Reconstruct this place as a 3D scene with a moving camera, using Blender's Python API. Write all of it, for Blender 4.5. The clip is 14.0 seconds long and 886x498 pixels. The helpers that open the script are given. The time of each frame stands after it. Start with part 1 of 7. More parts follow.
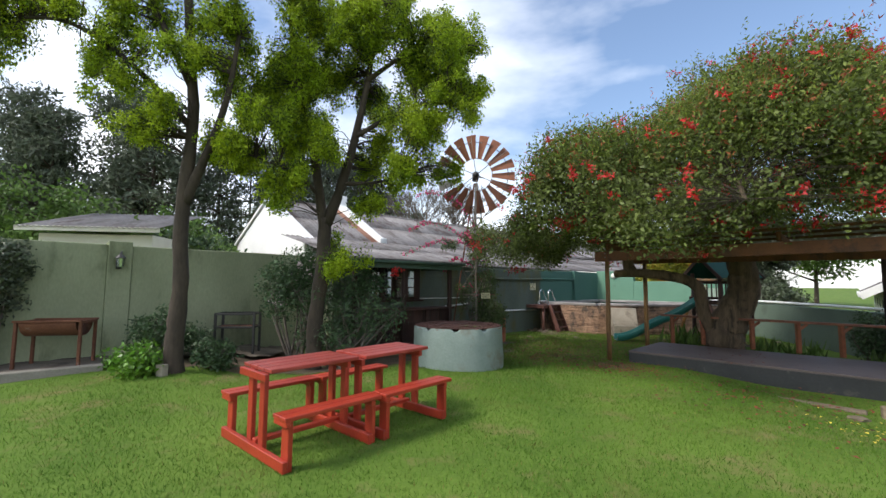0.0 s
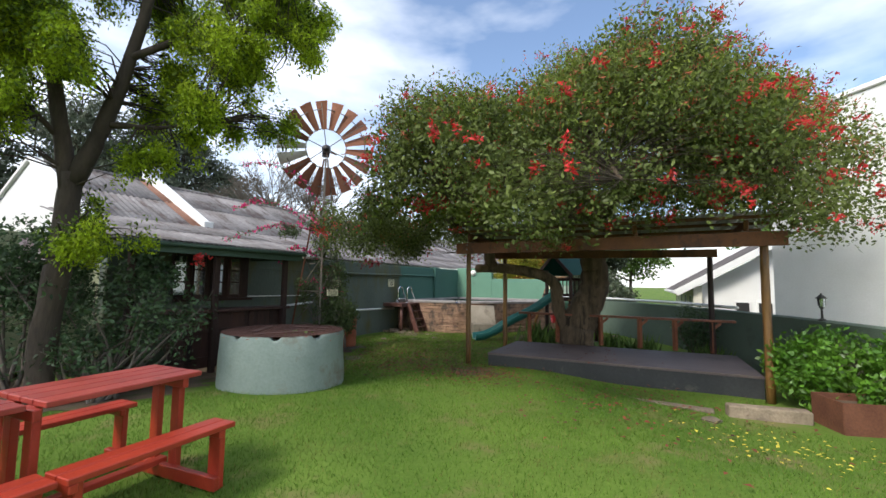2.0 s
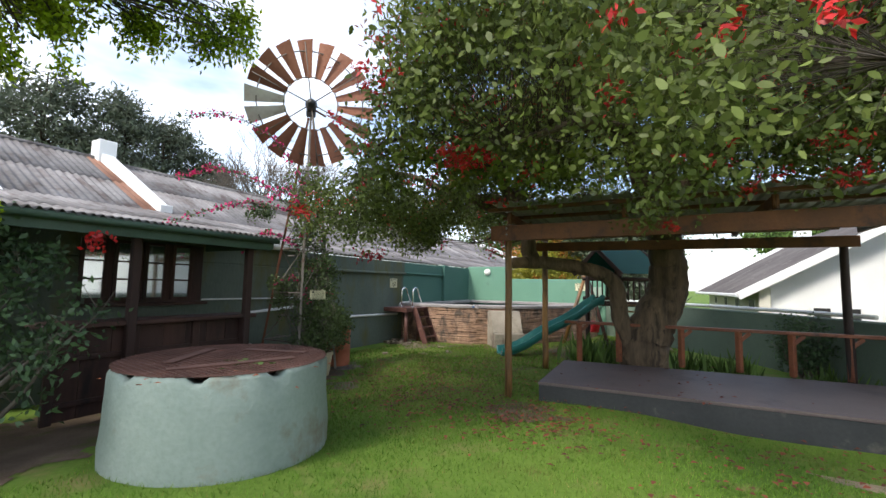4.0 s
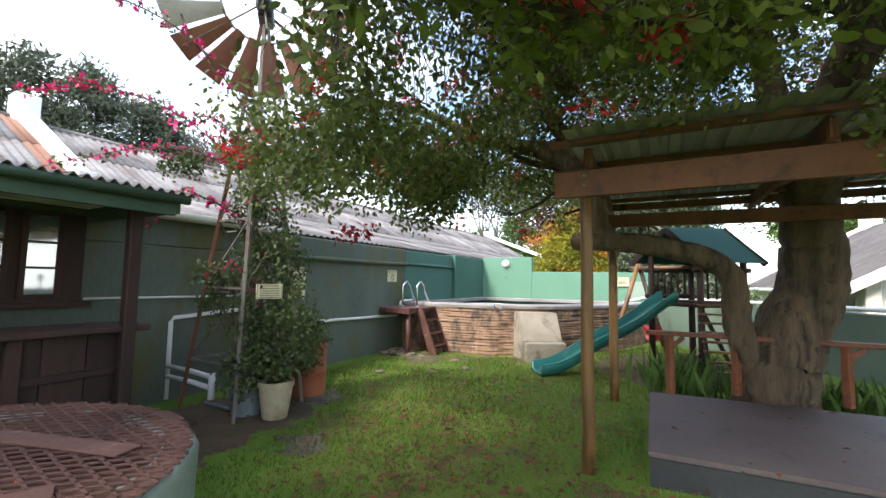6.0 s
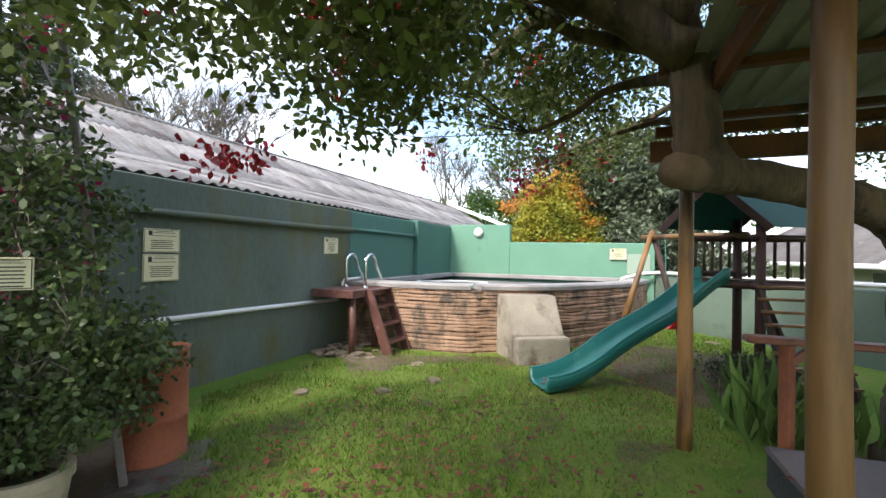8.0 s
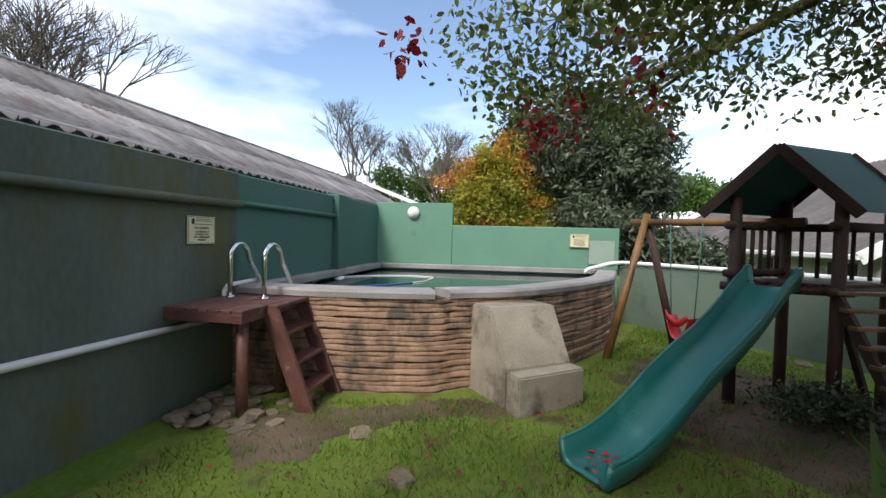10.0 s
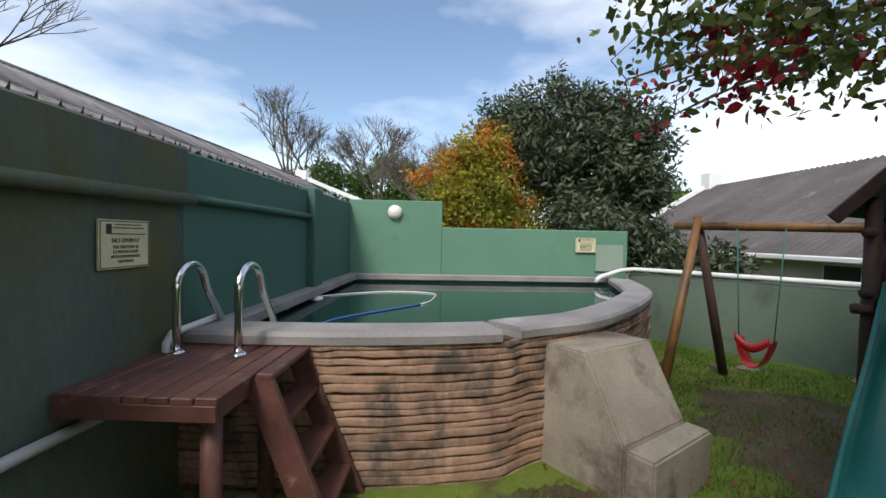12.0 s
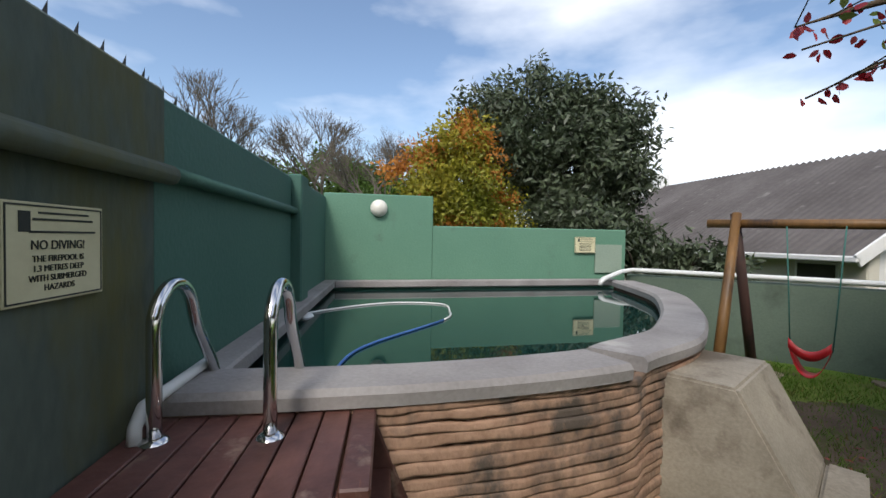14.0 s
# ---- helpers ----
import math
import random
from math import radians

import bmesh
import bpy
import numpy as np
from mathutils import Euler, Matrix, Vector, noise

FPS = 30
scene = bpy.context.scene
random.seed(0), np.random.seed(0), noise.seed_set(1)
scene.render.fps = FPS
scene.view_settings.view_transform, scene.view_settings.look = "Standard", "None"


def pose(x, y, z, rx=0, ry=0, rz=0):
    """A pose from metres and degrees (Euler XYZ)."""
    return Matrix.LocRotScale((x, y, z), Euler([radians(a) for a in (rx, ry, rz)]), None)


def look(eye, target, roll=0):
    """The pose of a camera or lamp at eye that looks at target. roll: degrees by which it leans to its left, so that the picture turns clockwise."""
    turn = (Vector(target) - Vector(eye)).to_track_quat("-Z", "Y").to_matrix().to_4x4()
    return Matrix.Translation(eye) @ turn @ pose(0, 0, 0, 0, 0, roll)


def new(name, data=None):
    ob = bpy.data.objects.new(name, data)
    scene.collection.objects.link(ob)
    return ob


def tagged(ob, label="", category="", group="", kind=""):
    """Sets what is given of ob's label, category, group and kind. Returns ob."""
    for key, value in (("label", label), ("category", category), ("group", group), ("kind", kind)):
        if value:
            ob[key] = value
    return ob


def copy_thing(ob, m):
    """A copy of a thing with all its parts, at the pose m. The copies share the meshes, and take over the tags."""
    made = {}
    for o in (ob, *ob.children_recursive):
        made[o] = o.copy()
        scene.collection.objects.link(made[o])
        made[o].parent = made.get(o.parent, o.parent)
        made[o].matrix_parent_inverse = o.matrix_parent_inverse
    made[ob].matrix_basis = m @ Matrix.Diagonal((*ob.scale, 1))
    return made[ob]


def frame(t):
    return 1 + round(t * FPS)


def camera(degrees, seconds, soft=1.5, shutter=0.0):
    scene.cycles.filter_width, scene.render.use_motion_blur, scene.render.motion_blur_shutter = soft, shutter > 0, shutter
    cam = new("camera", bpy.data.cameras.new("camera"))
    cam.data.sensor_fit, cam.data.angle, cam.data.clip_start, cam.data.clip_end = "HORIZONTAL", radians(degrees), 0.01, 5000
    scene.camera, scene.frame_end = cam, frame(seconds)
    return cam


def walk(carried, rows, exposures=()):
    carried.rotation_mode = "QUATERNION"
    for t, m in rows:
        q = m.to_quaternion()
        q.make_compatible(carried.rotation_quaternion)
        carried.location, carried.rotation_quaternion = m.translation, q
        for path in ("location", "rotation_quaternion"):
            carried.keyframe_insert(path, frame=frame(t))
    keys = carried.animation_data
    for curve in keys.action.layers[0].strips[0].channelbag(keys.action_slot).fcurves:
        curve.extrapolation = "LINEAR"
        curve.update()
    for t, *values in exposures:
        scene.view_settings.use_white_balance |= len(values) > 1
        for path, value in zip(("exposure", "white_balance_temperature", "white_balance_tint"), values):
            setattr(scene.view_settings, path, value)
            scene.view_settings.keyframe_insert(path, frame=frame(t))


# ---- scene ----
cam = camera(93.5, 14.0)
METRES, EYE, TILT, LEAN, TURN = 13.4, 1.465, 0.0, 0.0, 0.0
ROWS = [
    (0.0, 0.0, 0.0, 0.0, -0.03, 4.76, -0.4),
    (0.5, 0.0097, 0.0191, -0.0011, -4.55, 4.7, -0.5),
    (1.0, 0.0209, 0.0397, -0.003, -9.48, 4.74, -0.54),
    (1.5, 0.033, 0.0673, -0.0044, -14.01, 4.76, -0.61),
    (2.0, 0.0387, 0.1075, -0.0053, -18.33, 4.74, -0.78),
    (2.5, 0.0444, 0.1519, -0.0059, -19.06, 4.7, -0.79),
    (3.0, 0.048, 0.1953, -0.0064, -19.07, 4.75, -0.87),
    (5.5, 0.0935, 0.4104, -0.0117, -18.49, 5.28, -0.97),
    (6.0, 0.1052, 0.4543, -0.012, -18.46, 4.41, -1.01),
    (6.5, 0.119, 0.4942, -0.0133, -18.46, 3.01, -1.05),
    (7.0, 0.1311, 0.5334, -0.0132, -18.8, 1.74, -1.1),
    (7.5, 0.1464, 0.5722, -0.0127, -20.47, 0.86, -1.09),
    (8.0, 0.159, 0.6109, -0.0129, -23.95, 0.75, -1.09),
    (10.5, 0.1975, 0.8002, -0.0049, -39.32, -1.94, -1.45),
    (11.0, 0.1998, 0.8308, -0.0042, -40.94, -1.81, -1.4),
    (11.5, 0.1986, 0.8582, -0.0026, -43.24, -1.72, -1.37),
    (12.0, 0.2013, 0.8835, -0.0007, -46.36, -1.65, -1.2),
    (12.5, 0.2025, 0.9078, -0.0003, -49.28, -1.63, -1.19),
    (13.0, 0.2044, 0.9309, -0.001, -51.41, -1.57, -1.02),
    (13.5, 0.2073, 0.9519, -0.002, -53.28, -1.5, -0.98),
    (14.0, 0.2087, 0.9706, -0.002, -55.26, -1.48, -0.94),
]
walk(cam, [(t, pose(0, 0, EYE, TILT, LEAN, TURN) @ pose(METRES * x, METRES * y, METRES * z, 90 + pitch, roll, yaw)) for t, x, y, z, yaw, pitch, roll in ROWS],
     [(0.0, 1.0), (2.0, 1.06), (3.0, 1.15), (5.5, 1.8), (6.5, 2.05), (7.5, 2.05), (8.0, 1.95), (10.5, 0.88), (12.0, 0.68), (14.0, 0.64)])

# ---- light ----
world = bpy.data.worlds.new("sky")
scene.world = world
world.use_nodes = True
wn, wl = world.node_tree.nodes, world.node_tree.links
wn.clear()
w_out, w_bg = wn.new("ShaderNodeOutputWorld"), wn.new("ShaderNodeBackground")
sky = wn.new("ShaderNodeTexSky")
sky.sky_type, sky.sun_disc = "NISHITA", False
SUN_EL, SUN_AZ = 46.0, 248.0          # azimuth clockwise from +y: where the sun stands
sky.sun_elevation, sky.sun_rotation = radians(SUN_EL), radians(SUN_AZ)
sky.air_density, sky.dust_density, sky.ozone_density = 1.0, 1.6, 1.3
w_co, w_map, w_no = wn.new("ShaderNodeTexCoord"), wn.new("ShaderNodeMapping"), wn.new("ShaderNodeTexNoise")
w_map.inputs["Scale"].default_value = (1.0, 1.0, 2.6)
w_map.inputs["Location"].default_value = (0.35, 0.2, 0.0)
w_no.inputs["Scale"].default_value, w_no.inputs["Detail"].default_value, w_no.inputs["Roughness"].default_value = 1.7, 6.0, 0.5
w_ramp = wn.new("ShaderNodeValToRGB")
w_ramp.color_ramp.elements[0].position, w_ramp.color_ramp.elements[1].position = 0.39, 0.77
w_mix = wn.new("ShaderNodeMix")
w_mix.data_type = "RGBA"
w_mix.inputs[7].default_value = (8.3, 8.4, 8.6, 1)
wl.new(w_co.outputs["Generated"], w_map.inputs["Vector"])
wl.new(w_map.outputs["Vector"], w_no.inputs["Vector"])
wl.new(w_no.outputs[0], w_ramp.inputs["Fac"])
wl.new(w_ramp.outputs["Color"], w_mix.inputs[0])
wl.new(sky.outputs["Color"], w_mix.inputs[6])
wl.new(w_mix.outputs[2], w_bg.inputs["Color"])
w_bg.inputs["Strength"].default_value = 0.125
wl.new(w_bg.outputs["Background"], w_out.inputs["Surface"])
sun = new("sun", bpy.data.lights.new("sun", "SUN"))
sun.data.energy, sun.data.angle, sun.data.color = 1.6, radians(14), (1.0, 0.95, 0.87)
az, el = radians(SUN_AZ), radians(SUN_EL)
sun.matrix_world = look((30 * math.sin(az) * math.cos(el), 30 * math.cos(az) * math.cos(el), 30 * math.sin(el)), (0, 0, 0))


# ---- materials ----
def mat(name, a, b, rough=0.8, big=1.5, fine=40.0, bump=0.15, stretch=(1, 1, 1), metal=0.0, fleck=None, fleck_at=0.62,
        island=0.0, per_object=0.0, through_light=0.0, spec=0.5, amount=0.0, fleck_scale=3.0):
    """Two colours mixed by coarse and fine noise, an optional third in stains, fine relief; island and per_object vary the value."""
    m = bpy.data.materials.new(name)
    m.use_nodes = True
    n, l = m.node_tree.nodes, m.node_tree.links
    p = n["Principled BSDF"]
    co, mp = n.new("ShaderNodeTexCoord"), n.new("ShaderNodeMapping")
    mp.inputs["Scale"].default_value = stretch
    l.new(co.outputs["Object"], mp.inputs["Vector"])
    n1, n2 = n.new("ShaderNodeTexNoise"), n.new("ShaderNodeTexNoise")
    n1.inputs["Scale"].default_value, n1.inputs["Detail"].default_value = big, 5
    n2.inputs["Scale"].default_value, n2.inputs["Detail"].default_value = fine, 4
    for q in (n1, n2):
        l.new(mp.outputs["Vector"], q.inputs["Vector"])
    add = n.new("ShaderNodeMath")
    add.operation = "MULTIPLY_ADD"
    add.inputs[1].default_value = 0.45
    l.new(n2.outputs[0], add.inputs[0])
    l.new(n1.outputs[0], add.inputs[2])
    ramp = n.new("ShaderNodeMapRange")
    ramp.inputs["From Min"].default_value, ramp.inputs["From Max"].default_value = 0.45, 1.0
    l.new(add.outputs[0], ramp.inputs["Value"])
    mix = n.new("ShaderNodeMix")
    mix.data_type = "RGBA"
    mix.inputs[6].default_value, mix.inputs[7].default_value = (*a, 1), (*b, 1)
    l.new(ramp.outputs["Result"], mix.inputs[0])
    colour = mix.outputs[2]
    if fleck:
        n3, r3, mx = n.new("ShaderNodeTexNoise"), n.new("ShaderNodeMapRange"), n.new("ShaderNodeMix")
        n3.inputs["Scale"].default_value, n3.inputs["Detail"].default_value, n3.inputs["Roughness"].default_value = fleck_scale, 6, 0.65
        l.new(mp.outputs["Vector"], n3.inputs["Vector"])
        r3.inputs["From Min"].default_value, r3.inputs["From Max"].default_value = fleck_at - 0.06, fleck_at + 0.08
        l.new(n3.outputs[0], r3.inputs["Value"])
        mx.data_type = "RGBA"
        mx.inputs[7].default_value = (*fleck, 1)
        l.new(r3.outputs["Result"], mx.inputs[0])
        l.new(colour, mx.inputs[6])
        colour = mx.outputs[2]
    for strength, kind, socket in ((island, "ShaderNodeNewGeometry", "Random Per Island"), (per_object, "ShaderNodeObjectInfo", "Random")):
        if strength:
            g, r, hsv = n.new(kind), n.new("ShaderNodeMapRange"), n.new("ShaderNodeHueSaturation")
            r.inputs["To Min"].default_value, r.inputs["To Max"].default_value = 1 - strength, 1 + strength
            l.new(g.outputs[socket], r.inputs["Value"])
            l.new(r.outputs["Result"], hsv.inputs["Value"])
            l.new(colour, hsv.inputs["Color"])
            colour = hsv.outputs["Color"]
    l.new(colour, p.inputs["Base Color"])
    p.inputs["Roughness"].default_value, p.inputs["Metallic"].default_value = rough, metal
    p.inputs["Specular IOR Level"].default_value = spec
    if bump:
        bp = n.new("ShaderNodeBump")
        bp.inputs["Strength"].default_value, bp.inputs["Distance"].default_value = bump, 0.02
        l.new(add.outputs[0], bp.inputs["Height"])
        l.new(bp.outputs["Normal"], p.inputs["Normal"])
    if through_light:
        tr, ms = n.new("ShaderNodeBsdfTranslucent"), n.new("ShaderNodeMixShader")
        ms.inputs[0].default_value = through_light
        l.new(colour, tr.inputs["Color"])
        l.new(p.outputs[0], ms.inputs[1])
        l.new(tr.outputs[0], ms.inputs[2])
        l.new(ms.outputs[0], n["Material Output"].inputs["Surface"])
    return m


M_LAWN = mat("lawn", (0.052, 0.105, 0.014), (0.14, 0.215, 0.036), 0.95, 0.6, 30, 0.5, fleck=(0.17, 0.155, 0.06), fleck_at=0.60, fleck_scale=1.3, spec=0.15)
M_GRASS = mat("grass_blades", (0.052, 0.125, 0.012), (0.145, 0.25, 0.036), 0.7, 0.5, 8, 0.0, island=0.42, through_light=0.25, spec=0.15, fleck=(0.18, 0.175, 0.055), fleck_at=0.61, fleck_scale=1.1)
M_THINLAWN = mat("thin_dry_lawn", (0.075, 0.115, 0.017), (0.175, 0.225, 0.045), 0.95, 1.1, 25, 0.7, fleck=(0.085, 0.06, 0.038), fleck_at=0.585, fleck_scale=2.0, spec=0.15)
M_DRYGRASS = mat("dry_grass_blades", (0.13, 0.12, 0.03), (0.27, 0.235, 0.08), 0.7, 0.5, 8, 0.0, island=0.35, through_light=0.25, spec=0.15)
M_TERRACE = mat("dirty_terrace", (0.085, 0.068, 0.052), (0.19, 0.16, 0.125), 0.95, 1.6, 40, 0.5, fleck=(0.055, 0.042, 0.03), fleck_at=0.56, fleck_scale=2.0)
M_EARTH = mat("earth", (0.065, 0.048, 0.033), (0.155, 0.115, 0.08), 0.95, 2.5, 60, 0.6, spec=0.2, fleck=(0.07, 0.085, 0.02), fleck_at=0.60, fleck_scale=3.0)
M_CONCRETE = mat("concrete", (0.16, 0.145, 0.12), (0.31, 0.28, 0.24), 0.9, 1.8, 50, 0.25, fleck=(0.17, 0.15, 0.13), fleck_at=0.62)
M_PALE_CONCRETE = mat("pale_concrete", (0.215, 0.185, 0.142), (0.42, 0.37, 0.295), 0.9, 2.2, 60, 0.3, fleck=(0.135, 0.108, 0.08), fleck_at=0.555, fleck_scale=2.0)
M_WALL_DARK = mat("weathered_green_paint", (0.05, 0.071, 0.057), (0.115, 0.145, 0.12), 0.75, 1.0, 35, 0.35, (1, 1, 0.35), fleck=(0.095, 0.095, 0.032), fleck_at=0.58, fleck_scale=1.4)
M_WALL_TEAL = mat("teal_green_paint", (0.038, 0.115, 0.088), (0.06, 0.15, 0.118), 0.7, 0.8, 45, 0.4)
M_WALL_MINT = mat("mint_green_paint", (0.095, 0.22, 0.15), (0.135, 0.275, 0.19), 0.75, 0.9, 45, 0.4, fleck=(0.10, 0.19, 0.135), fleck_at=0.66)
M_WALL_PATCH = mat("pale_patch_paint", (0.20, 0.275, 0.215), (0.27, 0.34, 0.275), 0.8, 1.2, 45, 0.4)
M_WALL_SAGE = mat("sage_green_paint", (0.20, 0.225, 0.13), (0.33, 0.355, 0.225), 0.85, 1.1, 35, 0.35, (1, 1, 0.4), fleck=(0.13, 0.145, 0.08), fleck_at=0.62, fleck_scale=1.6)
M_WALL_GREY = mat("grey_green_paint", (0.075, 0.112, 0.084), (0.125, 0.168, 0.127), 0.8, 0.9, 45, 0.4, fleck=(0.07, 0.095, 0.07), fleck_at=0.63, fleck_scale=1.5)
M_TANK = mat("tank_paint", (0.155, 0.205, 0.18), (0.25, 0.305, 0.275), 0.8, 1.6, 30, 0.6, fleck=(0.17, 0.15, 0.11), fleck_at=0.64, fleck_scale=2.0)
M_WHITE = mat("white_paint", (0.72, 0.72, 0.70), (0.85, 0.85, 0.84), 0.8, 1.2, 40, 0.2)
M_CREAM = mat("cream_paint", (0.55, 0.52, 0.44), (0.70, 0.67, 0.58), 0.8, 1.2, 40, 0.2)
M_ROOF = mat("weathered_roof_sheet", (0.085, 0.078, 0.076), (0.25, 0.238, 0.238), 0.85, 1.4, 16, 0.25, (1, 0.3, 1), fleck=(0.085, 0.065, 0.06), fleck_at=0.57, fleck_scale=2.2, per_object=0.24)
M_ROOF_DARK = mat("dark_roof_sheet", (0.05, 0.042, 0.04), (0.135, 0.122, 0.118), 0.85, 0.8, 16, 0.2, (1, 0.22, 1), fleck=(0.25, 0.235, 0.225), fleck_at=0.67, fleck_scale=2.6)
M_ROOF_RUST = mat("rusty_roof_sheet", (0.15, 0.07, 0.045), (0.26, 0.13, 0.085), 0.9, 1.5, 20, 0.2)
M_TRIM_GREEN = mat("dark_green_trim", (0.035, 0.07, 0.05), (0.07, 0.12, 0.085), 0.6, 2, 40, 0.1)
M_TIMBER = mat("dark_stained_timber", (0.020, 0.009, 0.007), (0.058, 0.025, 0.018), 0.7, 3, 25, 0.3, (1, 1, 0.2), per_object=0.28, fleck=(0.012, 0.007, 0.006), fleck_at=0.62, fleck_scale=5)
M_RED = mat("red_painted_timber", (0.26, 0.022, 0.012), (0.40, 0.045, 0.02), 0.42, 2, 30, 0.2, per_object=0.12)
M_RED_TOP = mat("worn_red_tabletop", (0.22, 0.025, 0.017), (0.35, 0.062, 0.045), 0.40, 3, 30, 0.2, per_object=0.15, fleck=(0.16, 0.03, 0.022), fleck_at=0.64, fleck_scale=5)
M_DECKING = mat("red_brown_decking", (0.065, 0.025, 0.020), (0.16, 0.07, 0.055), 0.5, 5, 30, 0.25, per_object=0.22, fleck=(0.26, 0.18, 0.14), fleck_at=0.66, fleck_scale=7)
M_RAIL_WOOD = mat("orange_stained_timber", (0.13, 0.04, 0.018), (0.26, 0.088, 0.038), 0.6, 3, 25, 0.3, per_object=0.2, fleck=(0.07, 0.03, 0.02), fleck_at=0.62, fleck_scale=5)
M_POLE = mat("gum_pole", (0.095, 0.046, 0.013), (0.235, 0.12, 0.035), 0.5, 4, 30, 0.35, (1, 1, 0.15), fleck=(0.04, 0.02, 0.01), fleck_at=0.59, fleck_scale=5)
M_BEAM = mat("pergola_beam", (0.072, 0.023, 0.006), (0.16, 0.054, 0.013), 0.6, 3, 30, 0.3, per_object=0.22, fleck=(0.035, 0.013, 0.006), fleck_at=0.58, fleck_scale=4)
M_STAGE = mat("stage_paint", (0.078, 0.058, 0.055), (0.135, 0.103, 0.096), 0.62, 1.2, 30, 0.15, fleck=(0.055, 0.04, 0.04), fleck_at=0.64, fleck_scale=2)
# stage sides: much darker than the top, with sparse pale flecks
M_STAGE_SIDE = mat("dark_stage_side", (0.016, 0.019, 0.020), (0.040, 0.042, 0.043), 0.8, 1.5, 30, 0.3, fleck=(0.11, 0.10, 0.085), fleck_at=0.68)
M_SHEET = mat("zinc_sheet", (0.28, 0.30, 0.28), (0.46, 0.47, 0.44), 0.5, 1.5, 20, 0.1, metal=0.35)
M_BARK = mat("bark", (0.040, 0.028, 0.018), (0.165, 0.118, 0.072), 0.95, 7, 40, 1.0, (1, 1, 0.14), fleck=(0.032, 0.023, 0.015), fleck_at=0.58, fleck_scale=9)
M_BARK_DARK = mat("dark_bark", (0.025, 0.019, 0.014), (0.075, 0.056, 0.04), 0.95, 6, 30, 0.8, (1, 1, 0.3))
M_TWIG = mat("twigs", (0.075, 0.06, 0.048), (0.165, 0.14, 0.115), 0.9, 5, 30, 0.2)
M_CUT = mat("sawn_wood", (0.11, 0.07, 0.04), (0.20, 0.135, 0.08), 0.85, 8, 40, 0.2)
M_RUST = mat("rusty_iron", (0.085, 0.03, 0.016), (0.21, 0.085, 0.045), 0.85, 3, 40, 0.4, fleck=(0.26, 0.20, 0.17), fleck_at=0.68, metal=0.2)
M_LID = mat("dull_rusted_lid", (0.045, 0.018, 0.013), (0.135, 0.062, 0.044), 0.85, 3, 40, 0.5, fleck=(0.20, 0.15, 0.13), fleck_at=0.66)
M_BLADE_RUST = mat("rusty_vane", (0.15, 0.05, 0.025), (0.27, 0.11, 0.06), 0.75, 2, 20, 0.2, per_object=0.3)
M_BLADE_PALE = mat("pale_vane", (0.45, 0.43, 0.40), (0.66, 0.64, 0.60), 0.6, 2, 20, 0.2, fleck=(0.25, 0.12, 0.07), fleck_at=0.62)
M_GALV = mat("galvanised_steel", (0.115, 0.10, 0.085), (0.23, 0.205, 0.18), 0.65, 3, 40, 0.2, metal=0.3, fleck=(0.12, 0.06, 0.035), fleck_at=0.6, fleck_scale=4)
M_CHROME = mat("polished_steel", (0.62, 0.62, 0.62), (0.70, 0.70, 0.70), 0.12, 3, 40, 0.0, metal=1.0)
M_IRON = mat("black_iron", (0.015, 0.015, 0.015), (0.035, 0.033, 0.03), 0.5, 3, 40, 0.1)
M_PVC = mat("white_pipe", (0.62, 0.63, 0.62), (0.74, 0.75, 0.74), 0.45, 2, 30, 0.05)
M_SLIDE = mat("green_plastic", (0.012, 0.115, 0.105), (0.02, 0.155, 0.14), 0.32, 1.5, 30, 0.05, fleck=(0.05, 0.19, 0.17), fleck_at=0.66)
M_TARP = mat("green_canvas", (0.006, 0.08, 0.075), (0.012, 0.11, 0.10), 0.6, 2, 60, 0.2, through_light=0.25)
M_SEAT_RED = mat("red_plastic", (0.42, 0.012, 0.018), (0.52, 0.02, 0.025), 0.35, 2, 30, 0.05)
M_ROPE = mat("green_rope", (0.03, 0.13, 0.11), (0.05, 0.18, 0.15), 0.8, 20, 80, 0.2)
M_POOLSTONE = mat("sculpted_plaster", (0.19, 0.108, 0.07), (0.43, 0.275, 0.185), 0.9, 4.5, 30, 0.8, (1, 1, 0.7), fleck=(0.085, 0.066, 0.052), fleck_at=0.55, fleck_scale=3.4, per_object=0.12)
M_POOLJOINT = mat("plaster_joint", (0.045, 0.027, 0.018), (0.085, 0.052, 0.034), 0.95, 3, 30, 0.4)
M_COPING = mat("pool_coping", (0.20, 0.185, 0.18), (0.34, 0.32, 0.31), 0.8, 2.5, 50, 0.25, fleck=(0.42, 0.40, 0.38), fleck_at=0.68)
M_SIGN = mat("cream_sign", (0.58, 0.54, 0.34), (0.70, 0.66, 0.44), 0.6, 4, 40, 0.05)
M_INK = mat("sign_ink", (0.015, 0.02, 0.015), (0.03, 0.035, 0.03), 0.7, 4, 40, 0.0)
M_GLOBE = mat("lamp_globe", (0.72, 0.70, 0.62), (0.80, 0.78, 0.70), 0.35, 4, 40, 0.0)
M_CLAY = mat("terracotta", (0.22, 0.065, 0.03), (0.36, 0.12, 0.06), 0.85, 3, 40, 0.3)
M_CREAMPOT = mat("cream_pot", (0.34, 0.29, 0.18), (0.50, 0.44, 0.31), 0.8, 4, 40, 0.2, fleck=(0.22, 0.19, 0.10), fleck_at=0.57)
M_BLUEPOT = mat("grey_blue_pot", (0.11, 0.14, 0.16), (0.18, 0.22, 0.24), 0.7, 3, 40, 0.1)
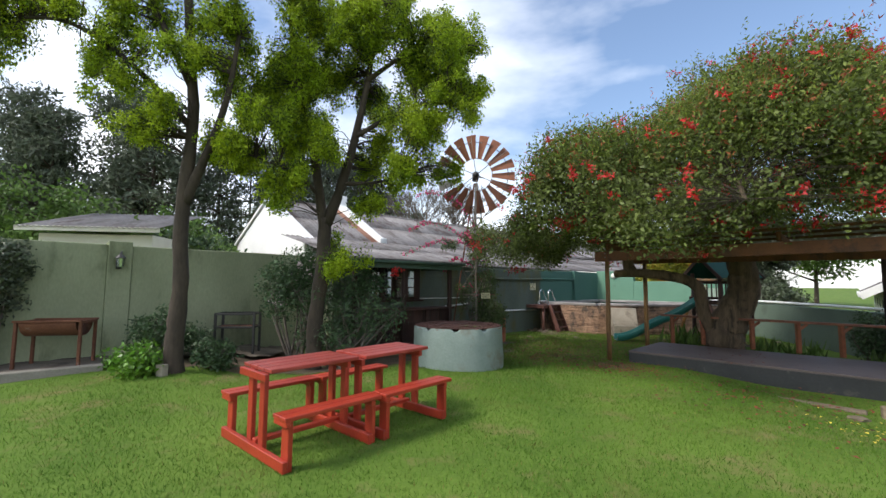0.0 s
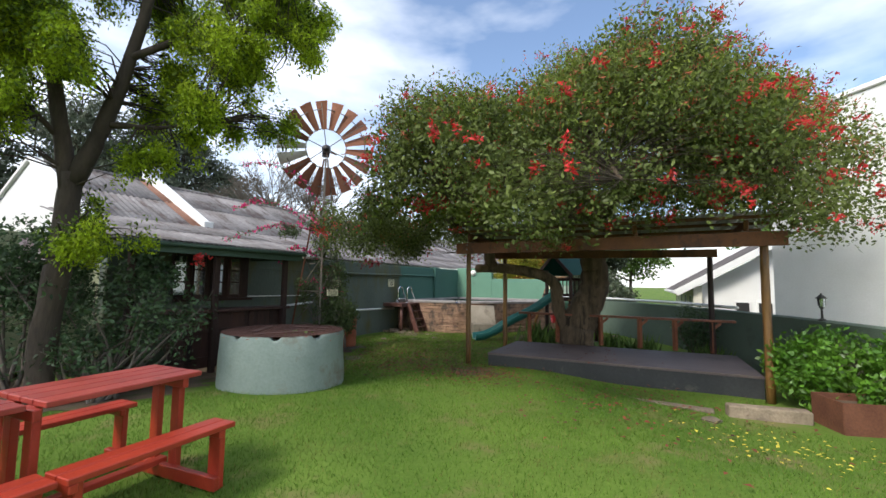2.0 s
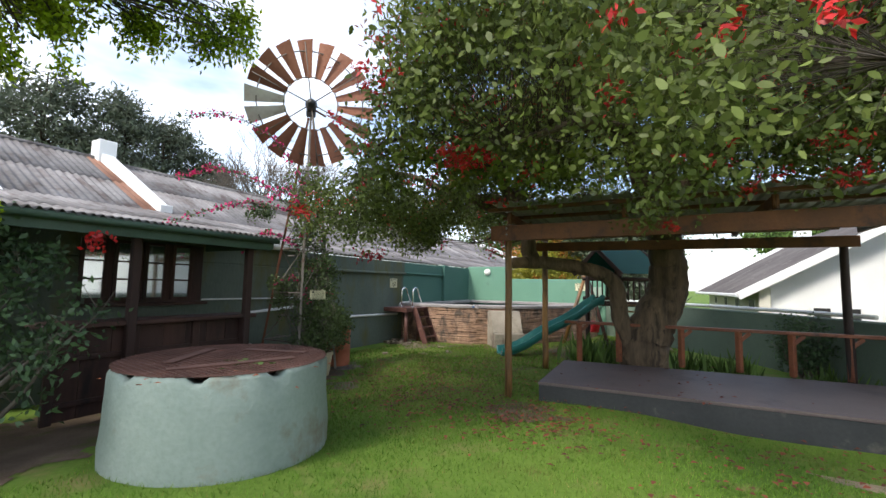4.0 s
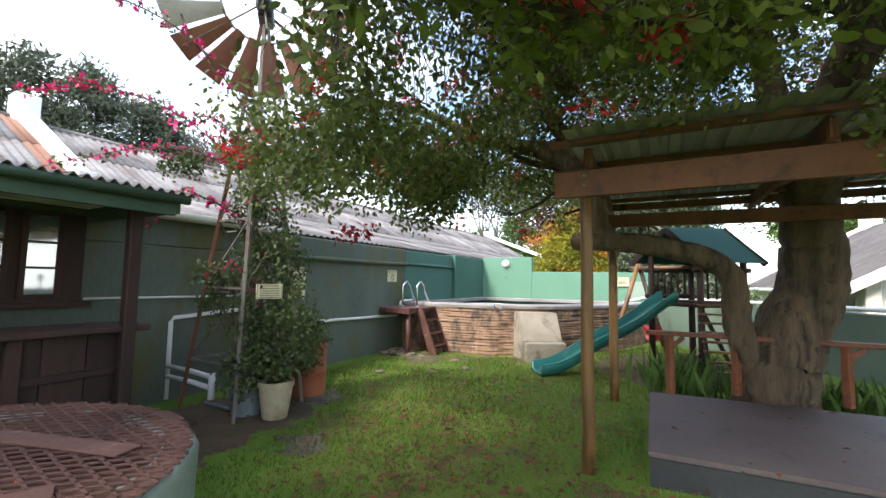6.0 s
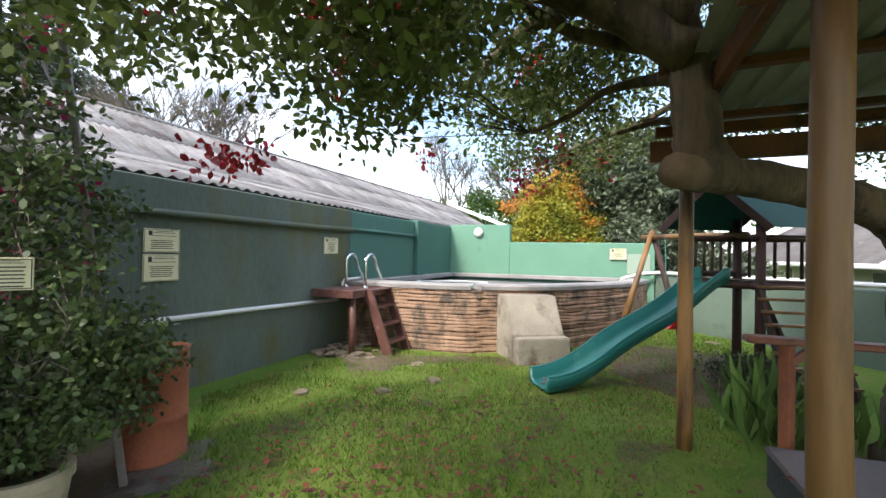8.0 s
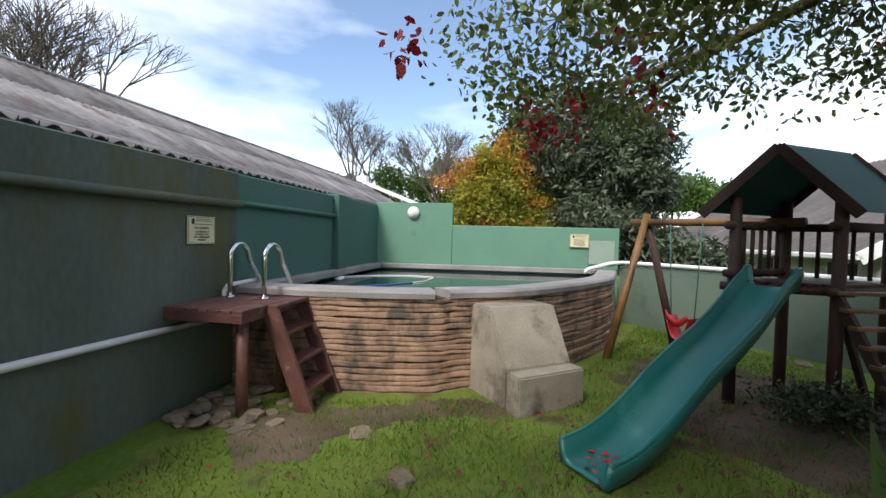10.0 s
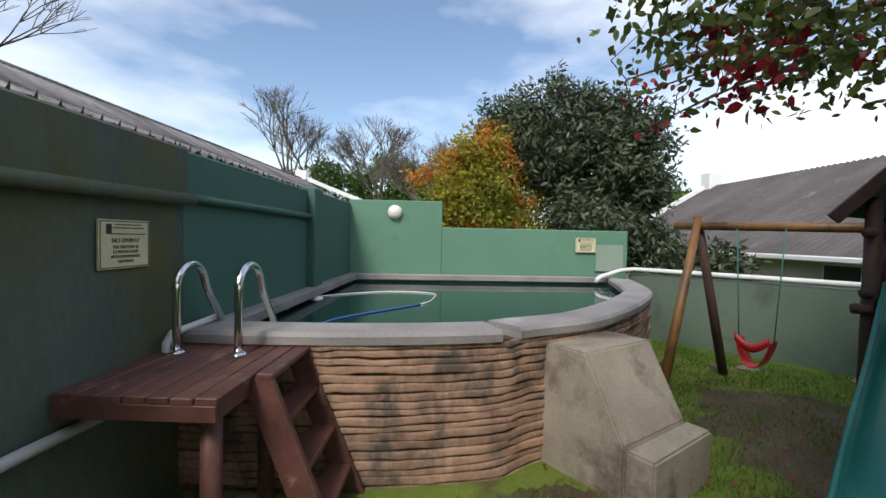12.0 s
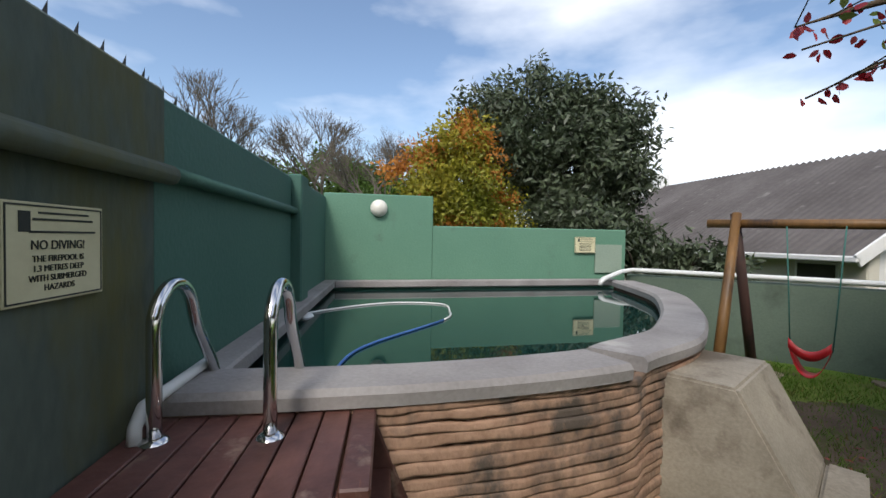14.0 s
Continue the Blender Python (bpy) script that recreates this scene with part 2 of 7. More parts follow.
M_LEAF_BIG = mat("coral_tree_leaf", (0.068, 0.100, 0.022), (0.17, 0.208, 0.055), 0.5, 0.7, 6, 0.0, island=0.5, through_light=0.42, spec=0.3)
M_LEAF_YOUNG = mat("young_coral_leaf", (0.10, 0.152, 0.02), (0.215, 0.265, 0.05), 0.55, 0.7, 6, 0.0, island=0.4, through_light=0.38, spec=0.3)
M_LEAF_LIME = mat("feathery_lime_leaf", (0.16, 0.275, 0.010), (0.40, 0.50, 0.025), 0.6, 0.6, 4, 0.0, island=0.45, through_light=0.4, spec=0.2)
# the lime leaf again, darkened to paint the shade inside the crown
M_LEAF_LIMESHADE = mat("shaded_lime_leaf", (0.045, 0.085, 0.008), (0.13, 0.19, 0.02), 0.6, 0.6, 4, 0.0, island=0.45, through_light=0.25, spec=0.2)
M_STALK = mat("dry_flower_stalk", (0.24, 0.055, 0.025), (0.36, 0.10, 0.04), 0.7, 2, 8, 0.0, island=0.35, through_light=0.15)
M_LEAF_HEDGE = mat("hedge_leaf", (0.05, 0.15, 0.012), (0.15, 0.30, 0.03), 0.4, 1.5, 8, 0.0, island=0.4, through_light=0.25)
M_LEAF_DARK = mat("glossy_dark_leaf", (0.035, 0.055, 0.025), (0.10, 0.125, 0.07), 0.5, 0.7, 5, 0.0, island=0.45, through_light=0.12)
M_LEAF_GREY = mat("shrub_leaf", (0.028, 0.065, 0.022), (0.075, 0.13, 0.05), 0.6, 1.0, 6, 0.0, island=0.45, through_light=0.2)
M_LEAF_PINE = mat("pine_needles", (0.05, 0.07, 0.045), (0.12, 0.14, 0.095), 0.8, 0.3, 3, 0.0, island=0.4, through_light=0.2)
M_LEAF_WOOD = mat("far_wood_leaf", (0.045, 0.095, 0.014), (0.13, 0.215, 0.04), 0.7, 0.4, 3, 0.0, island=0.45, through_light=0.25)
M_LEAF_GOLD = mat("autumn_gold_leaf", (0.17, 0.21, 0.018), (0.46, 0.38, 0.04), 0.6, 0.6, 5, 0.0, island=0.35, through_light=0.38)
M_LEAF_ORANGE = mat("autumn_orange_leaf", (0.42, 0.14, 0.02), (0.56, 0.25, 0.04), 0.6, 0.6, 5, 0.0, island=0.3, through_light=0.35)
M_LEAF_RED = mat("dark_red_leaf", (0.16, 0.006, 0.012), (0.36, 0.02, 0.03), 0.5, 3, 20, 0.0, island=0.45, through_light=0.3)
M_LEAF_CLIMB = mat("climber_leaf", (0.04, 0.07, 0.019), (0.10, 0.145, 0.044), 0.55, 1.0, 6, 0.0, island=0.5, through_light=0.26)
M_HOSE_BLUE = mat("blue_hose", (0.03, 0.10, 0.32), (0.05, 0.14, 0.40), 0.45, 2, 30, 0.05)
M_FLOWER = mat("scarlet_petal", (0.50, 0.012, 0.015), (0.62, 0.04, 0.035), 0.5, 3, 20, 0.0, island=0.3, through_light=0.25)
M_BLOSSOM = mat("pale_blossom", (0.55, 0.40, 0.46), (0.70, 0.56, 0.60), 0.5, 3, 20, 0.0, island=0.2, through_light=0.3)
M_BOUGAIN = mat("magenta_bract", (0.55, 0.008, 0.10), (0.68, 0.03, 0.20), 0.5, 3, 20, 0.0, island=0.3, through_light=0.3)
M_LITTER = mat("fallen_leaves", (0.06, 0.018, 0.010), (0.20, 0.040, 0.018), 0.8, 1, 8, 0.0, island=0.55)
M_YELLOWLITTER = mat("yellow_petals", (0.50, 0.42, 0.03), (0.62, 0.50, 0.08), 0.8, 1, 8, 0.0, island=0.3)
M_STONE = mat("field_stone", (0.11, 0.084, 0.058), (0.245, 0.195, 0.135), 0.9, 5, 40, 0.5, per_object=0.3)
M_GLASS = bpy.data.materials.new("window_glass")
M_GLASS.use_nodes = True
gp = M_GLASS.node_tree.nodes["Principled BSDF"]
gp.inputs["Base Color"].default_value, gp.inputs["Metallic"].default_value, gp.inputs["Roughness"].default_value = (0.6, 0.65, 0.68, 1), 0.85, 0.05
M_WATER = mat("pool_water", (0.004, 0.026, 0.023), (0.008, 0.034, 0.030), 0.03, 0.8, 3, 0.0, spec=0.6)


# ---- mesh helpers ----
def mesh(name, verts, faces, m, smooth=False):
    me = bpy.data.meshes.new(name)
    me.from_pydata([tuple(v) for v in verts], [], [tuple(f) for f in faces])
    me.update()
    if smooth:
        me.polygons.foreach_set("use_smooth", [True] * len(me.polygons))
    if m:
        me.materials.append(m)
    return me


def part(name, bm, material, parent, label="", m=None, smooth=False):
    """Links a bmesh (or a ready mesh) as one mesh object under parent; m: its pose in the parent's space."""
    if isinstance(bm, bmesh.types.BMesh):
        me = bpy.data.meshes.new(name)
        bm.to_mesh(me)
        bm.free()
        me.materials.append(material)
        if smooth:
            me.polygons.foreach_set("use_smooth", [True] * len(me.polygons))
    else:
        me = bm
    ob = new(name, me)
    if parent is not None:
        ob.parent = parent
    if m is not None:
        ob.matrix_basis = m
    return tagged(ob, label) if label else ob


def thing(name, label, category, m=None, group="", kind=""):
    ob = new(name)
    ob.empty_display_size = 0.2
    if m is not None:
        ob.matrix_basis = m
    return tagged(ob, label, category, group, kind)


def box(c, s, bevel=0.0, m=None, bm=None):
    bm = bm or bmesh.new()
    r = bmesh.ops.create_cube(bm, size=1.0, matrix=(m or Matrix()) @ Matrix.Translation(c) @ Matrix.Diagonal((*s, 1)))
    if bevel:
        edges = list({e for v in r["verts"] for e in v.link_edges})
        bmesh.ops.bevel(bm, geom=edges, offset=bevel, segments=1, affect="EDGES")
    return bm


def beam(p, q, w, h, bevel=0.004, bm=None):
    """A squared timber from p to q, w wide (level) and h deep."""
    p, q = Vector(p), Vector(q)
    d = q - p
    x = d.normalized()
    up = Vector((0, 0, 1)) if abs(x.z) < 0.95 else Vector((0, 1, 0))
    y = up.cross(x).normalized()
    z = x.cross(y)
    m = Matrix((x, y, z)).transposed().to_4x4()
    m.translation = (p + q) / 2
    return box((0, 0, 0), (d.length, w, h), bevel, m, bm)


def tube_data(pts, radii, seg=8, verts=None, faces=None, caps=True, rough=0.0, rng=None):
    """Appends a tube along pts."""
    verts = [] if verts is None else verts
    faces = [] if faces is None else faces
    pts = [Vector(p) for p in pts]
    base = len(verts)
    ref = Vector((0.31, 0.17, 0.93))
    for i, p in enumerate(pts):
        d = (pts[min(i + 1, len(pts) - 1)] - pts[max(i - 1, 0)]).normalized()
        if abs(d.dot(ref)) > 0.97:
            ref = Vector((0.9, 0.3, 0.1))
        u = d.cross(ref).normalized()
        v = d.cross(u)
        r = radii[i] if hasattr(radii, "__len__") else radii
        for k in range(seg):
            a = 2 * math.pi * k / seg
            rr = r * (1 + (rng.uniform(-rough, rough) if rng else 0))
            verts.append(p + (u * math.cos(a) + v * math.sin(a)) * rr)
    for i in range(len(pts) - 1):
        for k in range(seg):
            a, b = base + i * seg + k, base + i * seg + (k + 1) % seg
            faces.append((a, b, b + seg, a + seg))
    if caps:
        faces.append(tuple(base + k for k in reversed(range(seg))))
        faces.append(tuple(base + (len(pts) - 1) * seg + k for k in range(seg)))
    return verts, faces


def tube(name, pts, radii, m, parent, seg=10, label="", caps=True):
    v, f = tube_data(pts, radii, seg, caps=caps)
    return part(name, mesh(name, v, f, m, True), None, parent, label)


def smooth_line(pts, n=4):
    """Catmull-Rom through pts."""
    P = [Vector(p) for p in pts]
    P = [2 * P[0] - P[1]] + P + [2 * P[-1] - P[-2]]
    out = []
    for i in range(1, len(P) - 2):
        for k in range(n):
            t = k / n
            a, b, c, d = P[i - 1:i + 3]
            out.append(0.5 * ((2 * b) + (c - a) * t + (2 * a - 5 * b + 4 * c - d) * t * t + (3 * b - a - 3 * c + d) * t ** 3))
    out.append(P[-2])
    return out


def lathe(profile, seg=32):
    verts, faces = [], []
    for r, z in profile:
        for k in range(seg):
            a = 2 * math.pi * k / seg
            verts.append((r * math.cos(a), r * math.sin(a), z))
    for i in range(len(profile) - 1):
        for k in range(seg):
            a, b = i * seg + k, i * seg + (k + 1) % seg
            faces.append((a, b, b + seg, a + seg))
    return verts, faces


def fast_mesh(name, verts, corners, m):
    """verts (N,3); corners (F,k) with k corners a face."""
    me = bpy.data.meshes.new(name)
    f, k = corners.shape
    me.vertices.add(len(verts))
    me.vertices.foreach_set("co", np.asarray(verts, np.float32).ravel())
    me.loops.add(f * k)
    me.loops.foreach_set("vertex_index", corners.astype(np.int32).ravel())
    me.polygons.add(f)
    me.polygons.foreach_set("loop_start", np.arange(0, f * k, k, dtype=np.int32))
    me.polygons.foreach_set("loop_total", np.full(f, k, np.int32))
    me.update(calc_edges=True)
    me.materials.append(m)
    return me


def leaf_mesh(name, pts, size, m, rng, aspect=0.5, droop=0.3, out=None, jitter=0.35, oval=False):
    """One folded leaf at every point; out: the way each one tends to point."""
    n = len(pts)
    d = rng.normal(size=(n, 3))
    if out is not None:
        d = d * 0.8 + out
    d[:, 2] -= droop
    d /= np.linalg.norm(d, axis=1)[:, None]
    r = rng.normal(size=(n, 3))
    r[:, 2] *= 0.5
    side = np.cross(d, r)
    side /= np.linalg.norm(side, axis=1)[:, None] + 1e-9
    nor = np.cross(side, d)
    s = size * (1 + jitter * rng.uniform(-1, 1, n))[:, None]
    w = s * aspect * 0.5
    if oval:
        v = np.empty((n, 6, 3))
        for k, (u, e) in enumerate(((0, 0), (0.28, 0.9), (0.66, 0.85), (1, 0), (0.66, -0.85), (0.28, -0.9))):
            v[:, k] = pts + d * s * u + side * w * e + nor * s * 0.10 * abs(e)
        return fast_mesh(name, v.reshape(-1, 3), np.arange(n * 6).reshape(n, 6), m)
    v = np.empty((n, 4, 3))
    v[:, 0] = pts
    v[:, 1] = pts + d * s * 0.45 + side * w + nor * s * 0.10
    v[:, 2] = pts + d * s
    v[:, 3] = pts + d * s * 0.45 - side * w + nor * s * 0.10
    c = np.arange(n * 4).reshape(n, 4)
    return fast_mesh(name, v.reshape(-1, 3), c, m)


def ground_z(x, y):
    t = np.clip((np.asarray(y, float) - 6.0) / 3.0, 0, 1)
    left = np.clip((-3.1 - np.asarray(x, float) - 0.10 * (np.asarray(y, float) - 6)) / 0.9, 0, 1)
    dip = np.clip((np.asarray(x, float) - 3.4) / 2.4, 0, 1) * np.clip((8.6 - np.asarray(y, float)) / 1.5, 0, 1) * np.clip((np.asarray(y, float) - 2.5) / 2.0, 0, 1)
    mound = 0.085 * np.exp(-((np.asarray(x, float) + 0.1) ** 2 + (np.asarray(y, float) - 7.3) ** 2) / 2.2)
    return mound - 0.08 * t * t * (3 - 2 * t) - 0.14 * dip * dip * (3 - 2 * dip) + 0.12 * left * left * (3 - 2 * left) * np.clip((np.asarray(y, float) - 4) / 3, 0, 1) - 1.5 * np.clip((np.asarray(x, float) - 9.9 - 0.22 * np.clip(np.asarray(y, float) - 12, -9, 0) * 1.0) / 1.0, 0, 1) * (np.asarray(y, float) < 14.2)


def gz(x, y):
    return float(ground_z(x, y))


# the long house, its yard wall and the pool share one grid: s along the wall, w back through it
HOUSE = Matrix.Translation((-2.976, 8.878, 0)) @ Matrix.Rotation(math.atan2(0.6722, 0.7404), 4, "Z")


def H(s, w, z=0.0):
    return HOUSE @ Vector((s, w, z))


# ---- the ground and the walls ----
def ground():
    xs = np.concatenate([[-400, -120, -40, -20], np.arange(-12, 14.01, 0.25), [20, 40, 120, 400]])
    ys = np.concatenate([[-400, -120, -40, -15], np.arange(-6, 20.01, 0.25), [30, 60, 140, 400]])
    X, Y = np.meshgrid(xs, ys, indexing="ij")
    Z = ground_z(X, Y) + 0.012 * np.sin(X * 2.1 + Y) * np.sin(Y * 1.7 - X * 0.6)
    n, k = X.shape
    i = np.arange(n * k).reshape(n, k)
    f = np.stack([i[:-1, :-1], i[1:, :-1], i[1:, 1:], i[:-1, 1:]], -1).reshape(-1, 4)
    ob = part("ground", fast_mesh("ground", np.stack([X, Y, Z], -1).reshape(-1, 3), f, M_LAWN), None, None)
    return tagged(ob, "mown green lawn with worn patches", "lawn", kind="structure")


def slab_wall(name, p, q, thick, z0, z1, m, label, side=1, bevel=0.012):
    """An upright wall; p to q is its face, thick to its left."""
    p, q = Vector((*p, 0)), Vector((*q, 0))
    d = (q - p).normalized()
    n = Vector((-d.y, d.x, 0)) * side
    c = (p + q) / 2 + n * thick / 2
    rot = Matrix((d, Vector((-d.y, d.x, 0)), Vector((0, 0, 1)))).transposed().to_4x4()
    rot.translation = (c.x, c.y, (z0 + z1) / 2)
    bm = box((0, 0, 0), ((q - p).length, thick, z1 - z0), bevel, rot)
    return tagged(part(name, bm, m, None), label, "wall", kind="structure")


ground()
# yard wall in front of the long house: rougher dark stretch, then the teal stretch by the pool
hw = lambda s0, s1, w0, w1, z0, z1: box(((s0 + s1) / 2, (w0 + w1) / 2, (z0 + z1) / 2), (s1 - s0, w1 - w0, z1 - z0), 0.012, HOUSE)
tagged(part("wall_side", hw(0.7, 8.66, 0, 0.22, -0.3, 1.64), M_WALL_DARK, None), "weathered dark green plastered yard wall", "wall", kind="structure")
tagged(part("wall_side_upper", hw(0.7, 5.2, 0.004, 0.22, 1.64, 1.965), M_WALL_DARK, None), "weathered green house wall under the eave", "wall", kind="structure")
tagged(part("wall_side_top", hw(5.2, 8.66, -0.035, 0.22, 1.64, 1.95), M_WALL_DARK, None), "proud upper band of the weathered green wall", "wall", kind="structure")
tagged(part("wall_pool", hw(8.66, 10.80, 0.01, 0.22, -0.3, 1.95), M_WALL_TEAL, None), "teal green plastered wall beside the pool", "wall", kind="structure")
tagged(part("wall_pilaster", hw(10.80, 11.10, -0.08, 0.22, -0.3, 1.975), M_WALL_TEAL, None), "teal green plastered pier in the pool wall", "wall", kind="structure")
tagged(part("wall_pool_end", hw(11.10, 12.95, 0.0, 0.22, -0.3, 1.965), M_WALL_TEAL, None), "teal green plastered wall behind the pool", "wall", kind="structure")
tube("wall_pipe_upper", [H(8.64, -0.022, 1.662), H(10.79, -0.022, 1.655)], 0.03, M_WALL_TEAL, None)
tagged(bpy.data.objects["wall_pipe_upper"], "teal painted pipe along the pool wall", "pipe")
tube("wall_ledge_roll", [H(5.2, -0.045, 1.625), H(6.2, -0.047, 1.632), H(7.4, -0.044, 1.633), H(8.67, -0.045, 1.648)], 0.036, M_WALL_DARK, None)
tagged(bpy.data.objects["wall_ledge_roll"], "rounded green ledge under the wall's upper band", "ledge", kind="structure")
tube("wall_pipe_lower", [H(5.2, -0.035, 0.645), H(6.6, -0.035, 0.63), H(8.35, -0.035, 0.60)], 0.026, M_PVC, None)
tagged(bpy.data.objects["wall_pipe_lower"], "white plastic pipe fixed low on the wall", "pipe")
slab_wall("wall_back_high", (6.42, 17.44), (7.50, 16.44), 0.22, -0.3, 2.02, M_WALL_MINT, "mint green plastered wall with a round lamp")
slab_wall("wall_back_low", (7.50, 16.46), (9.73, 14.36), 0.22, -0.3, 1.61, M_WALL_MINT, "mint green plastered boundary wall behind the pool")
slab_wall("wall_back_patch", (9.33, 14.72), (9.66, 14.41), 0.02, 0.95, 1.38, M_WALL_PATCH, "repaired plaster patch on the green wall", -1, 0.003)


def curved_wall(name, line, thick, z0, z1, m, label):
    pts = smooth_line([(*p, 0) for p in line], 6)
    verts, faces = [], []
    for i, p in enumerate(pts):
        d = (pts[min(i + 1, len(pts) - 1)] - pts[max(i - 1, 0)]).normalized()
        n = Vector((-d.y, d.x, 0)) * thick
        verts += [p + Vector((0, 0, z0)), p + Vector((0, 0, z1 - 0.02)), p + n * 0.15 + Vector((0, 0, z1)), p + n * 0.85 + Vector((0, 0, z1)), p + n + Vector((0, 0, z1 - 0.02)), p + n + Vector((0, 0, z0))]
    for i in range(len(pts) - 1):
        for k in range(5):
            a = i * 6 + k
            faces.append((a, a + 1, a + 7, a + 6))
    e = (len(pts) - 1) * 6
    faces += [(5, 4, 3, 2, 1, 0), (e, e + 1, e + 2, e + 3, e + 4, e + 5)]
    return tagged(part(name, mesh(name, verts, faces, m, False), None, None), label, "wall", kind="structure")


RIGHT = [(9.72, 14.33), (9.62, 12.8), (9.50, 11.5), (9.15, 9.3), (8.55, 7.4), (7.95, 5.95), (7.35, 4.9), (6.9, 4.1), (6.5, 3.2)]
curved_wall("wall_right", RIGHT, 0.2, -1.8, 0.93, M_WALL_GREY, "curving green plastered boundary wall")
pl = smooth_line([(x - 0.02, y, 1.0) for x, y in RIGHT[:5]], 4)
tagged(tube("wall_top_pipe", [(8.97, 14.54, 0.80), (8.99, 14.53, 0.86), (9.06, 14.51, 0.89), (9.45, 14.36, 0.98), (9.66, 14.24, 1.0)] + pl[1:], 0.035, M_PVC, None), "white plastic pipe along the top of the wall", "pipe")
# the sage wall by the terrace
slab_wall("wall_left", (-13.45, 0.0), (-6.0, 7.45), 0.22, -0.2, 2.13, M_WALL_SAGE, "sage green plastered boundary wall with streaks")
slab_wall("wall_left_far", (-5.75, 7.70), (-2.9, 10.55), 0.22, -0.2, 2.12, M_WALL_SAGE, "sage green plastered boundary wall with streaks")
slab_wall("wall_left_pier", (-5.98, 7.43), (-5.73, 7.68), 0.34, -0.2, 2.19, M_WALL_SAGE, "sage green plastered pier with a lantern", 1)


# ---- the long house ----
def corrugated(s0, s1, a, b, pitch=0.15, height=0.018, thick=0.006):
    """Sheeting over s0..s1 between the rails a and b, each (w, z); waves run along s."""
    n = int((s1 - s0) / pitch * 6)
    verts, faces = [], []
    rows = [(a[0] + (b[0] - a[0]) * t, a[1] + (b[1] - a[1]) * t) for t in (0, 0.5, 1)]
    for lay in (0, -thick):
        for w, z in rows:
            for i in range(n + 1):
                s = s0 + (s1 - s0) * i / n
                verts.append((s, w, z + lay + height * math.sin(2 * math.pi * s / pitch)))
    k = n + 1
    for j in range(2):
        for i in range(n):
            q = j * k + i
            faces.append((q, q + 1, q + 1 + k, q + k))
            q += 3 * k
            faces.append((q + k, q + 1 + k, q + 1, q))
    for i in range(n):
        faces.append((i, i + 3 * k, i + 1 + 3 * k, i + 1))
        faces.append((i + 2 * k, i + 1 + 2 * k, i + 1 + 5 * k, i + 5 * k))
    return verts, faces


def roof_sheets(parent, name, s0, s1, a, b, m, width=1.2, pitch=0.15, rows=2):
    """Separate overlapping sheets."""
    s = s0
    rng = random.Random(int(s0 * 10) + 7)
    while s < s1 - 0.05:
        e = min(s + width, s1)
        for r in range(rows):
            t0, t1 = r / rows, min(1.0, (r + 1) / rows + 0.02)
            lift = 0.010 * r
            p = (a[0] + (b[0] - a[0]) * t0, a[1] + (b[1] - a[1]) * t0 + lift + rng.uniform(0, 0.006))
            q = (a[0] + (b[0] - a[0]) * t1, a[1] + (b[1] - a[1]) * t1 + lift + rng.uniform(0, 0.006))
            v, f = corrugated(s, e + 0.02, p, q, pitch)
            part(name, mesh(name, v, f, m, True), None, parent)
        s = e


